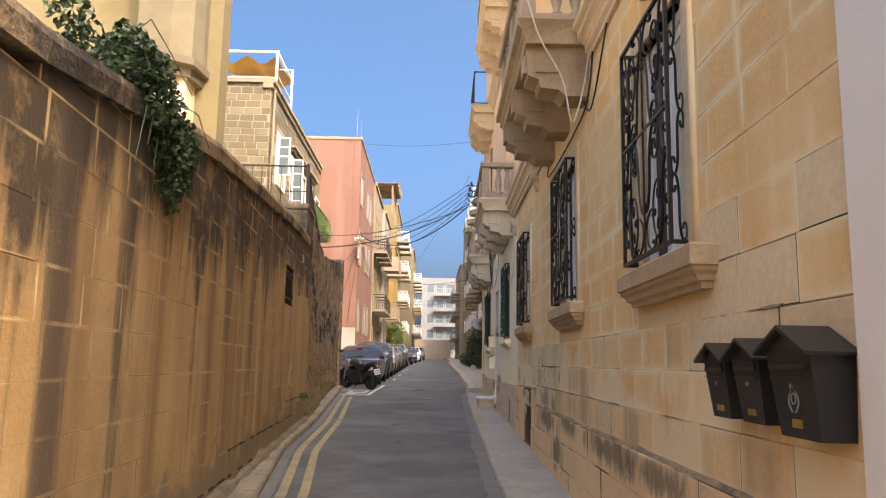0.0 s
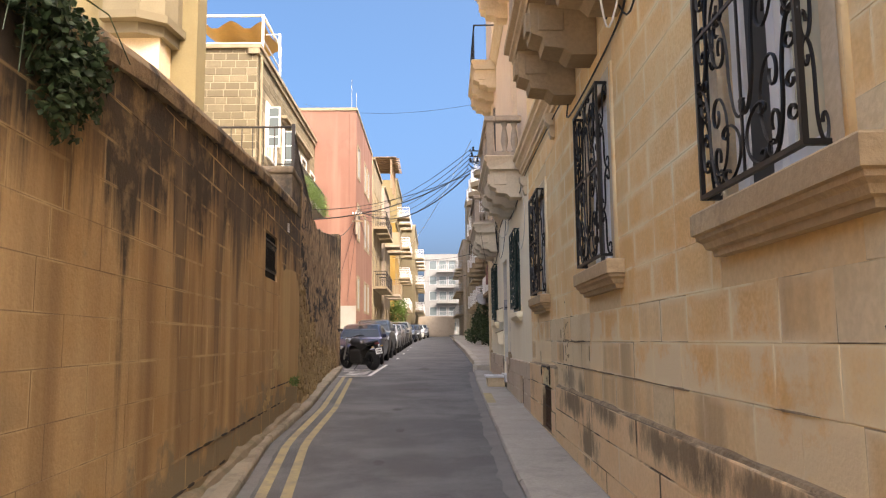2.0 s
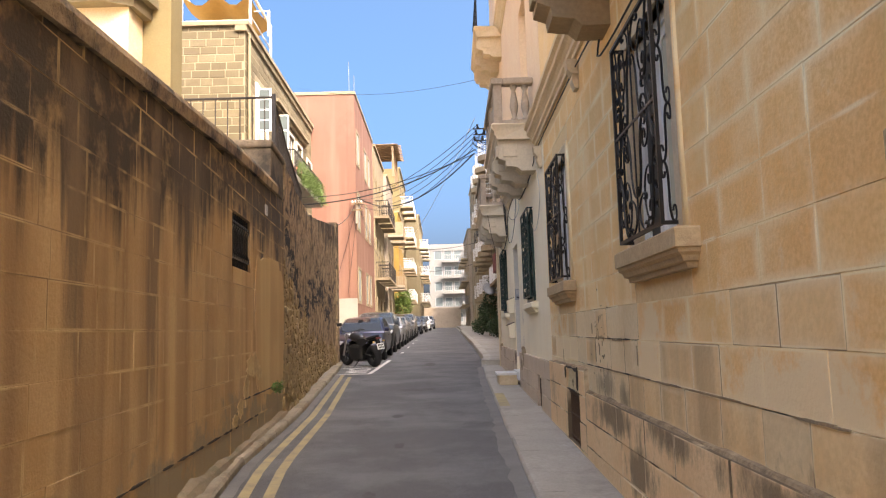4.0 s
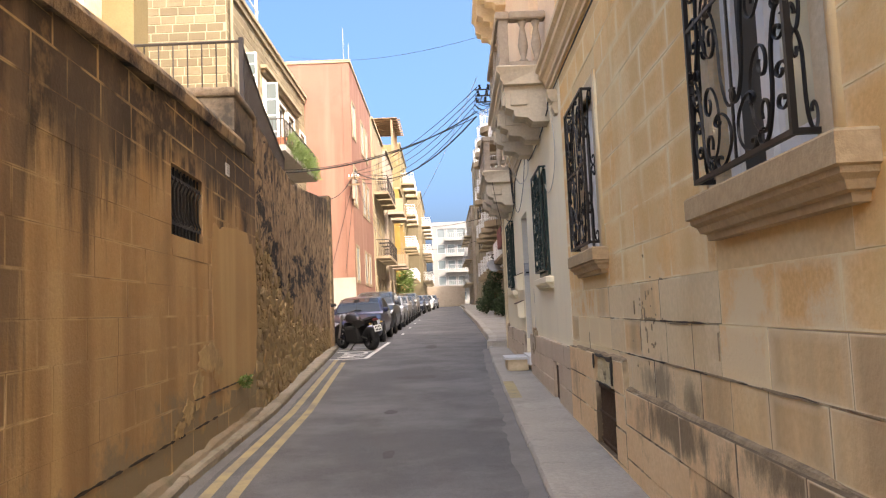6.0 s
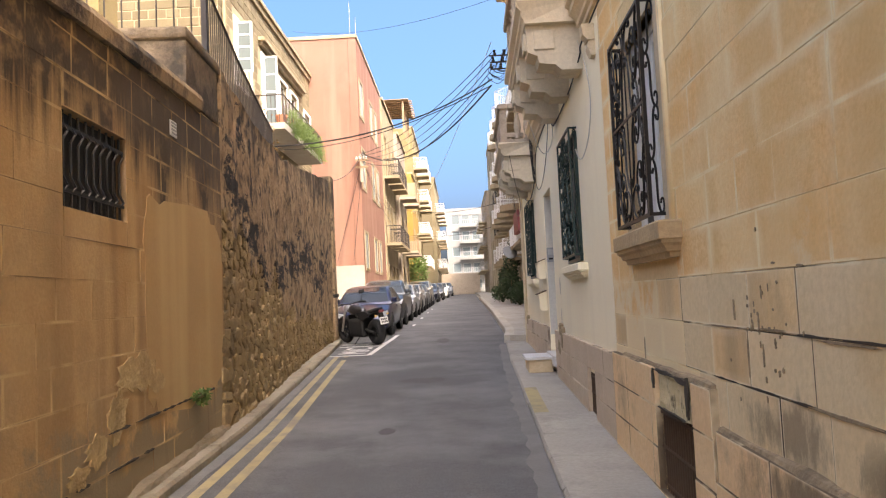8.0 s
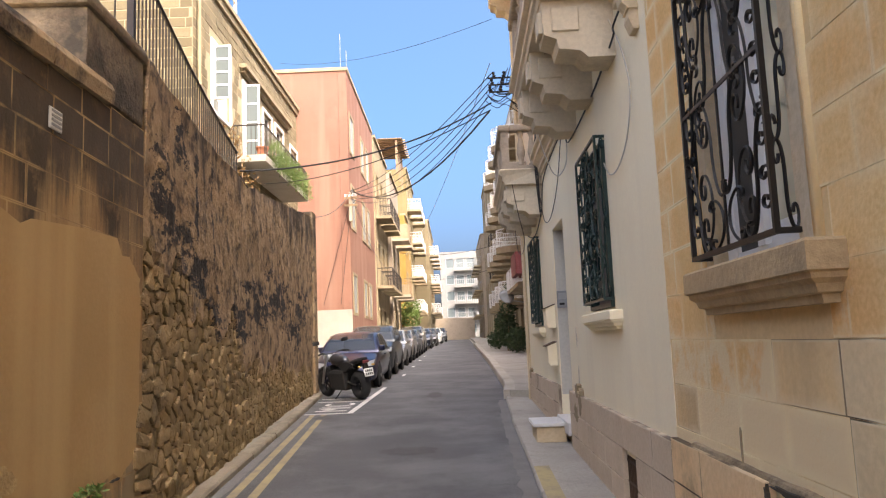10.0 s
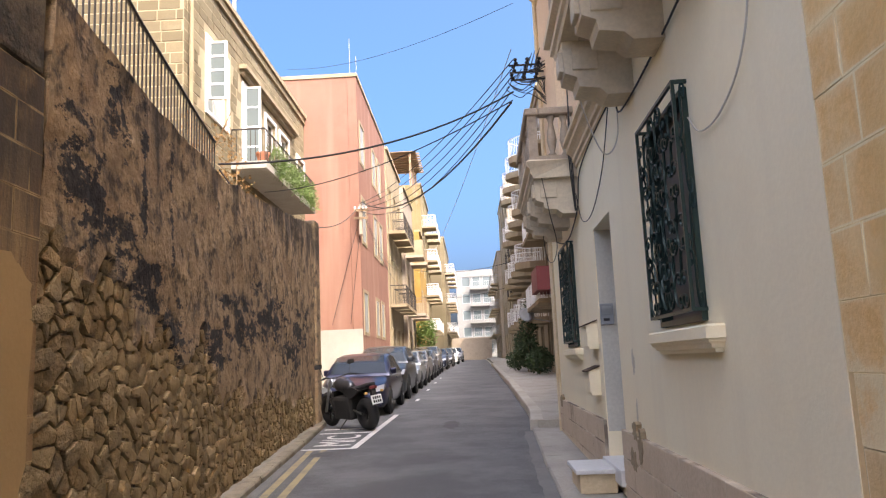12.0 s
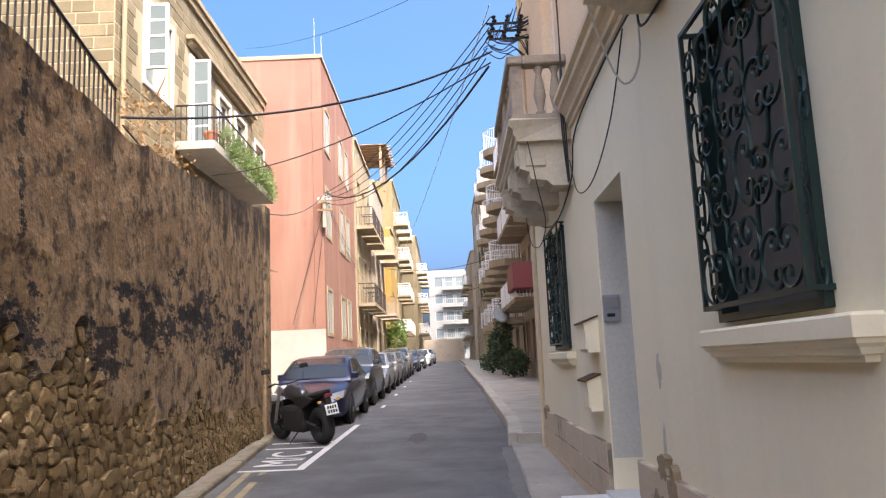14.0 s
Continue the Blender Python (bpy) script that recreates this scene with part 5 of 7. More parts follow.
def house_balcony(parent, x, sgn, y0, y1, z, out, mat, rail_mat, curved=0.0, h=0.95, gap=0.13, solid=None, thick=0.16):
    """Slab with a railing of bars; curved bulges the slab outwards."""
    n = 10
    thick = 0.34 if curved else thick

    def edge(k):
        u = k / n
        return x + sgn * (out + curved * math.sin(math.pi * u)), y0 + (y1 - y0) * u
    bm = bmesh.new()
    pts = [(x - sgn * 0.02, y0)] + [edge(k) for k in range(n + 1)] + [(x - sgn * 0.02, y1)]
    prism(bm, pts, "z", z - thick, z)
    b = part("balcony", bm, mat, parent)
    if solid:
        outer, inner = sorted((x + sgn * out, x + sgn * (out - 0.1)))
        part("parapet", boxes((outer, inner, y0, y1, z + 0.002, z + h)), solid, b)
        a, c = sorted((x + sgn * 0.002, x + sgn * (out - 0.102)))
        for yy in (y0, y1 - 0.1):
            part("parapet_side", boxes((a, c, yy, yy + 0.1, z + 0.002, z + h)), solid, b)
        return b
    path = []
    loop = [(x, y0 + 0.03)] + [(ex - sgn * 0.04, min(max(ey, y0 + 0.03), y1 - 0.03)) for ex, ey in (edge(k) for k in range(n + 1))] + [(x, y1 - 0.03)]
    bars = bmesh.new()
    for (xa, ya), (xb, yb) in zip(loop, loop[1:]):
        d = math.hypot(xb - xa, yb - ya)
        m = max(1, round(d / gap))
        for k in range(m):
            px, py = xa + (xb - xa) * k / m, ya + (yb - ya) * k / m
            if y0 < 60:                      # near enough to tell the bars apart
                key = ("railing_bar", rail_mat.name, h)
                if key not in MESHES:
                    first = part("railing_bar", tube(bmesh.new(), [(0, 0, 0), (0, 0, h)], 0.012, 4), rail_mat, b)
                    MESHES[key] = first.data
                else:
                    first = new("railing_bar", MESHES[key])
                    first.parent = b
                first.matrix_basis = Matrix.Translation((px, py, z))
            else:
                tube(bars, [(px, py, z), (px, py, z + h)], 0.012, 4)
        path.append((xa, ya, z + h))
    path.append((*loop[-1], z + h))
    if y0 >= 60:
        part("railing", bars, rail_mat, b)["kind"] = "stuff"
    part("handrail", tube(bmesh.new(), path, 0.025, 5), rail_mat, b)
    return b


def new_house(label, y):
    return thing("house", label, "house", Matrix.Identity(4), "houses of the street")


# yellow plastered house with a stone bay, behind the yard wall
h = new_house("yellow plastered house with a bulging stone bay", 19)
for dims in ((-16, -5.68, 19.0, 19.35, 2, 15), (-6.03, -5.68, 19.352, 19.7, 2, 15), (-16, -6.032, 19.5, 19.7, 2, 15)):
    part("wall", boxes(dims), M_YPLASTER, h)
bm = prism(bmesh.new(), [(-7.5, 17.9), (-6.6, 17.75), (-6.15, 18.1), (-6.02, 18.6), (-6.05, 18.998), (-7.5, 18.998)], "z", 8.75, 15)
part("bay", bm, M_YSTONE, h, "rounded stone bay")
bm = bmesh.new()
for za, zb, k in ((8.3, 8.74, 0.86), (8.56, 8.748, 1.06)):
    prism(bm, [(-7.5, 19 - 1.2 * k), (-6.9 + 0.25 * k, 19 - 1.25 * k), (-6.75 + 0.65 * k, 19 - 0.9 * k), (-6.75 + 0.75 * k, 18.997), (-7.5, 18.997)], "z", za, zb)
part("corbel", bm, M_YSTONE, h)
part("bay_foot", boxes((-7.4, -6.3, 18.25, 18.996, 2.3, 8.3)), M_STONE, h)

# yellow stone house
h = new_house("yellow stone house with a long planted balcony", 27)
FX = -6.0
SW = [(28.0, 29.6, 8.0, 9.85), (31.0, 32.3, 7.2, 9.75), (33.4, 34.6, 7.9, 9.65), (35.2, 36.4, 7.9, 9.65), (37.7, 38.9, 7.9, 9.5), (29.2, 30.4, 4.5, 6.0)]
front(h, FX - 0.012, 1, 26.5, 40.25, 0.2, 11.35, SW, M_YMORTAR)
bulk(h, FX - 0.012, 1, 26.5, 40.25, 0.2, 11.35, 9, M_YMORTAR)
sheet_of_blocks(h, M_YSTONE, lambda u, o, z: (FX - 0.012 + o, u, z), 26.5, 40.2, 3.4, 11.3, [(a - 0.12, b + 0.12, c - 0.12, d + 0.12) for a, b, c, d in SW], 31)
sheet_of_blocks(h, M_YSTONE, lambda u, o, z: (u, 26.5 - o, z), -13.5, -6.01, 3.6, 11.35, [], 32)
for k, (a, b, c, d) in enumerate(SW):
    house_window(h, FX, 1, a, b, c, d, panes=2, pane=M_PANE_PALE if k == 0 else M_PANE)
for dims in ((FX + 0.05, FX + 0.5, 28.0, 28.05, 8.25, 9.75), (FX + 0.05, FX + 0.5, 31.0, 31.05, 7.3, 9.7)):
    leaf = part("open_leaf", boxes(dims), M_OPENGLASS, h, "pale glazed leaf standing open")
    xa, xb, ya, yb, za, zb = dims
    for k in range(5):
        zz = za + (zb - za - 0.05) * k / 4
        part("glazing_bar", boxes((xa, xb, ya - 0.012, yb + 0.012, zz, zz + 0.05)), M_WHITEPAINT, leaf)
    for xx in (xa - 0.004, xb - 0.05):
        part("stile", boxes((xx, xx + 0.054, ya - 0.015, yb + 0.015, za, zb)), M_WHITEPAINT, leaf)
part("hood", boxes((FX, FX + 0.22, 30.6, 37.2, 10.12, 10.24), (FX, FX + 0.12, 30.7, 37.1, 10.0, 10.12)), M_FARSTONE, h)
part("parapet_coping", boxes((FX - 0.3, FX + 0.14, 26.4, 40.3, 11.36, 11.5), (FX - 0.3, FX + 0.07, 26.4, 40.3, 11.16, 11.352), (-13.6, FX - 0.302, 26.4, 26.7, 11.36, 11.5)), M_FARSTONE, h)
house_balcony(h, FX, 1, 29.9, 36.3, 7.18, 0.95, M_SLAB, M_RAIL, h=0.9, thick=0.2)
part("drain_pipe", tube(bmesh.new(), [(FX + 0.08, 26.75, 3.5), (FX + 0.08, 26.75, 11.2)], 0.05, 8), M_FARSTONE, h)
pg = thing("pergola", "white rooftop pergola with an ochre awning", "pergola", Matrix.Translation((-8.5, 27.2, 11.48)))
for x, y in ((0.2, 0), (2.5, 0), (0.2, 3), (2.5, 3), (3.0, 0.5)):
    part("post", boxes((x - 0.04, x + 0.04, y - 0.04, y + 0.04, 0, 1.35 if x < 2.9 else 0.9)), M_WHITERAIL, pg)
part("beam", boxes((0.15, 2.55, -0.04, 0.04, 1.352, 1.42), (0.15, 2.55, 2.96, 3.04, 1.352, 1.42), (2.46, 2.54, 0.042, 2.958, 1.352, 1.42), (0.16, 0.24, 0.042, 2.958, 1.352, 1.42)), M_WHITERAIL, pg)
part("railing", boxes((0.2, 2.5, -0.02, 0.02, 0.35, 0.38), (2.48, 2.52, 0.04, 2.96, 0.5, 0.53), (2.5, 3.0, 0.48, 0.52, 0.87, 0.9)), M_WHITERAIL, pg)
bm = bmesh.new()
grid = [[bm.verts.new((0.2 + 2.3 * i / 10, 3 * j / 6, 1.05 + 0.16 * math.cos(i * 1.25) - 0.12 * math.sin(j * 0.9))) for j in range(7)] for i in range(11)]
for i in range(10):
    for j in range(6):
        bm.faces.new((grid[i][j], grid[i + 1][j], grid[i + 1][j + 1], grid[i][j + 1]))
part("awning", bm, M_AWNING, pg, "sagging ochre cloth", smooth=True)

# pink house
h = new_house("pink painted three-storey house", 39)
PX = -3.87
PW = [(a, b, c, d) for c, d in ((2.9, 4.45), (6.5, 8.2), (9.75, 11.3)) for a, b in ((39.6, 40.75), (43.4, 44.5), (45.4, 46.5))]
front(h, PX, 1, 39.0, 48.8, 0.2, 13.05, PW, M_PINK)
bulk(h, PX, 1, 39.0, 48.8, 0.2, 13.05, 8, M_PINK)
for a, b, c, d in PW:
    house_window(h, PX, 1, a, b, c, d, shutter=M_GREYPLASTIC, surround=0.12, sur_mat=M_FARSTONE)
part("parapet", boxes((PX - 8, PX - 0.3, 38.96, 39.2, 13.052, 13.2), (PX - 0.298, PX + 0.05, 38.96, 48.8, 13.052, 13.2)), M_FARSTONE, h)
part("base_band", boxes((PX - 5, PX + 0.02, 38.93, 38.998, 0.2, 3.0)), M_SLAB, h, "white painted base")
part("aerial", tube(bmesh.new(), [(PX - 0.3, 39.5, 13.2), (PX - 0.3, 39.5, 14.9)], 0.013, 5), M_GREYPLASTIC, h)
part("aerial", tube(bmesh.new(), [(PX - 0.1, 39.9, 13.2), (PX - 0.1, 39.9, 14.3)], 0.013, 5), M_GREYPLASTIC, h)
structure("wall_side_stone", boxes((-9, PX - 2.0, 40.3, 41, 0.2, 13.4)), M_FARSTONE, None, "stone side wall beyond the houses", "wall")


def row_house(label, x, sgn, y0, y1, z1, mat, floors, bays, seed, balcony=None, rail=M_RAIL, solid=None, curved=0.0, depth=8, win=(1.1, 1.7), z0=0.4, frame_mat=M_WHITEPAINT, sh=None, blocks=False, out=0.85, door=True):
    """A street house: storeys of windows in real openings, balconies on some, a parapet."""
    hh = new_house(label, y0)
    rnd = random.Random(seed)
    g = road_z(y0)
    holes, spec = [], []
    fh = (z1 - g - 0.6) / floors
    bw = (y1 - y0) / bays
    for f in range(floors):
        for k in range(bays):
            c = y0 + bw * (k + 0.5)
            zb = g + fh * f + (1.0 if not balcony or f == 0 else 0.15)
            hgt = win[1] + (0 if not balcony or f == 0 else 0.7)
            if f == 0 and k == 0 and door:
                zb, hgt = g + 0.2, 2.5
            q = (c - win[0] / 2, c + win[0] / 2, zb, min(zb + hgt, g + fh * (f + 1) - 0.3))
            holes.append(q)
            spec.append((f, k, q))
    front(hh, x, sgn, y0, y1, z0 - 0.6, z1, holes, mat)
    bulk(hh, x, sgn, y0, y1, z0 - 0.6, z1, depth, mat)
    for f, k, q in spec:
        house_window(hh, x, sgn, *q, frame_mat=frame_mat, surround=0.09, sur_mat=M_FARSTONE, shutter=sh if rnd.random() < 0.5 else None, pane=M_PANE if rnd.random() < 0.7 else M_PANE_PALE)
        if balcony and f > 0 and (balcony == "all" or (f + k) % 2 == balcony_shift):
            zb = g + fh * f + 0.1
            house_balcony(hh, x, sgn, q[0] - 0.5, q[1] + 0.5, zb, out, M_FARSTONE if not solid else mat, rail, curved, solid=solid if rnd.random() < 0.35 else None)
    lo, hi = sorted((x + sgn * 0.1, x - sgn * 0.34))
    part("parapet", boxes((lo, hi, y0, y1, z1 + 0.002, z1 + 0.16)), M_FARSTONE, hh)
    return hh


balcony_shift = 0
row_house("cream stone house with iron balconies", -3.8, 1, 48.9, 56.5, 12.9, M_FARSTONE, 3, 3, 41, "all")
row_house("shabby stone house with enclosed balconies", -3.6, 1, 56.6, 64, 12.6, M_GREYSTONE, 3, 2, 42, "all", rail=M_WOOD, solid=M_FARSTONE, out=1.1)
row_house("golden stone house with few openings", -3.3, 1, 66.5, 74, 11.5, M_GOLD, 3, 2, 43)
row_house("tall pale flats with white balconies", -3.5, 1, 74.1, 86, 17.0, M_YPLASTER, 5, 3, 44, "all", rail=M_WHITERAIL, out=1.2)
row_house("buff flats with white balconies", -2.1, 1, 88, 106, 14.5, M_YSTONE, 4, 4, 45, "all", rail=M_WHITERAIL, out=1.0)
# rooftop timber shelter
sh = thing("roof_shelter", "weathered timber roof shelter on a terrace", "shelter", Matrix.Translation((-3.6, 57.2, 12.76)))
for x, y in ((-2.5, 0), (0.5, 0), (-2.5, 5), (0.5, 5), (0.5, 2.5)):
    part("post", boxes((x - 0.07, x + 0.07, y - 0.07, y + 0.07, 0 if x < 0 else -0.05, 2.2)), M_WOOD, sh)
for k in range(9):
    part("slat", boxes((-2.8, 1.1, 0.1 + k * 0.6, 0.25 + k * 0.6, 2.2, 2.28)), M_WOOD, sh)
part("mat_roof", boxes((-2.7, 0.9, -0.2, 5.4, 2.285, 2.33)), M_WOOD, sh)

# white flats closing the street
h = new_house("white modern flats closing the street", 118)
# white plaster greyed down in colour to offset the sun on this front
M_FLATS = surface("white_plaster_greyed_for_sun", (0.20, 0.20, 0.195), (0.235, 0.232, 0.222), stain=(0.26, 0.25, 0.235), relief=0.05)
EW = []
for f in range(5):
    for k in range(4):
        EW.append((k * 1.5 - 0.6, k * 1.5 + 0.6, 2.6 + f * 2.4, 4.0 + f * 2.4))
bm = wall_grid(bmesh.new(), 0, 0.35, (-1.4, 12), (0, 14.6), EW)
for v in bm.verts:
    v.co = Vector((v.co.y, 118 + v.co.x, v.co.z))
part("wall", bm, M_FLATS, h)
part("side_wall", boxes((-1.4, 12, 118.36, 124, 14.3, 14.6), (-1.4, -1.0, 118.36, 124, 0, 14.298), (-1.4, 12, 119.4, 119.5, 0, 14.298)), M_WHITE, h)
for a, b, c, d in EW:
    w = part("window", boxes((a, a + 0.08, 118.1, 118.16, c, d), (b - 0.08, b, 118.1, 118.16, c, d), (a + 0.08, b - 0.08, 118.1, 118.16, c, c + 0.08), (a + 0.08, b - 0.08, 118.1, 118.16, d - 0.08, d)), M_GREYPLASTIC, h)
    part("pane", boxes((a + 0.08, b - 0.08, 118.12, 118.13, c + 0.08, d - 0.08)), M_OPENGLASS, w)
for f in range(5):
    z = 2.3 + f * 2.4
    b = part("balcony", boxes((0.6, 5.2, 117.0, 117.99, z - 0.2, z)), M_FLATS, h)
    part("railing", boxes((0.6, 5.2, 117.0, 117.04, z + 0.9, z + 0.96), *[(0.6 + k * 0.29, 0.64 + k * 0.29, 117.0, 117.04, z, z + 0.9) for k in range(16)]), M_GREYPLASTIC, b)
structure("wall_street_end", boxes((-5, 3.0, 108, 108.4, 0.5, 4.6)), M_GREYSTONE, None, "pale stone wall across the end of the street", "wall")

# right-hand houses farther on, set back behind the wide pavement
balcony_shift = 1
# first three stand taller, mostly out of sight, to keep sun off the road
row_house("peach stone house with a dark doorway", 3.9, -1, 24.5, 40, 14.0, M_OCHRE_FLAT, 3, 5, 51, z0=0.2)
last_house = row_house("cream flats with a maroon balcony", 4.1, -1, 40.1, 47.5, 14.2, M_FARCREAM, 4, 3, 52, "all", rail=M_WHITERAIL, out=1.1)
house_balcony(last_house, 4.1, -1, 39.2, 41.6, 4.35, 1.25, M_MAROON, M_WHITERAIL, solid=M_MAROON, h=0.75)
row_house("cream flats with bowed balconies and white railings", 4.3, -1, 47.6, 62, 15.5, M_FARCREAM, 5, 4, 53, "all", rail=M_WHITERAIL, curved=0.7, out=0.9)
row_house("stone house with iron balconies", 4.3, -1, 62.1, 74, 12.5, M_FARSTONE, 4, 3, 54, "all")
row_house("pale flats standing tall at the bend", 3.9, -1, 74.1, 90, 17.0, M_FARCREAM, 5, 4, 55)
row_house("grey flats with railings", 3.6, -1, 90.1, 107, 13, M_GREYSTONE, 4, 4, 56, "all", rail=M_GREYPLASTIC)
structure("wall_house_end", boxes((0.0, 2.6, 24.302, 24.5, -0.5, TOP_R)), M_OCHRE_FLAT, RIGHT, "plain end wall of the house", "wall")

# ---- plants ----


def leaf_cloud(name, label, category, m, clumps, mat, size, count, seed, stems=(), stem_mat=None, group="", droop=0.0, narrow=0.5, stem_r=0.018):
    """A plant of many small leaf blades round given clumps (x, y, z, rx, ry, rz), with stems."""
    rnd = random.Random(seed)
    t = thing(name, label, category, m, group)
    bm = bmesh.new()
    tot = sum(c[3] * c[4] * c[5] for c in clumps)
    for cx, cy, cz, rx, ry, rz in clumps:
        for _ in range(max(6, int(count * rx * ry * rz / tot))):
            d = Vector((rnd.gauss(0, 1), rnd.gauss(0, 1), rnd.gauss(0, 1))).normalized() * rnd.uniform(0.25, 1.0) ** 0.45
            p = Vector((cx + d.x * rx, cy + d.y * ry, cz + d.z * rz))
            s = size * rnd.uniform(0.6, 1.3)
            a = Vector((rnd.gauss(0, 1), rnd.gauss(0, 1), rnd.gauss(0, 0.7) - droop)).normalized()
            b = a.orthogonal().normalized()
            b.rotate(Matrix.Rotation(rnd.uniform(0, 6.28), 3, a))
            n = a.cross(b)
            v = [bm.verts.new(q) for q in (p, p + a * s * 0.5 + b * s * narrow * 0.5 + n * s * 0.06, p + a * s, p + a * s * 0.5 - b * s * narrow * 0.5 + n * s * 0.06)]
            bm.faces.new(v)
    me = bpy.data.meshes.new("leaves")
    bm.to_mesh(me)
    bm.free()
    me.materials.append(mat)
    lv = new("leaves", me)
    lv.parent = t
    lv["kind"] = "stuff"
    for st in stems:
        part("stem", tube(bmesh.new(), st, [stem_r * (1 - 0.7 * i / len(st)) for i in range(len(st))], 5), stem_mat or M_WOOD, t)
    return t


cl = [(-0.1, 0.0, 0.06, 0.16, 0.26, 0.12), (0.0, 0.4, 0.16, 0.18, 0.38, 0.16), (0.1, 0.62, 0.0, 0.12, 0.36, 0.2), (0.1, 0.85, -0.2, 0.1, 0.28, 0.2), (0.1, 0.9, -0.42, 0.08, 0.18, 0.16), (0.1, 1.15, -0.1, 0.09, 0.26, 0.18), (0.1, 1.1, -0.32, 0.06, 0.15, 0.14), (0.0, 0.3, 0.3, 0.1, 0.2, 0.07), (-0.05, -0.45, 0.12, 0.12, 0.3, 0.06), (0.08, 1.3, -0.25, 0.05, 0.2, 0.2), (0.08, 1.0, -0.55, 0.04, 0.1, 0.1), (0.08, 1.2, -0.48, 0.04, 0.08, 0.12), (0.06, 1.55, -0.1, 0.04, 0.2, 0.1), (0.02, 0.75, 0.3, 0.08, 0.3, 0.1)]
rnd = random.Random(5)
stems = []
for k in range(9):
    y = rnd.uniform(0.2, 1.2)
    stems.append([(-0.25, y * 0.6, 0.05), (0.02, y, 0.2), (0.11, y + 0.1, -0.1), (0.1, y + rnd.uniform(-0.1, 0.1), -0.3 - rnd.uniform(0, 0.2))])
stems += [[(-0.1, 0.4, 0.3), (0.0, 0.6, 0.55), (0.05, 0.9, 0.45), (0.1, 1.3, 0.3)], [(0, 1.0, 0.2), (0.1, 1.5, 0.22), (0.12, 1.8, 0.05)]]
leaf_cloud("hanging_creeper", "dark green creeper spilling over the yard wall", "creeper", LEFT @ Matrix.Translation((-0.03, 3.95, 2.84)), cl, M_LEAF, 0.045, 4300, 61, stems, stem_mat=M_LEAF, droop=0.5, narrow=0.7, stem_r=0.006)
leaf_cloud("wall_weed", "small green weed at the foot of the wall", "weed", LEFT @ Matrix.Translation((0.05, 13.65, 0.62)), [(0.02, 0.1, 0, 0.06, 0.18, 0.07)], M_LEAF_LIGHT, 0.05, 160, 62, group="weeds", stems=[[(-0.06, 0.1, -0.02), (0.0, 0.1, 0.0), (0.03, 0.16, 0.03)]])
leaf_cloud("dry_creeper", "dry brown creeper on the stone house corner", "creeper", Matrix.Translation((-4.9, 25.6, 5.5)), [(0, 0, 0.6, 0.5, 0.8, 0.7), (0.1, 0.6, 0.0, 0.5, 0.7, 0.5), (-0.5, -0.2, 1.1, 0.3, 0.5, 0.4)], M_DRYLEAF, 0.09, 700, 63, stems=[[(0.1, 0.2, -1.6), (0, 0, 0), (-0.3, 0, 0.9), (-0.5, -0.3, 1.7)], [(0.1, 0.2, -1.6), (0.2, 0.6, 0), (0.1, 0.9, 0.8)], [(-0.2, 0, 0.5), (0.4, -0.4, 1.4)]], stem_mat=M_WOOD)
for k, (y, n) in enumerate(((31.0, 1), (32.4, 2), (33.8, 3), (35.2, 4))):
    leaf_cloud("balcony_plant", "feathery green plant hanging through the balcony rail", "plant", Matrix.Translation((-5.05, y, 7.2)), [(0.02, 0, 0.25, 0.22, 0.75, 0.4), (0.12, 0.2, -0.05, 0.12, 0.6, 0.3)], M_LEAF_LIGHT, 0.16, 900, 70 + n, group="balcony plants", narrow=0.12, stems=[[(-0.05, -0.2, 0), (-0.02, -0.1, 0.4)], [(-0.05, 0.2, 0), (0, 0.25, 0.45)]])
for y in (30.3, 34.5):
    pot = thing("flower_pot", "terracotta pot on the balcony", "flower pot", Matrix.Translation((-5.25, y, 7.18)), "balcony pots")
    part("body", lathe(bmesh.new(), [(0.12, 0), (0.18, 0.26)], 12), M_TERRACOTTA, pot)
    part("rim", lathe(bmesh.new(), [(0.2, 0.262), (0.2, 0.32)], 12), M_TERRACOTTA, pot)
gz = road_z(46) + 0.19
leaf_cloud("shrub", "tall dark shrub on the wide pavement", "shrub", Matrix.Translation((3.05, 48.5, gz + 0.04)), [(0, 0, 1.0, 0.6, 0.9, 0.8), (0.1, 0.4, 2.2, 0.45, 0.6, 0.9), (-0.2, 0.8, 1.4, 0.5, 0.7, 0.7), (0.1, -0.3, 3.0, 0.25, 0.3, 0.6), (-0.5, 1.6, 0.6, 0.5, 0.8, 0.5)], M_LEAF, 0.17, 3000, 81, stems=[[(0, 0, -0.02), (0.05, 0.1, 1.2), (0.1, 0.2, 2.8)], [(0, 0.3, -0.02), (-0.2, 0.8, 1.4)]], group="pavement shrubs")
leaf_cloud("shrub", "low rounded dark shrub on the wide pavement", "shrub", Matrix.Translation((3.3, 45.2, gz + 0.02)), [(0, 0, 0.55, 0.65, 0.9, 0.55), (0.15, 0.5, 0.75, 0.4, 0.5, 0.5)], M_LEAF, 0.14, 1600, 82, stems=[[(0, 0, -0.02), (0, 0, 0.5)]], group="pavement shrubs")
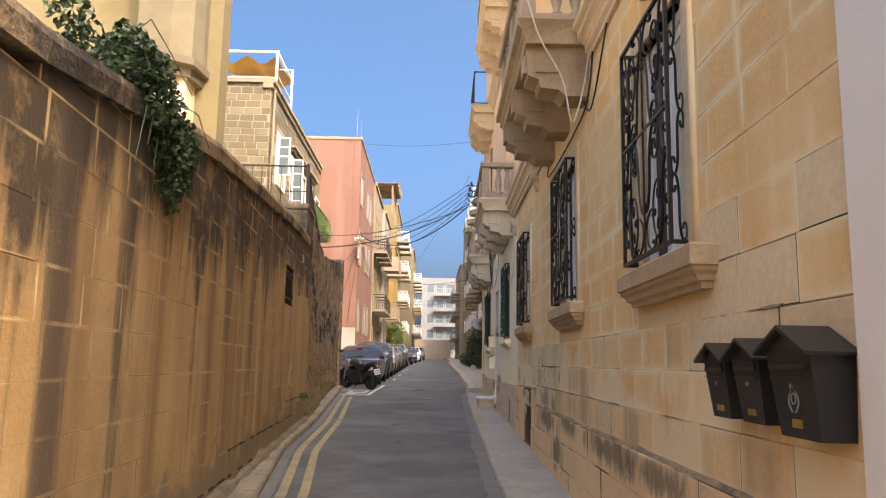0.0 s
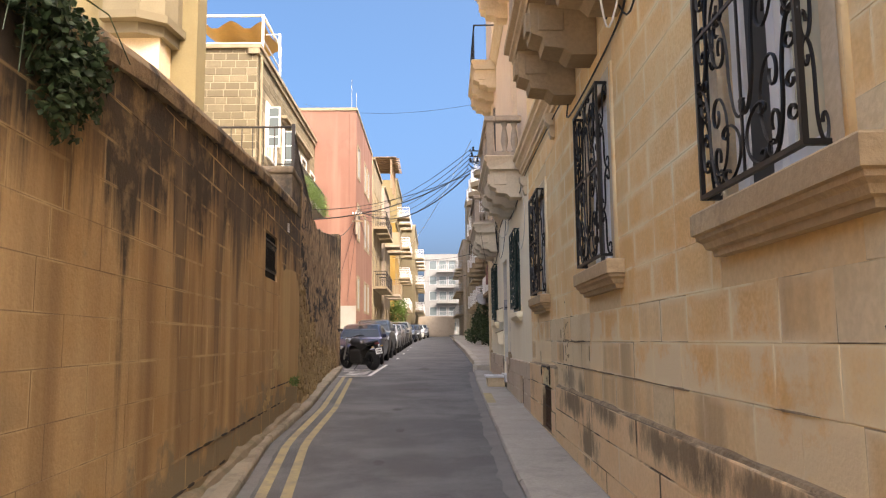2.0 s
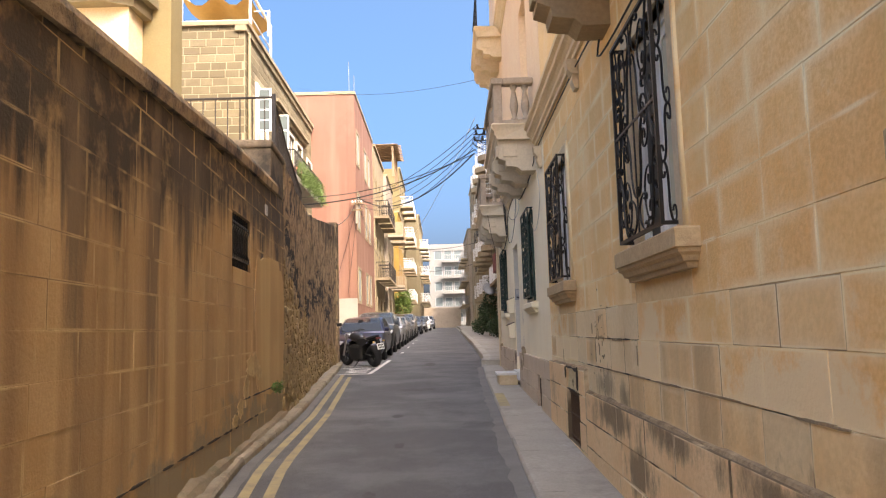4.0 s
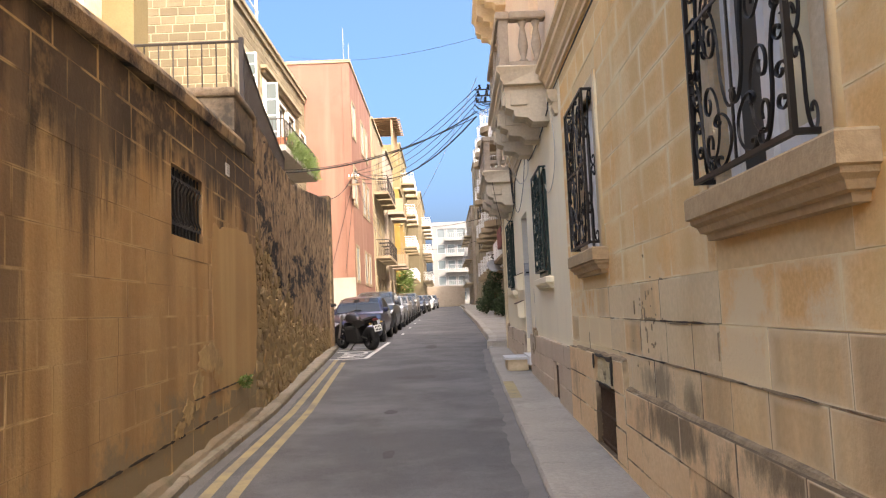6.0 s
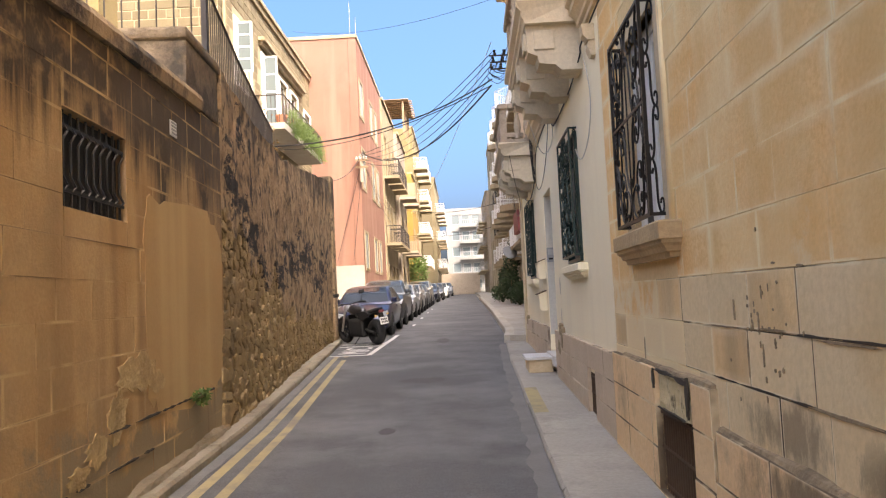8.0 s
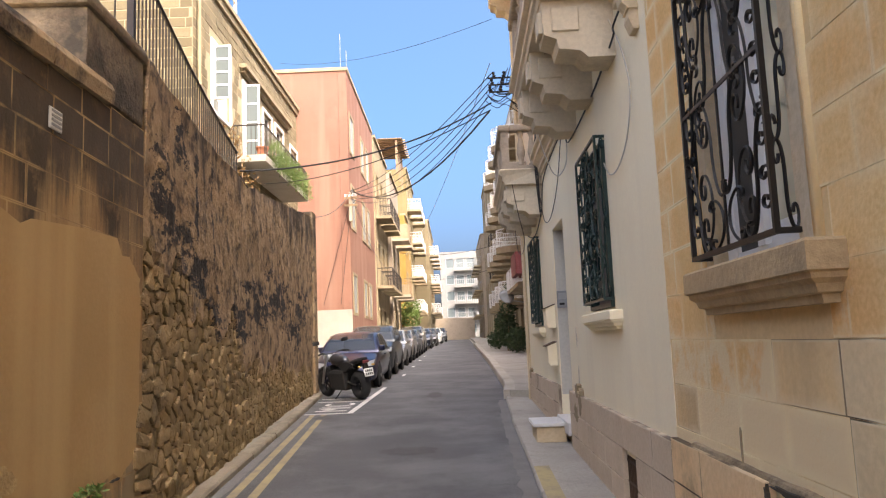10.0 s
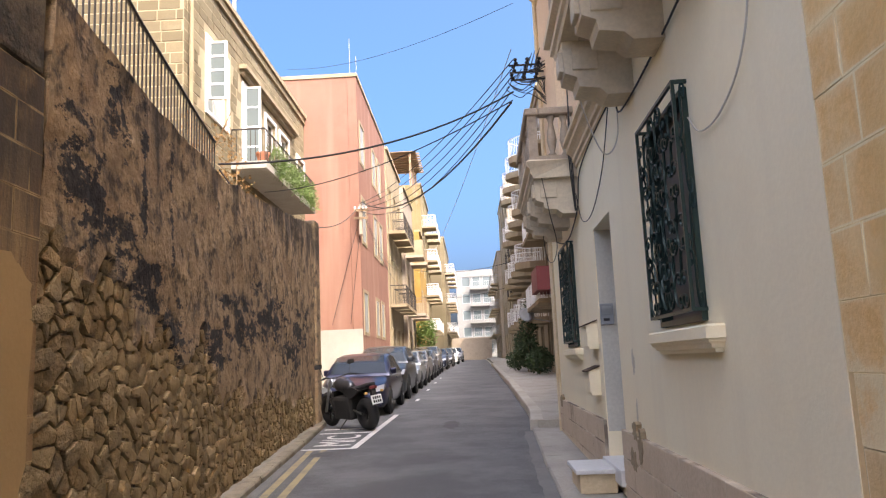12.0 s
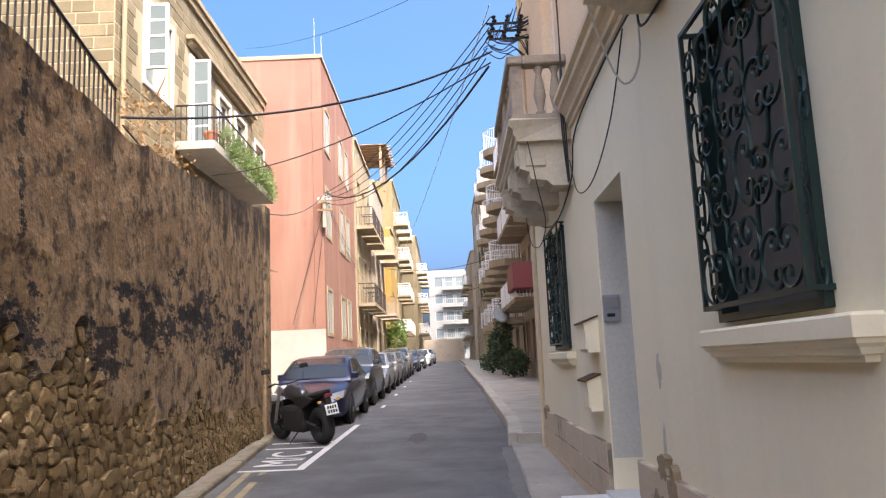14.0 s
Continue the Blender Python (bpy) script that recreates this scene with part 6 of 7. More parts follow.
leaf_cloud("street_tree", "bright green young tree beyond the cars", "tree", Matrix.Translation((-3.0, 65.2, road_z(65) + 0.14)), [(0, 0, 2.2, 0.8, 0.9, 1.0), (0.2, 0.4, 3.0, 0.6, 0.7, 0.7), (-0.3, -0.4, 2.8, 0.5, 0.6, 0.7)], M_LEAF_LIGHT, 0.2, 1500, 83, stems=[[(0, 0, -0.02), (0.03, 0, 1.2), (0, 0.1, 2.6)], [(0.03, 0, 1.2), (0.4, 0.3, 2.4)], [(0.03, 0, 1.2), (-0.4, -0.3, 2.4)]])

# ---- cars ----


def paint(name, col, metal=0.4):
    m, nt, b = base(name, 0.28, metal, 0.6)
    b.inputs["Coat Weight"].default_value = 0.6
    c = ramp_mix(nt, times(nt, grain(nt, 3, detail=3), 0.15), col, tuple(v * 0.7 for v in col))
    nt.links.new(c, b.inputs["Base Color"])
    return m


M_LAMP = glass("headlamp_glass", (0.45, 0.47, 0.50), 0.1)
M_PLATE = plain("number_plate", (0.75, 0.75, 0.72), 0.5, var=0.1)
M_CHROME = plain("chrome", (0.6, 0.6, 0.62), 0.15, 0.95, var=0.05)


def car(m, mat, label, L=4.4, W=1.78, H=1.5, suv=0.0):
    """A parked car whose nose points to -y; base at the ground under its nose."""
    t = thing("parked_car", label, "car", m, "parked cars")
    w = W / 2
    belt = 0.98 + suv * 0.2
    hood = 0.82 + suv * 0.22
    st = [(0.0, 0.66, 0.30, 0.52 + suv * 0.15), (0.06, 0.86, 0.22, 0.64 + suv * 0.18), (0.25, 0.95, 0.2, hood - 0.08), (0.6, 0.99, 0.2, hood), (1.05, 1.0, 0.2, hood + 0.1), (1.25, 1.0, 0.2, belt - 0.02), (L * 0.55, 1.0, 0.2, belt), (L - 0.7, 1.0, 0.2, belt + 0.03), (L - 0.2, 0.96, 0.22, belt - 0.02), (L - 0.04, 0.86, 0.28, belt - 0.12), (L, 0.7, 0.34, belt - 0.3)]
    bm = bmesh.new()
    rings = []
    for y, k, zb, zt in st:
        a = w * k
        half = [(a * 0.86, zb), (a * 0.97, zb + 0.1), (a, zb + (zt - zb) * 0.45), (a * 0.985, zb + (zt - zb) * 0.72), (a * 0.93, zt - 0.045), (a * 0.8, zt), (a * 0.4, zt + 0.018)]
        ring = [(x, z) for x, z in half] + [(-x, z) for x, z in half[::-1]]
        rings.append([bm.verts.new((x, y, z)) for x, z in ring])
    for q, s in zip(rings, rings[1:]):
        for k in range(len(q)):
            bm.faces.new((q[k], q[(k + 1) % len(q)], s[(k + 1) % len(q)], s[k]))
    bm.faces.new(rings[0])
    bm.faces.new(rings[-1][::-1])
    part("body", bm, mat, t, smooth=True)
    # cabin: a painted shell, with the windows set on it
    c0, r0, c1 = 1.12, 2.0, L - 0.16
    back = 0.55 if suv else 0.95
    roof_at = lerp_at([(c0, belt - 0.03), (c0 + 0.45, belt + (H - belt) * 0.56), (r0, H - 0.06), (r0 + 0.45, H - 0.01), (L * 0.6, H), (L - back - 0.35, H - 0.05), (L - back, H - 0.12), (c1, belt - 0.02)])

    def side_x(f):
        return w * (0.94 - 0.20 * f)

    bm = bmesh.new()
    rings = []
    for k in range(19):
        y = c0 + (c1 - c0) * k / 18
        zt = roof_at(y)
        f = max(0.0, (zt - belt) / (H - belt))
        half = [(side_x(0), belt - 0.05), (side_x(f * 0.5), belt + (zt - belt) * 0.5), (side_x(f * 0.9), belt + (zt - belt) * 0.88), (side_x(f) * 0.90, zt - 0.012 * f), (side_x(f) * 0.5, zt + 0.012 * f)]
        rings.append([bm.verts.new((x, y, z)) for x, z in half + [(-x, z) for x, z in half[::-1]]])
    for q, s in zip(rings, rings[1:]):
        for k in range(10):
            bm.faces.new((q[k], q[(k + 1) % 10], s[(k + 1) % 10], s[k]))
    bm.faces.new(rings[0])
    bm.faces.new(rings[-1][::-1])
    part("cabin", bm, mat, t, smooth=True)

    def screen(name, ya, yb, label):
        """A curved front or rear screen lying just above the shell."""
        q = bmesh.new()
        rows = []
        for k in range(7):
            y = ya + (yb - ya) * k / 6
            zt = roof_at(y)
            f = max(0.0, (zt - belt) / (H - belt))
            rows.append([q.verts.new((side_x(f) * u, y, zt + 0.022 - 0.018 * abs(u) ** 3)) for u in (-0.88, -0.6, -0.2, 0.2, 0.6, 0.88)])
        for a, b in zip(rows, rows[1:]):
            for k in range(5):
                q.faces.new((a[k], a[k + 1], b[k + 1], b[k]))
        part(name, q, M_PANE, t, label, smooth=True)

    screen("windscreen", c0 + 0.08, r0 - 0.03, "dark curved windscreen")
    screen("rear_screen", L - back + 0.06, c1 - 0.1, "dark rear window")
    for s in (-1, 1):
        for poly in (((1.62, 0.06), (2.12, 0.84), (L * 0.575, 0.88), (L * 0.575, 0.06)), ((L * 0.595, 0.06), (L * 0.595, 0.88), (L - back - 0.28, 0.80), (L - back + 0.14, 0.06))):
            q = bmesh.new()
            inner, outer = [[q.verts.new((s * (side_x(f) + o), y, belt + (H - belt) * f)) for y, f in poly] for o in (-0.03, 0.014)]
            q.faces.new(outer)
            q.faces.new(inner[::-1])
            for k in range(4):
                q.faces.new((inner[k], inner[(k + 1) % 4], outer[(k + 1) % 4], outer[k]))
            part("side_window", q, M_PANE, t)
        part("door_handle", soft_box(s * w * 0.985 - 0.02, s * w * 0.985 + 0.02, L * 0.53, L * 0.57, belt - 0.14, belt - 0.115, 0.006, 1), mat, t)
    for s in (-1, 1):
        mr = part("mirror", soft_box(s * w * 0.98 - 0.09, s * w * 0.98 + 0.09, c0 + 0.42, c0 + 0.56, belt, belt + 0.15, 0.03), mat, t)
        part("headlight", prism(bmesh.new(), [(s * w * 0.46, 0.57 + suv * 0.2), (s * w * 0.90, 0.62 + suv * 0.2), (s * w * 0.94, 0.78 + suv * 0.2), (s * w * 0.56, 0.70 + suv * 0.2)], "y", 0.03, 0.42), M_LAMP, t, "clear headlight")
        part("fog_lamp", lathe(bmesh.new(), [(0.06, 0), (0.06, 0.04)], 10), M_LAMP, t, m=pose(s * w * 0.66, 0.05, 0.36, 90, 0, 0))
        part("wiper", tube(bmesh.new(), [(s * 0.1 + 0.2, c0 - 0.02, belt + 0.0), (s * 0.1 - 0.3, c0 + 0.12, belt + 0.07)], 0.008, 4), M_DARK, t)
        for y in (0.82, L - 0.82):
            rr = 0.31 + suv * 0.05
            # arch is not cut: a near-black disc stands in for its shaded hollow
            part("wheel_arch_shade", lathe(bmesh.new(), [(rr + 0.07, 0), (rr + 0.07, 0.05)], 20), M_TYRE, t, m=Matrix.Translation((s * (w - 0.035), y, rr + 0.01)) @ pose(0, 0, 0, 0, 90, 0) @ pose(0, 0, -0.02))
            wh = part("wheel", lathe(bmesh.new(), [(rr * 0.6, -0.1), (rr * 0.94, -0.1), (rr, -0.06), (rr, 0.06), (rr * 0.94, 0.1), (rr * 0.62, 0.1)], 20), M_TYRE, t, m=Matrix.Translation((s * (w - 0.08), y, rr)) @ pose(0, 0, 0, 0, 90, 0), smooth=True)
            part("rim", lathe(bmesh.new(), [(rr * 0.62, -0.09), (rr * 0.6, 0.09), (rr * 0.5, 0.07), (rr * 0.2, 0.1), (rr * 0.1, 0.11)], 14), M_STEEL, wh)
    part("grille", soft_box(-w * 0.45, w * 0.45, -0.012, 0.08, 0.52 + suv * 0.15, 0.60 + suv * 0.2, 0.012), M_DARK, t)
    part("grille_trim", boxes((-w * 0.4, w * 0.4, -0.02, 0.05, 0.565 + suv * 0.17, 0.58 + suv * 0.17)), M_CHROME, t)
    part("air_intake", soft_box(-w * 0.5, w * 0.5, -0.008, 0.08, 0.3, 0.4, 0.02), M_DARK, t)
    part("number_plate", boxes((-0.26, 0.26, -0.03, -0.018, 0.42, 0.52)), M_PLATE, t)
    part("bumper", soft_box(-w * 0.84, w * 0.84, 0.0, 0.12, 0.24, 0.31, 0.03), mat, t)
    return t


def car_x(y):
    return -1.9 + (y - 30) * 0.008


FLEET = [(29.1, "blue_paint", (0.010, 0.015, 0.055), "dark blue family hatchback parked by the wall", 4.5, 1.80, 1.52, 0), (34.5, "slate_paint", (0.035, 0.042, 0.05), "dark slate grey SUV parked in line", 4.5, 1.86, 1.72, 1), (40.2, "silver_paint", (0.30, 0.30, 0.30), "silver hatchback parked in line", 4.1, 1.74, 1.52, 0), (45.2, "tan_paint", (0.22, 0.19, 0.16), "grey-brown car parked in line", 4.3, 1.76, 1.5, 0.3), (50.6, "charcoal_paint", (0.045, 0.045, 0.048), "charcoal car parked in line", 4.3, 1.76, 1.5, 0), (56.0, "sand_paint", (0.26, 0.22, 0.17), "sand coloured SUV parked in line", 4.5, 1.85, 1.7, 1), (64.5, "navy_paint", (0.02, 0.028, 0.05), "dark navy car parked in line", 4.4, 1.8, 1.5, 0.3), (71.5, "black_paint", (0.015, 0.015, 0.017), "black car parked in line", 4.3, 1.76, 1.5, 0), (79.0, "white_paint", (0.7, 0.7, 0.69), "white car parked in line", 4.2, 1.74, 1.5, 0), (88.0, "grey_paint", (0.12, 0.12, 0.13), "grey car parked in line", 4.2, 1.74, 1.5, 0)]
for y, nm, col, label, L, W, H, suv in FLEET:
    cx = car_x(y) - W / 2 + (max(0, y - 60) * 0.03)
    car(Matrix.Translation((cx, y, road_z(y) + 0.004)) @ pose(0, 0, 0, 1.15, 0, -0.6), paint(nm, col), label, L, W, H, suv)

# ---- motorcycle ----


def ring(R, r, n=22, k=8):
    bm = bmesh.new()
    tube(bm, [(0, R * math.cos(6.28318 * i / n), R * math.sin(6.28318 * i / n)) for i in range(n)], r, k, True)
    return bm


def motorcycle(m):
    """Naked black motorcycle; its tail at y = 0 and its front wheel at y = 1.42, resting on its side stand."""
    t = thing("motorcycle", "black motorcycle parked on its side stand by the wall", "motorcycle", m)
    for y, rr in ((0.34, 0.10), (1.72, 0.07)):
        wh = part("wheel", ring(0.225 + (0.09 - rr), rr, 24, 10), M_TYRE, t, m=Matrix.Translation((0, y, 0.315)), smooth=True)
        part("rim", ring(0.22, 0.02, 20, 6), M_DARK, wh)
        bm = bmesh.new()
        for k in range(5):
            a = k * 1.2566
            tube(bm, [(0, 0, 0), (0, 0.22 * math.cos(a), 0.22 * math.sin(a))], 0.016, 5)
        part("spoke_star", bm, M_DARK, wh)
        part("brake_disc", ring(0.12, 0.012, 18, 4), M_STEEL, wh, m=Matrix.Translation((0.06, 0, 0)))
    part("swingarm", tube(bmesh.new(), [(0.1, 0.34, 0.315), (0.1, 0.75, 0.4)], 0.03, 6), M_DARK, t)
    part("swingarm", tube(bmesh.new(), [(-0.1, 0.34, 0.315), (-0.1, 0.75, 0.4)], 0.03, 6), M_DARK, t)
    for s in (-1, 1):
        part("fork", tube(bmesh.new(), [(s * 0.1, 1.72, 0.315), (s * 0.1, 1.42, 0.98)], 0.028, 7), M_STEEL, t)
        part("mirror_stem", tube(bmesh.new(), [(s * 0.3, 1.32, 1.05), (s * 0.34, 1.36, 1.25)], 0.008, 5), M_DARK, t)
        part("mirror", soft_box(s * 0.36 - 0.08, s * 0.36 + 0.08, 1.34, 1.38, 1.23, 1.32, 0.02), M_DARK, t)
        part("grip", tube(bmesh.new(), [(s * 0.24, 1.32, 1.04), (s * 0.39, 1.24, 1.02)], 0.02, 7), M_TYRE, t)
        part("indicator", soft_box(s * 0.17 - 0.03, s * 0.17 + 0.03, 0.02, 0.06, 0.72, 0.76, 0.01), M_AWNING, t)
    part("handlebar", tube(bmesh.new(), [(-0.24, 1.32, 1.04), (-0.1, 1.4, 1.0), (0.1, 1.4, 1.0), (0.24, 1.32, 1.04)], 0.014, 6), M_DARK, t)
    part("engine", soft_box(-0.2, 0.2, 0.66, 1.26, 0.2, 0.66, 0.08), M_DARK, t)
    for s in (-1, 1):
        part("side_panel", prism(bmesh.new(), [(0.3, 0.78), (0.62, 0.62), (0.8, 0.66), (0.85, 0.8), (0.5, 0.84)], "x", s * 0.15 - 0.02, s * 0.15 + 0.02), M_DARK, t)
    part("crankcase_cover", lathe(bmesh.new(), [(0.12, 0), (0.11, 0.03), (0.05, 0.04)], 14), M_STEEL, t, m=Matrix.Translation((0.17, 0.88, 0.4)) @ pose(0, 0, 0, 0, 90, 0))
    part("radiator", soft_box(-0.16, 0.16, 1.26, 1.3, 0.45, 0.75, 0.01), M_DARK, t)
    bm = bmesh.new()
    bmesh.ops.create_uvsphere(bm, u_segments=14, v_segments=9, radius=1)
    for v in bm.verts:
        v.co = Vector((v.co.x * 0.17 * (1.1 if v.co.y > 0 else 0.85), 1.05 + v.co.y * 0.32, 0.82 + v.co.z * 0.15 + (0.05 if v.co.y > 0 else 0)))
    part("fuel_tank", bm, paint("tank_grey", (0.05, 0.05, 0.055)), t, "grey fuel tank", smooth=True)
    bm = bmesh.new()
    secs = [(0.78, 0.13, 0.76, 0.83), (0.6, 0.15, 0.74, 0.81), (0.4, 0.14, 0.78, 0.87), (0.2, 0.11, 0.82, 0.91), (0.05, 0.06, 0.86, 0.92)]
    rs = [[bm.verts.new((x * a, y, z)) for x, z in ((-0.8, b), (-1, (b + c) / 2), (-0.7, c), (0.7, c), (1, (b + c) / 2), (0.8, b))] for y, a, b, c in secs]
    for q, s in zip(rs, rs[1:]):
        for k in range(6):
            bm.faces.new((q[k], q[(k + 1) % 6], s[(k + 1) % 6], s[k]))
    bm.faces.new(rs[0])
    bm.faces.new(rs[-1][::-1])
    part("seat", bm, M_TYRE, t, "black padded seat", smooth=True)
    part("tail_lamp", soft_box(-0.07, 0.07, 0.02, 0.07, 0.80, 0.86, 0.012), M_MAROON, t, "dark red tail lamp")
    part("plate_bracket", prism(bmesh.new(), [(0.06, 0.8), (0.16, 0.82), (0.02, 0.5), (-0.04, 0.48)], "x", -0.05, 0.05), M_DARK, t)
    pl = part("number_plate", boxes((-0.11, 0.11, -0.006, 0.006, 0, 0.17)), M_PLATE, t, "white number plate with dark marks", m=pose(0, -0.05, 0.52, -14, 0, 0))
    for z in (0.025, 0.095):
        part("plate_mark", boxes(*[(-0.08 + k * 0.045, -0.05 + k * 0.045, -0.009, -0.006, z, z + 0.05) for k in range(4)]), M_DARK, pl)
    part("exhaust", lathe(bmesh.new(), [(0.03, 0), (0.055, 0.06), (0.06, 0.42), (0.045, 0.46)], 12), M_STEEL, t, m=Matrix.Translation((0.17, 0.62, 0.38)) @ pose(0, 0, 0, 72, 0, 0), smooth=True)
    part("exhaust_pipe", tube(bmesh.new(), [(0.12, 1.2, 0.5), (0.14, 1.28, 0.3), (0.14, 0.95, 0.2), (0.17, 0.6, 0.38)], 0.025, 7), M_STEEL, t)
    bm = bmesh.new()
    tube(bm, [(0, 1.72 + 0.33 * math.cos(a), 0.315 + 0.33 * math.sin(a)) for a in (0.7, 1.1, 1.5, 1.9, 2.3)], [0.03, 0.06, 0.065, 0.06, 0.03], 6)
    part("front_mudguard", bm, M_DARK, t)
    part("headlamp", lathe(bmesh.new(), [(0.03, 0), (0.1, 0.06), (0.1, 0.12), (0.06, 0.14)], 14), M_LAMP, t, m=Matrix.Translation((0, 1.45, 0.9)) @ pose(0, 0, 0, -90, 0, 0))
    part("side_stand", tube(bmesh.new(), [(-0.12, 0.85, 0.25), (-0.3, 0.9, 0.045)], 0.012, 5), M_DARK, t)
    part("frame_tube", tube(bmesh.new(), [(0.12, 0.3, 0.78), (0.13, 0.75, 0.68), (0.1, 1.35, 0.85)], 0.02, 6), M_DARK, t)
    part("frame_tube", tube(bmesh.new(), [(-0.12, 0.3, 0.78), (-0.13, 0.75, 0.68), (-0.1, 1.35, 0.85)], 0.02, 6), M_DARK, t)
    return t


motorcycle(Matrix.Translation((-1.72, 25.85, road_z(26) + 0.0)) @ pose(0, 0, 0, 1, -7, 41) @ Matrix.Diagonal((1.12, 1.06, 1.06, 1)))

# ---- cables ----


def cable(a, b, sag, mat=M_CABLE, r=0.0085, name="cable", label="black overhead cable sagging across the street", n=14, mid=None):
    a, b = Vector(a), Vector(b)
    pts = []
    for k in range(n + 1):
        u = k / n
        p = a.lerp(b, u)
        p.z -= sag * 4 * u * (1 - u)
        pts.append(p - a)
    return tagged(part(name, tube(bmesh.new(), pts, r, 5), mat, None, m=Matrix.Translation(a)), label, "cable", "cables")


def rounded(pts):
    """The points of a smooth curve through the given ones."""
    P = [Vector(p) for p in pts]
    out = []
    for i in range(len(P) - 1):
        p0, p1, p2, p3 = P[max(i - 1, 0)], P[i], P[i + 1], P[min(i + 2, len(P) - 1)]
        for k in range(6):
            u = k / 6
            out.append(0.5 * ((2 * p1) + (p2 - p0) * u + (2 * p0 - 5 * p1 + 4 * p2 - p3) * u * u + (3 * p1 - p0 - 3 * p2 + p3) * u ** 3))
    out.append(P[-1])
    return out


def wall_cable(pts, mat=M_CABLE, r=0.010, label="black cable clipped to the house front"):
    """A cable that hangs along the right-hand fronts through (y, out, z) points, rounded."""
    out = rounded([(-o, y, z) for y, o, z in pts])
    o0 = out[0].copy()
    return tagged(part("wall_cable", tube(bmesh.new(), [q - o0 for q in out], r, 5), mat, None, m=RIGHT @ Matrix.Translation(o0)), label, "cable", "cables")


HUB = (1.2, 23.6, 7.0)
POLE = (-3.72, 38.4, 7.75)
cable((-2.95, 19.8, 4.25), (1.15, 23.2, 6.25), 0.32, r=0.015)
cable((-3.4, 27.4, 4.85), POLE, 0.35, r=0.012)
cable((-2.97, 19.9, 4.2), (-4.9, 36.0, 4.7), 0.3, r=0.012)
cable((-5.1, 29.9, 6.3), (1.15, 23.5, 6.2), 0.35, r=0.012)
for k in range(5):
    cable((POLE[0], POLE[1], POLE[2] - 0.08 * k), (HUB[0] - 0.02 * k, HUB[1] + 0.1 * k, HUB[2] - 0.13 * k), 0.4 + 0.12 * k, r=0.010)
cable((-3.72, 38.5, 7.8), (1.15, 23.9, 6.3), 0.9, r=0.021)
cable((-6.4, 38, 13.1), (1.4, 25.2, 8.9), 0.4, r=0.006)
cable((1.2, 23.8, 7.3), (-3.4, 66, 8.3), 0.8, mat=M_CABLE_PALE, r=0.008, label="pale overhead cable running down the street")
cable((-3.4, 62, 8.0), (4.2, 58, 8.1), 0.5, r=0.018)
cable((-3.4, 66, 6.5), (4.2, 63, 7.0), 0.5, r=0.014)
cable(POLE, (-3.8, 52, 6.9), 0.5, r=0.012)
cable((-3.72, 38.4, 7.6), (-3.8, 56, 6.3), 0.6, r=0.012)
for x, s in ((-4.3, 0.2), (-5.0, 0.3)):
    cable((-3.74, 38.9, 7.7), (x, 38.9, 3.2), 0.0, r=0.01, label="thin cable running down the pink house")
pole = thing("cable_bracket", "weathered post with cables on the pink house corner", "bracket", Matrix.Translation((-3.8, 38.85, 5.9)))
part("post", boxes((-0.06, 0.06, -0.07, 0.16, 0.7, 1.9)), M_GREYSTONE, pole)
part("cross_arm", boxes((-0.25, 0.3, -0.1, -0.04, 1.6, 1.7), (-0.25, 0.3, -0.1, -0.04, 1.3, 1.38)), M_WOOD, pole)
for k in range(4):
    part("insulator", lathe(bmesh.new(), [(0.03, 0), (0.05, 0.03), (0.03, 0.06), (0.04, 0.1)], 8), M_WHITERAIL, pole, m=Matrix.Translation((-0.2 + 0.14 * k, -0.07, 1.7)))
hub = thing("cable_bracket", "iron bracket with black insulators on the house front", "bracket", RIGHT @ Matrix.Translation((0, 23.4, 6.0)))
for k in range(3):
    part("arm", boxes((-0.62, 0.0, 0.2 * k, 0.2 * k + 0.03, 0.53 + 0.22 * k, 0.56 + 0.22 * k)), M_IRON, hub)
    for q in range(3):
        part("insulator", lathe(bmesh.new(), [(0.025, 0), (0.045, 0.03), (0.02, 0.06), (0.04, 0.1), (0.02, 0.12)], 8), M_DARK, hub, m=Matrix.Translation((-0.58 + 0.2 * q + 0.05 * k, 0.2 * k + 0.02, 0.56 + 0.22 * k)) @ pose(0, 0, 0, 12 * k - 10, 15 * q - 10, 0))
rnd = random.Random(9)
for k in range(16):
    bm = bmesh.new()
    a = (-0.6 + 0.036 * k, 0.1 + rnd.uniform(-0.1, 0.3), 0.55 + 0.045 * k + rnd.uniform(-0.1, 0.1))
    tube(bm, rounded([a, (a[0] - 0.1, 0.0, a[2] - 0.15 - 0.02 * k), (a[0] + 0.12, -0.1, a[2] - 0.35), (a[0] + 0.3, 0, a[2] - 0.25), (0, 0.1 + 0.02 * k, 0.1 + 0.05 * k)]), 0.008, 5)
    part("loop", bm, M_CABLE, hub)
# cables clipped to the fronts
wall_cable([(2.6, 0.02, 4.9), (5.5, 0.02, 4.45), (6.3, 0.02, 4.2), (6.55, 0.03, 3.75), (7.2, 0.02, 3.62), (9.2, 0.03, 3.6), (9.5, 0.03, 3.9), (13.9, 0.02, 3.98), (14.25, 0.05, 3.82), (15.5, 0.02, 3.76), (17.0, 0.03, 3.74), (17.4, 0.04, 3.98), (19.8, 0.02, 3.95), (20.2, 0.04, 3.5), (21.5, 0.03, 3.3), (23, 0.02, 3.5), (24.2, 0.02, 3.9)], r=0.009)
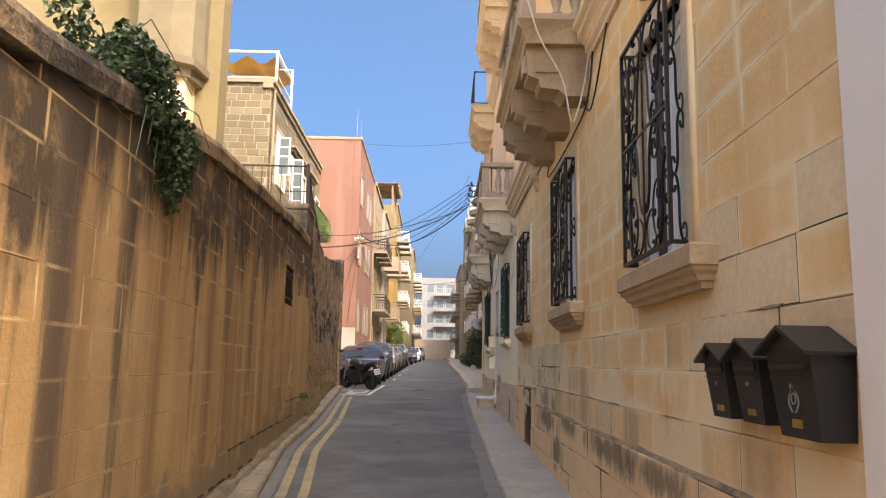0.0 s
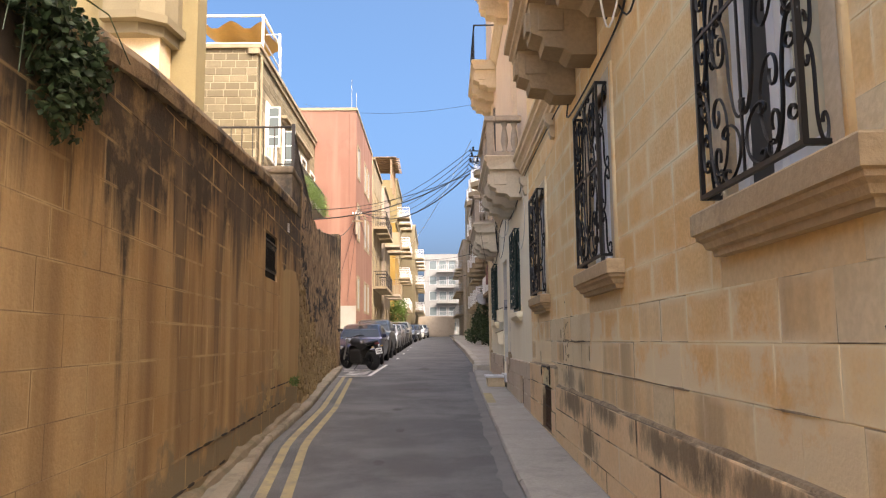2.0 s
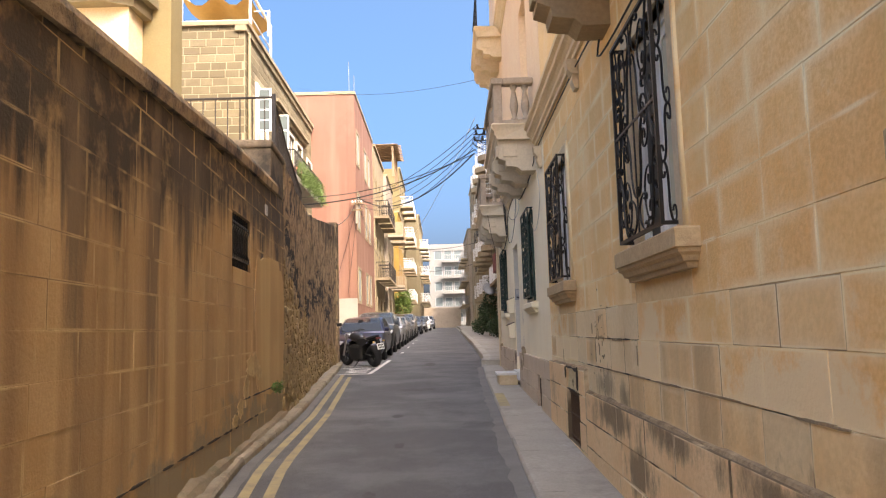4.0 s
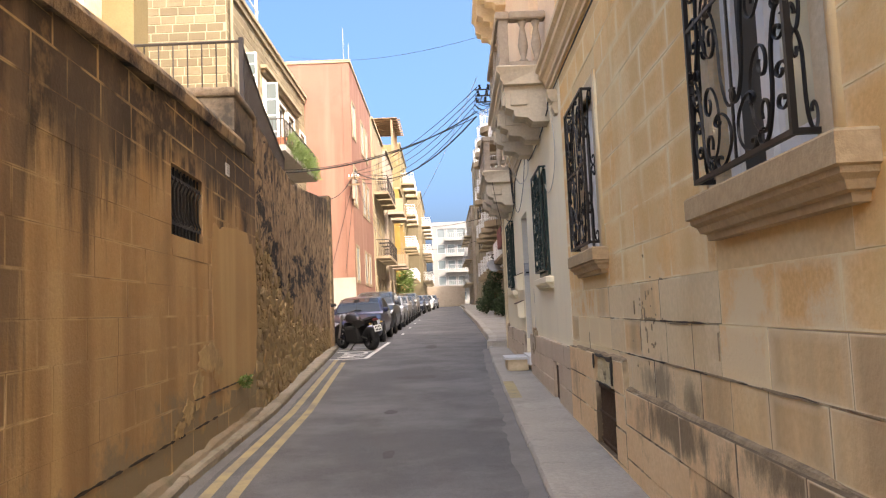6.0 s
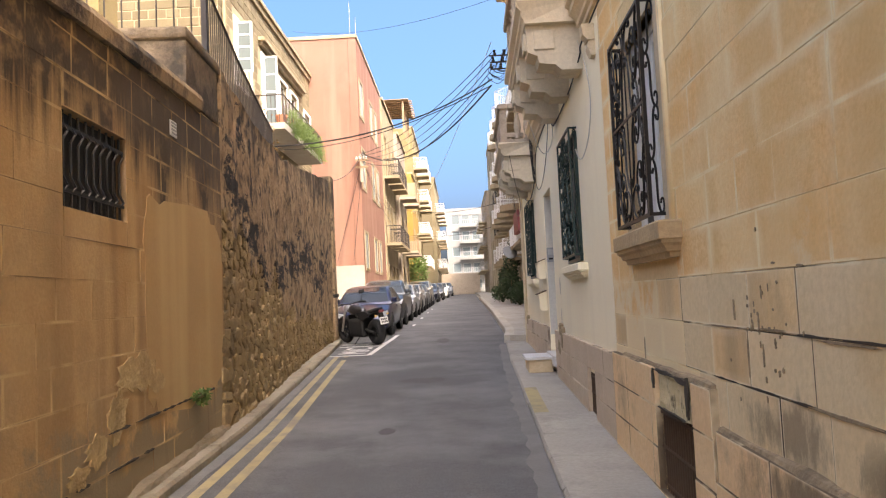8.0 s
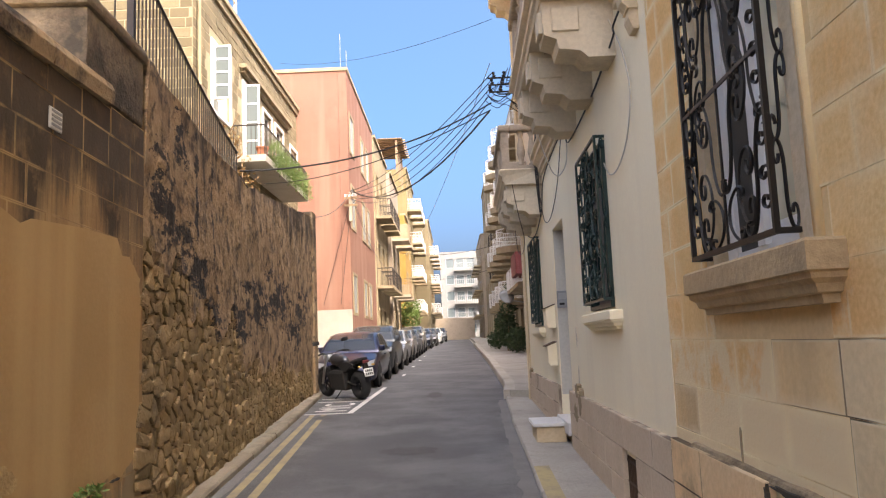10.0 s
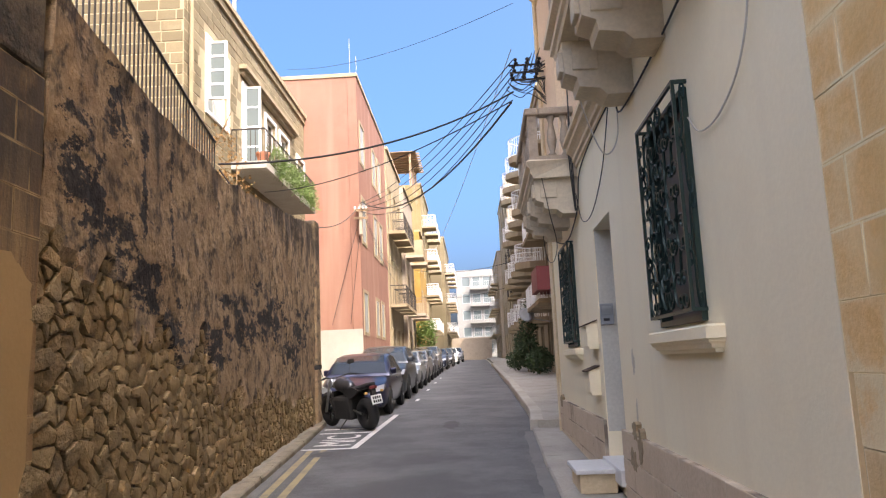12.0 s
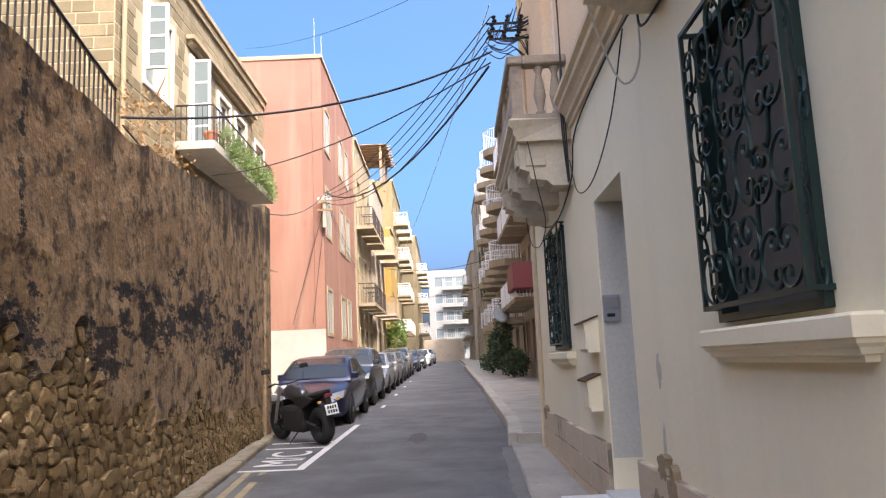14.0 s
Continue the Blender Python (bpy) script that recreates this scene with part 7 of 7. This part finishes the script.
wall_cable([(5.2, 0.02, 4.6), (5.9, 0.02, 4.0), (6.5, 0.03, 3.55), (7.0, 0.03, 3.9), (7.3, 0.02, 3.85)], r=0.008)
wall_cable([(6.5, 0.6, 4.6), (6.42, 0.5, 4.2), (6.4, 0.3, 3.8), (6.42, 0.2, 3.4), (6.5, 0.04, 4.1), (6.52, 0.1, 4.7)], M_CABLE_PALE, 0.008, "pale cable looping from the balcony")
wall_cable([(14.4, 0.04, 4.06), (14.1, 0.02, 3.68), (13.92, 0.02, 3.3), (14.12, 0.02, 3.0), (14.5, 0.02, 2.86), (14.85, 0.02, 2.88), (15.02, 0.03, 3.02)], M_CABLE_PALE, 0.006, "pale cable hanging in a loop on the wall")
wall_cable([(17.6, 0.03, 3.98), (18.2, 0.03, 3.5), (19.1, 0.03, 3.22), (19.9, 0.03, 3.3), (20.15, 0.05, 3.7)], r=0.006)
wall_cable([(16.9, 0.5, 4.6), (17.05, 0.4, 4.0), (17.1, 0.2, 3.4), (17.2, 0.03, 3.6), (17.15, 0.05, 4.2)], M_CABLE_PALE, 0.007, "pale cable looping from the balcony")
wall_cable([(20.3, 0.5, 4.2), (20.25, 0.4, 3.5), (20.5, 0.3, 3.1), (21.2, 0.3, 2.95), (22.2, 0.3, 3.2), (22.8, 0.3, 4.0)], r=0.006)
for k in range(3):
    wall_cable([(20.2 + 0.03 * k, 0.05 + 0.02 * k, 7.2), (20.22, 0.06, 5.2), (20.2, 0.06 + 0.02 * k, 4.2), (20.24 + 0.04 * k, 0.05, 3.5)], r=0.008)
wall_cable([(24.25, 0.03, -0.0), (24.25, 0.03, 4.2), (24.27, 0.03, 9)], M_STONE, 0.05, "stone coloured drain pipe at the house corner")
# satellite dish far along the right
dish = thing("satellite_dish", "grey satellite dish on a balcony", "satellite dish", Matrix.Translation((2.9, 46.5, 3.6)))
part("arm", tube(bmesh.new(), [(1.18, 0, -0.3), (0.15, 0, -0.1), (0, 0, 0)], 0.03, 6), M_GREYPLASTIC, dish)
part("bowl", lathe(bmesh.new(), [(0.05, 0), (0.24, 0.04), (0.38, 0.11), (0.40, 0.13), (0.24, 0.06), (0.05, 0.02)], 18), M_GREYPLASTIC, dish, m=pose(0, 0, 0, 60, 0, 20), smooth=True)


# ---- wear on the fronts ----


def chip(y, z, ry, rz, mat, label, seed, x=-0.0035, name="chipped_plaster", parent=None):
    """A shallow scar in the plaster with a ragged outline, its back 4 mm proud of the wall."""
    rnd = random.Random(seed)
    pts = []
    for k in range(18):
        a = 6.28318 * k / 18
        f = rnd.uniform(0.55, 1.1)
        pts.append((y + ry * f * math.cos(a), z + rz * f * math.sin(a)))
    ob = part(name, prism(bmesh.new(), pts, "x", x, 0.002), mat, parent or wall_b, label)
    return ob


M_SCAR = surface("dark_scar", (0.30, 0.22, 0.14), (0.42, 0.32, 0.20), stain=(0.14, 0.11, 0.08), relief=0.6, stain_size=5)
M_PALE_SCAR = surface("bare_plaster", (0.66, 0.58, 0.45), (0.58, 0.49, 0.37), relief=0.5, size=6)
chip(17.45, 0.92, 0.12, 0.10, M_SCAR, "dark broken plaster", 1, x=-0.05)
chip(17.25, 0.80, 0.10, 0.16, M_SCAR, "dark broken plaster", 2, x=-0.05)
chip(17.6, 0.66, 0.16, 0.12, M_SCAR, "dark broken plaster", 3, x=-0.05)
chip(17.5, 1.08, 0.04, 0.14, M_PALE_SCAR, "bare plaster scar", 4)
chip(17.5, 1.52, 0.06, 0.13, M_PALE_SCAR, "bare plaster scar", 5)
chip(23.9, 0.85, 0.2, 0.12, M_SCAR, "dark broken plaster", 6, x=-0.05)
for k, (y, z, ry, rz) in enumerate(((9.9, 1.24, 0.16, 0.006), (10.2, 1.1, 0.004, 0.09), (10.35, 1.32, 0.005, 0.05), (9.3, 0.965, 0.3, 0.009), (7.9, 0.965, 0.35, 0.008), (3.0, 1.5, 0.12, 0.008), (5.9, 0.965, 0.25, 0.008), (8.6, 1.12, 0.004, 0.07), (4.4, 0.965, 0.2, 0.007), (12.3, 1.0, 0.01, 0.1))):
    chip(y, z, ry, rz, M_SCAR, "flaking scar in the stone", 20 + k, x=-0.007, name="stone_scar", parent=wall_a)

# ---- pieces of the right-hand walls ----
ZA = [0.70 + 0.266 * k for k in range(13)]
HOLES_A = [(w[0] - 0.14, w[1] + 0.14, w[2] - 0.20, w[3] + 0.14) for w in WIN_A]
def ochre_or_bare(y, z, rnd):
    """Bare stone where the paint has gone, worn paint round it, sound paint above."""
    u = rnd.random()
    if 8.5 < y < 10.8 and z < 1.44:
        return M_BARE if u < 0.85 else M_WORN
    if 4.6 < y <= 8.5 and z < 0.95:
        return M_BARE if u < 0.35 else M_WORN
    if y < 3.7 and 1.2 < z < 2.0 and u < 0.6:
        return M_BARE
    return M_WORN if z < 1.3 and u < 0.3 else M_OCHRE


lay_blocks(wall_a, "block", M_OCHRE, A0 + 0.01, A1 - 0.004, ZA, HOLES_A + [(2.4, 2.6, 3.9, 5)], (0.44, 0.52, 0.58, 0.66), 0.0, 0.012, False, 11, mats=ochre_or_bare, bevel=0.0015, jit=0.0015)
plinth_a = tagged(new("plinth_ochre"), "stained limestone plinth slabs", "plinth", kind="structure")
plinth_a.matrix_basis = RIGHT @ Matrix.Translation((-0.045, 0, 0))
lay_blocks(plinth_a, "plinth_slab", M_PLINTH, A0 + 0.01, 10.7, [-0.35, -0.1, 0.17, 0.43, 0.70], [], (0.7, 0.9, 1.1), 0.004, 0.057, False, 12)
lay_blocks(plinth_a, "plinth_slab", M_PLINTH, 10.7, A1, [-0.2, 0.08, 0.36, 0.64, 0.90], GRATES[:1] + [(11.06, 11.94, 0.64, 0.95)], (0.8, 1.0, 1.2), 0.004, 0.057, False, 13)
plinth_b = tagged(new("plinth_cream"), "pale stone plinth slabs", "plinth", kind="structure")
plinth_b.matrix_basis = RIGHT @ Matrix.Translation((-0.045, 0, 0))
lay_blocks(plinth_b, "plinth_slab", M_PLINTH_B, A1, B1, [-0.1, 0.10, 0.36, 0.62, 0.88], GRATES[1:] + [(DOOR_B[0], DOOR_B[1], -0.5, 1.0)], (0.8, 1.0, 1.3), 0.004, 0.045, False, 14)

# ---- pieces of the yard wall and the rubble wall ----
ZL = [-0.41 + 0.2585 * k for k in range(17)]
lay_blocks(wall_yard, "block", M_BLOCK, 2.3, 14.9, ZL, [VENT], (0.44, 0.50, 0.56, 0.64), 0.0, 0.085, True, 15, bevel=0.0025, jit=0.0025, top=lambda y: LTOP(y) - 0.17)
y = -2.0
rnd = random.Random(16)
while y < 13.7:
    n = rnd.uniform(0.7, 1.0)
    za, zb = LTOP(y), LTOP(y + n)
    bm = bmesh.new()
    ring0 = [bm.verts.new(p) for p in ((0.035, y, za - 0.165), (0.045, y, za - 0.06), (0.02, y, za), (-0.36, y, za), (-0.36, y, za - 0.165))]
    ring1 = [bm.verts.new((v.co.x + rnd.uniform(-0.004, 0.004), y + n - 0.01, v.co.z + zb - za)) for v in ring0]
    bm.faces.new(ring0)
    bm.faces.new(ring1[::-1])
    for k in range(5):
        bm.faces.new((ring0[k], ring0[(k + 1) % 5], ring1[(k + 1) % 5], ring1[k]))
    part("coping_stone", bm, M_COPING, wall_yard)
    y += n
rnd = random.Random(17)


def clip_half(poly, m, n):
    """The part of a polygon on the near side of the line through m with normal n."""
    out = []
    for i, p in enumerate(poly):
        q = poly[(i + 1) % len(poly)]
        dp, dq = (p - m).dot(n), (q - m).dot(n)
        if dp <= 0:
            out.append(p)
        if dp * dq < 0:
            out.append(p + (q - p) * (dp / (dp - dq)))
    return out


# seeds of the stones: rough courses, uneven in size, smaller along the far end
SEEDS = []
z = 0.0
while z < 2.75:
    h = rnd.uniform(0.06, 0.15)
    y = 14.9
    while y < 27.4:
        w = rnd.uniform(0.06, 0.26) * max(0.55, 1.2 - (y - 15) * 0.07)
        SEEDS.append(Vector((y + w / 2 + rnd.uniform(-0.03, 0.03), z + h / 2 + rnd.uniform(-0.05, 0.05))))
        y += w
    z += h
near_cells = {}
for s_ in SEEDS:
    near_cells.setdefault((int(s_.x / 0.4), int(s_.y / 0.4)), []).append(s_)
n_stones = 0
rest_v, rest_f = [], []
for s_ in SEEDS:
    lift = 0.016 * (s_.x - 14.9)
    if s_.y + lift > bare_top(s_.x, s_.y + lift) + 0.03:
        continue
    poly = [s_ + Vector(d) for d in ((-0.27, -0.22), (0.27, -0.22), (0.27, 0.22), (-0.27, 0.22))]
    i0, j0 = int(s_.x / 0.4), int(s_.y / 0.4)
    for i in (i0 - 1, i0, i0 + 1):
        for j in (j0 - 1, j0, j0 + 1):
            for o in near_cells.get((i, j), ()):
                if o is not s_ and len(poly) > 2:
                    poly = clip_half(poly, (s_ + o) / 2 - (o - s_).normalized() * rnd.uniform(0.002, 0.012), o - s_)
    if len(poly) < 3:
        continue
    c = sum(poly, Vector((0, 0))) / len(poly)
    poly = [c + (p - c) * (1 - 0.05 * rnd.random()) for p in poly]
    # round the corners once
    soft = []
    for i, p in enumerate(poly):
        q = poly[(i + 1) % len(poly)]
        soft += [p.lerp(q, 0.13), p.lerp(q, 0.87)]
    n = len(soft)
    proud = rnd.uniform(0.02, 0.055)
    tip = [rnd.uniform(-0.09, 0.09), rnd.uniform(-0.09, 0.09)]
    rings = ((1.0, -0.05), (0.99, proud * 0.72), (0.92, proud), (0.55, proud + 0.004))
    vs = []
    seat = rubble_x(c.x, c.y + lift) - (0.05 if c.y + lift >= bare_top(c.x, c.y + lift) else 0.0)
    for k, dx in rings:
        for p in soft:
            q = c + (p - c) * k
            x = seat + dx + (tip[0] * (q.x - c.x) + tip[1] * (q.y - c.y) if dx > 0 else 0) + 0.006 * noise.noise((q.x * 9, q.y * 9, 4)) + rnd.uniform(-0.0012, 0.0012)
            vs.append((x, q.x, q.y + lift))
    fs = [tuple(range(n * 3, n * 4))]
    for r in range(3):
        fs += [(r * n + i, r * n + (i + 1) % n, (r + 1) * n + (i + 1) % n, (r + 1) * n + i) for i in range(n)]
    if c.x < 20.5 and n_stones < 300:
        me = bpy.data.meshes.new("stone")
        me.from_pydata(vs, [], fs)
        me.materials.append(M_RUBBLE)
        ob = new("stone", me)
        ob.parent = wall_rubble
        n_stones += 1
    else:
        b0 = len(rest_v)
        rest_v += vs
        rest_f += [tuple(b0 + k for k in f) for f in fs]
me = bpy.data.meshes.new("stone_rest")
me.from_pydata(rest_v, [], rest_f)
me.materials.append(M_RUBBLE)
rest = new("stone_rest", me)
rest.parent = wall_rubble
rest["kind"] = "stuff"

# crumbling mortar and dirt along the top of the plinth
M_CRUMB = surface("crumbling_mortar", (0.26, 0.19, 0.12), (0.50, 0.37, 0.23), stain=(0.09, 0.07, 0.05), stain_size=3, stain_lo=0.52, relief=1.0, size=4)


def ragged_ledge(name, y0, y1, z_at, x0, x1, hi, mat, parent, label, seed, step=0.045):
    """A low uneven heap lying along a ledge, its height and width varying."""
    bm = bmesh.new()
    prev = None
    k = 0
    y = y0
    while y <= y1:
        f = max(0.06, 0.5 + 0.8 * noise.noise((y * 1.3, seed, 0)) + 0.25 * noise.noise((y * 4, seed, 3)))
        zz = z_at(y)
        q = [bm.verts.new(p) for p in ((x1, y, zz - 0.01), (x1, y, zz + hi * f), (x0 + (x1 - x0) * (0.7 - 0.35 * f), y, zz + hi * f * 0.6), (x0 + (x1 - x0) * max(0.0, 0.6 - 0.6 * f), y, zz - 0.01))]
        if prev:
            for i in range(4):
                bm.faces.new((prev[i], prev[(i + 1) % 4], q[(i + 1) % 4], q[i]))
        else:
            bm.faces.new(q)
        prev = q
        y += step
    bm.faces.new(prev[::-1])
    return part(name, bm, mat, parent, label)


ragged_ledge("mortar_crumbs", 2.6, 10.68, lambda y: 0.70, 0.0, 0.048, 0.035, M_CRUMB, plinth_a, "dark crumbling mortar along the plinth top", 1)
ragged_ledge("mortar_crumbs", 10.72, 13.1, lambda y: 0.90, 0.0, 0.048, 0.045, M_CRUMB, plinth_a, "dark crumbling mortar along the plinth top", 2)
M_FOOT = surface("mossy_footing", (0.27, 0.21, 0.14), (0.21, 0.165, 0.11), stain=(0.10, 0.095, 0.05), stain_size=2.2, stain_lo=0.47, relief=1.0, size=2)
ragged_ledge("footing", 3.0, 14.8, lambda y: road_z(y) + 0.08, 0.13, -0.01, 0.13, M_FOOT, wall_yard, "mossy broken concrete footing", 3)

# open joints low in the yard wall, and dark joints in the bare courses of the ochre house
M_CRACK = plain("open_joint", (0.055, 0.042, 0.03), 0.95)


def open_joint(parent, y0, y1, z, face, way, seed, wide=0.008):
    """A run of ragged dark gaps where the mortar has fallen from a course joint."""
    rnd = random.Random(seed)
    y = y0
    while y < y1:
        n = rnd.uniform(0.18, 0.55)
        top, low = [], []
        for k in range(7):
            yy = y + n * k / 6
            f = (0.25 if k in (0, 6) else 1.0) * rnd.uniform(0.3, 1.0)
            top.append((yy, z + wide * f))
            low.append((yy, z - wide * 0.8 * f))
        part("open_joint", prism(bmesh.new(), top + low[::-1], "x", face, face - way * 0.02), M_CRACK, parent, "dark open joint")
        y += n + rnd.choice((0.03, 0.12, 0.3))


for y0, y1, k in ((2.6, 6.2, 1), (3.2, 9.4, 2), (7.6, 12.6, 3), (11.8, 14.6, 4)):
    open_joint(wall_yard, y0, y1, -0.41 + 0.2585 * k, 0.0075, 1, 90 + k, 0.015)
for y0, y1, k in ((7.6, 10.6, 1), (8.8, 9.7, 2)):
    open_joint(wall_a, y0, y1, 0.70 + 0.266 * k, -0.0045, -1, 95 + k + int(y0))

# broken stone over the cellar grate
M_BROKEN = surface("broken_yellow_stone", (0.70, 0.57, 0.33), (0.80, 0.68, 0.44), stain=(0.22, 0.165, 0.10), stain_size=7, stain_lo=0.54, stain_hi=0.66, relief=1.0, size=6)
bm = bmesh.new()
grid = []
for i in range(15):
    row = []
    for j in range(7):
        y, zz = 11.07 + 0.86 * i / 14, 0.645 + 0.25 * j / 6
        edge_in = 0.035 if i in (0, 13, 14) or j == 6 else 0.0
        row.append(bm.verts.new((0.012 + edge_in + 0.022 * noise.noise((y * 7, zz * 9, 1)), y, zz)))
    grid.append(row)
for i in range(14):
    for j in range(6):
        bm.faces.new((grid[i][j], grid[i + 1][j], grid[i + 1][j + 1], grid[i][j + 1]))
part("rough_fill", bm, M_BROKEN, plinth_a, "broken bare stone above the grate")
for k, (y, z, ry, rz) in enumerate(((11.10, 0.80, 0.035, 0.13), (11.22, 0.885, 0.15, 0.022), (11.6, 0.893, 0.26, 0.016), (11.91, 0.83, 0.025, 0.07), (11.5, 0.652, 0.36, 0.010))):
    chip(y, z, ry, rz, M_CRACK, "dark crack in the broken stone", 60 + k, x=-0.012, name="crack", parent=plinth_a)
rnd = random.Random(71)
for k in range(34):
    y, z = 10.02 + rnd.gauss(0, 0.16), 1.22 + rnd.gauss(0, 0.16)
    chip(y, z, rnd.uniform(0.003, 0.011), rnd.uniform(0.004, 0.018), M_SCAR, "dark flaked pits in the stone", 100 + k, x=-0.0055, name="stone_pit", parent=wall_a)
for k, (y, z, ry, rz) in enumerate(((9.6, 1.50, 0.03, 0.007), (9.85, 1.52, 0.02, 0.006), (10.0, 1.4, 0.007, 0.03), (10.05, 1.26, 0.008, 0.05), (10.02, 1.12, 0.006, 0.05), (9.3, 1.22, 0.25, 0.006), (10.5, 1.232, 0.3, 0.006), (8.6, 0.968, 0.4, 0.008), (7.0, 0.968, 0.5, 0.006))):
    chip(y, z, ry, rz, M_SCAR, "dark flaked pits in the stone", 80 + k, x=-0.0055, name="stone_scar", parent=wall_a)
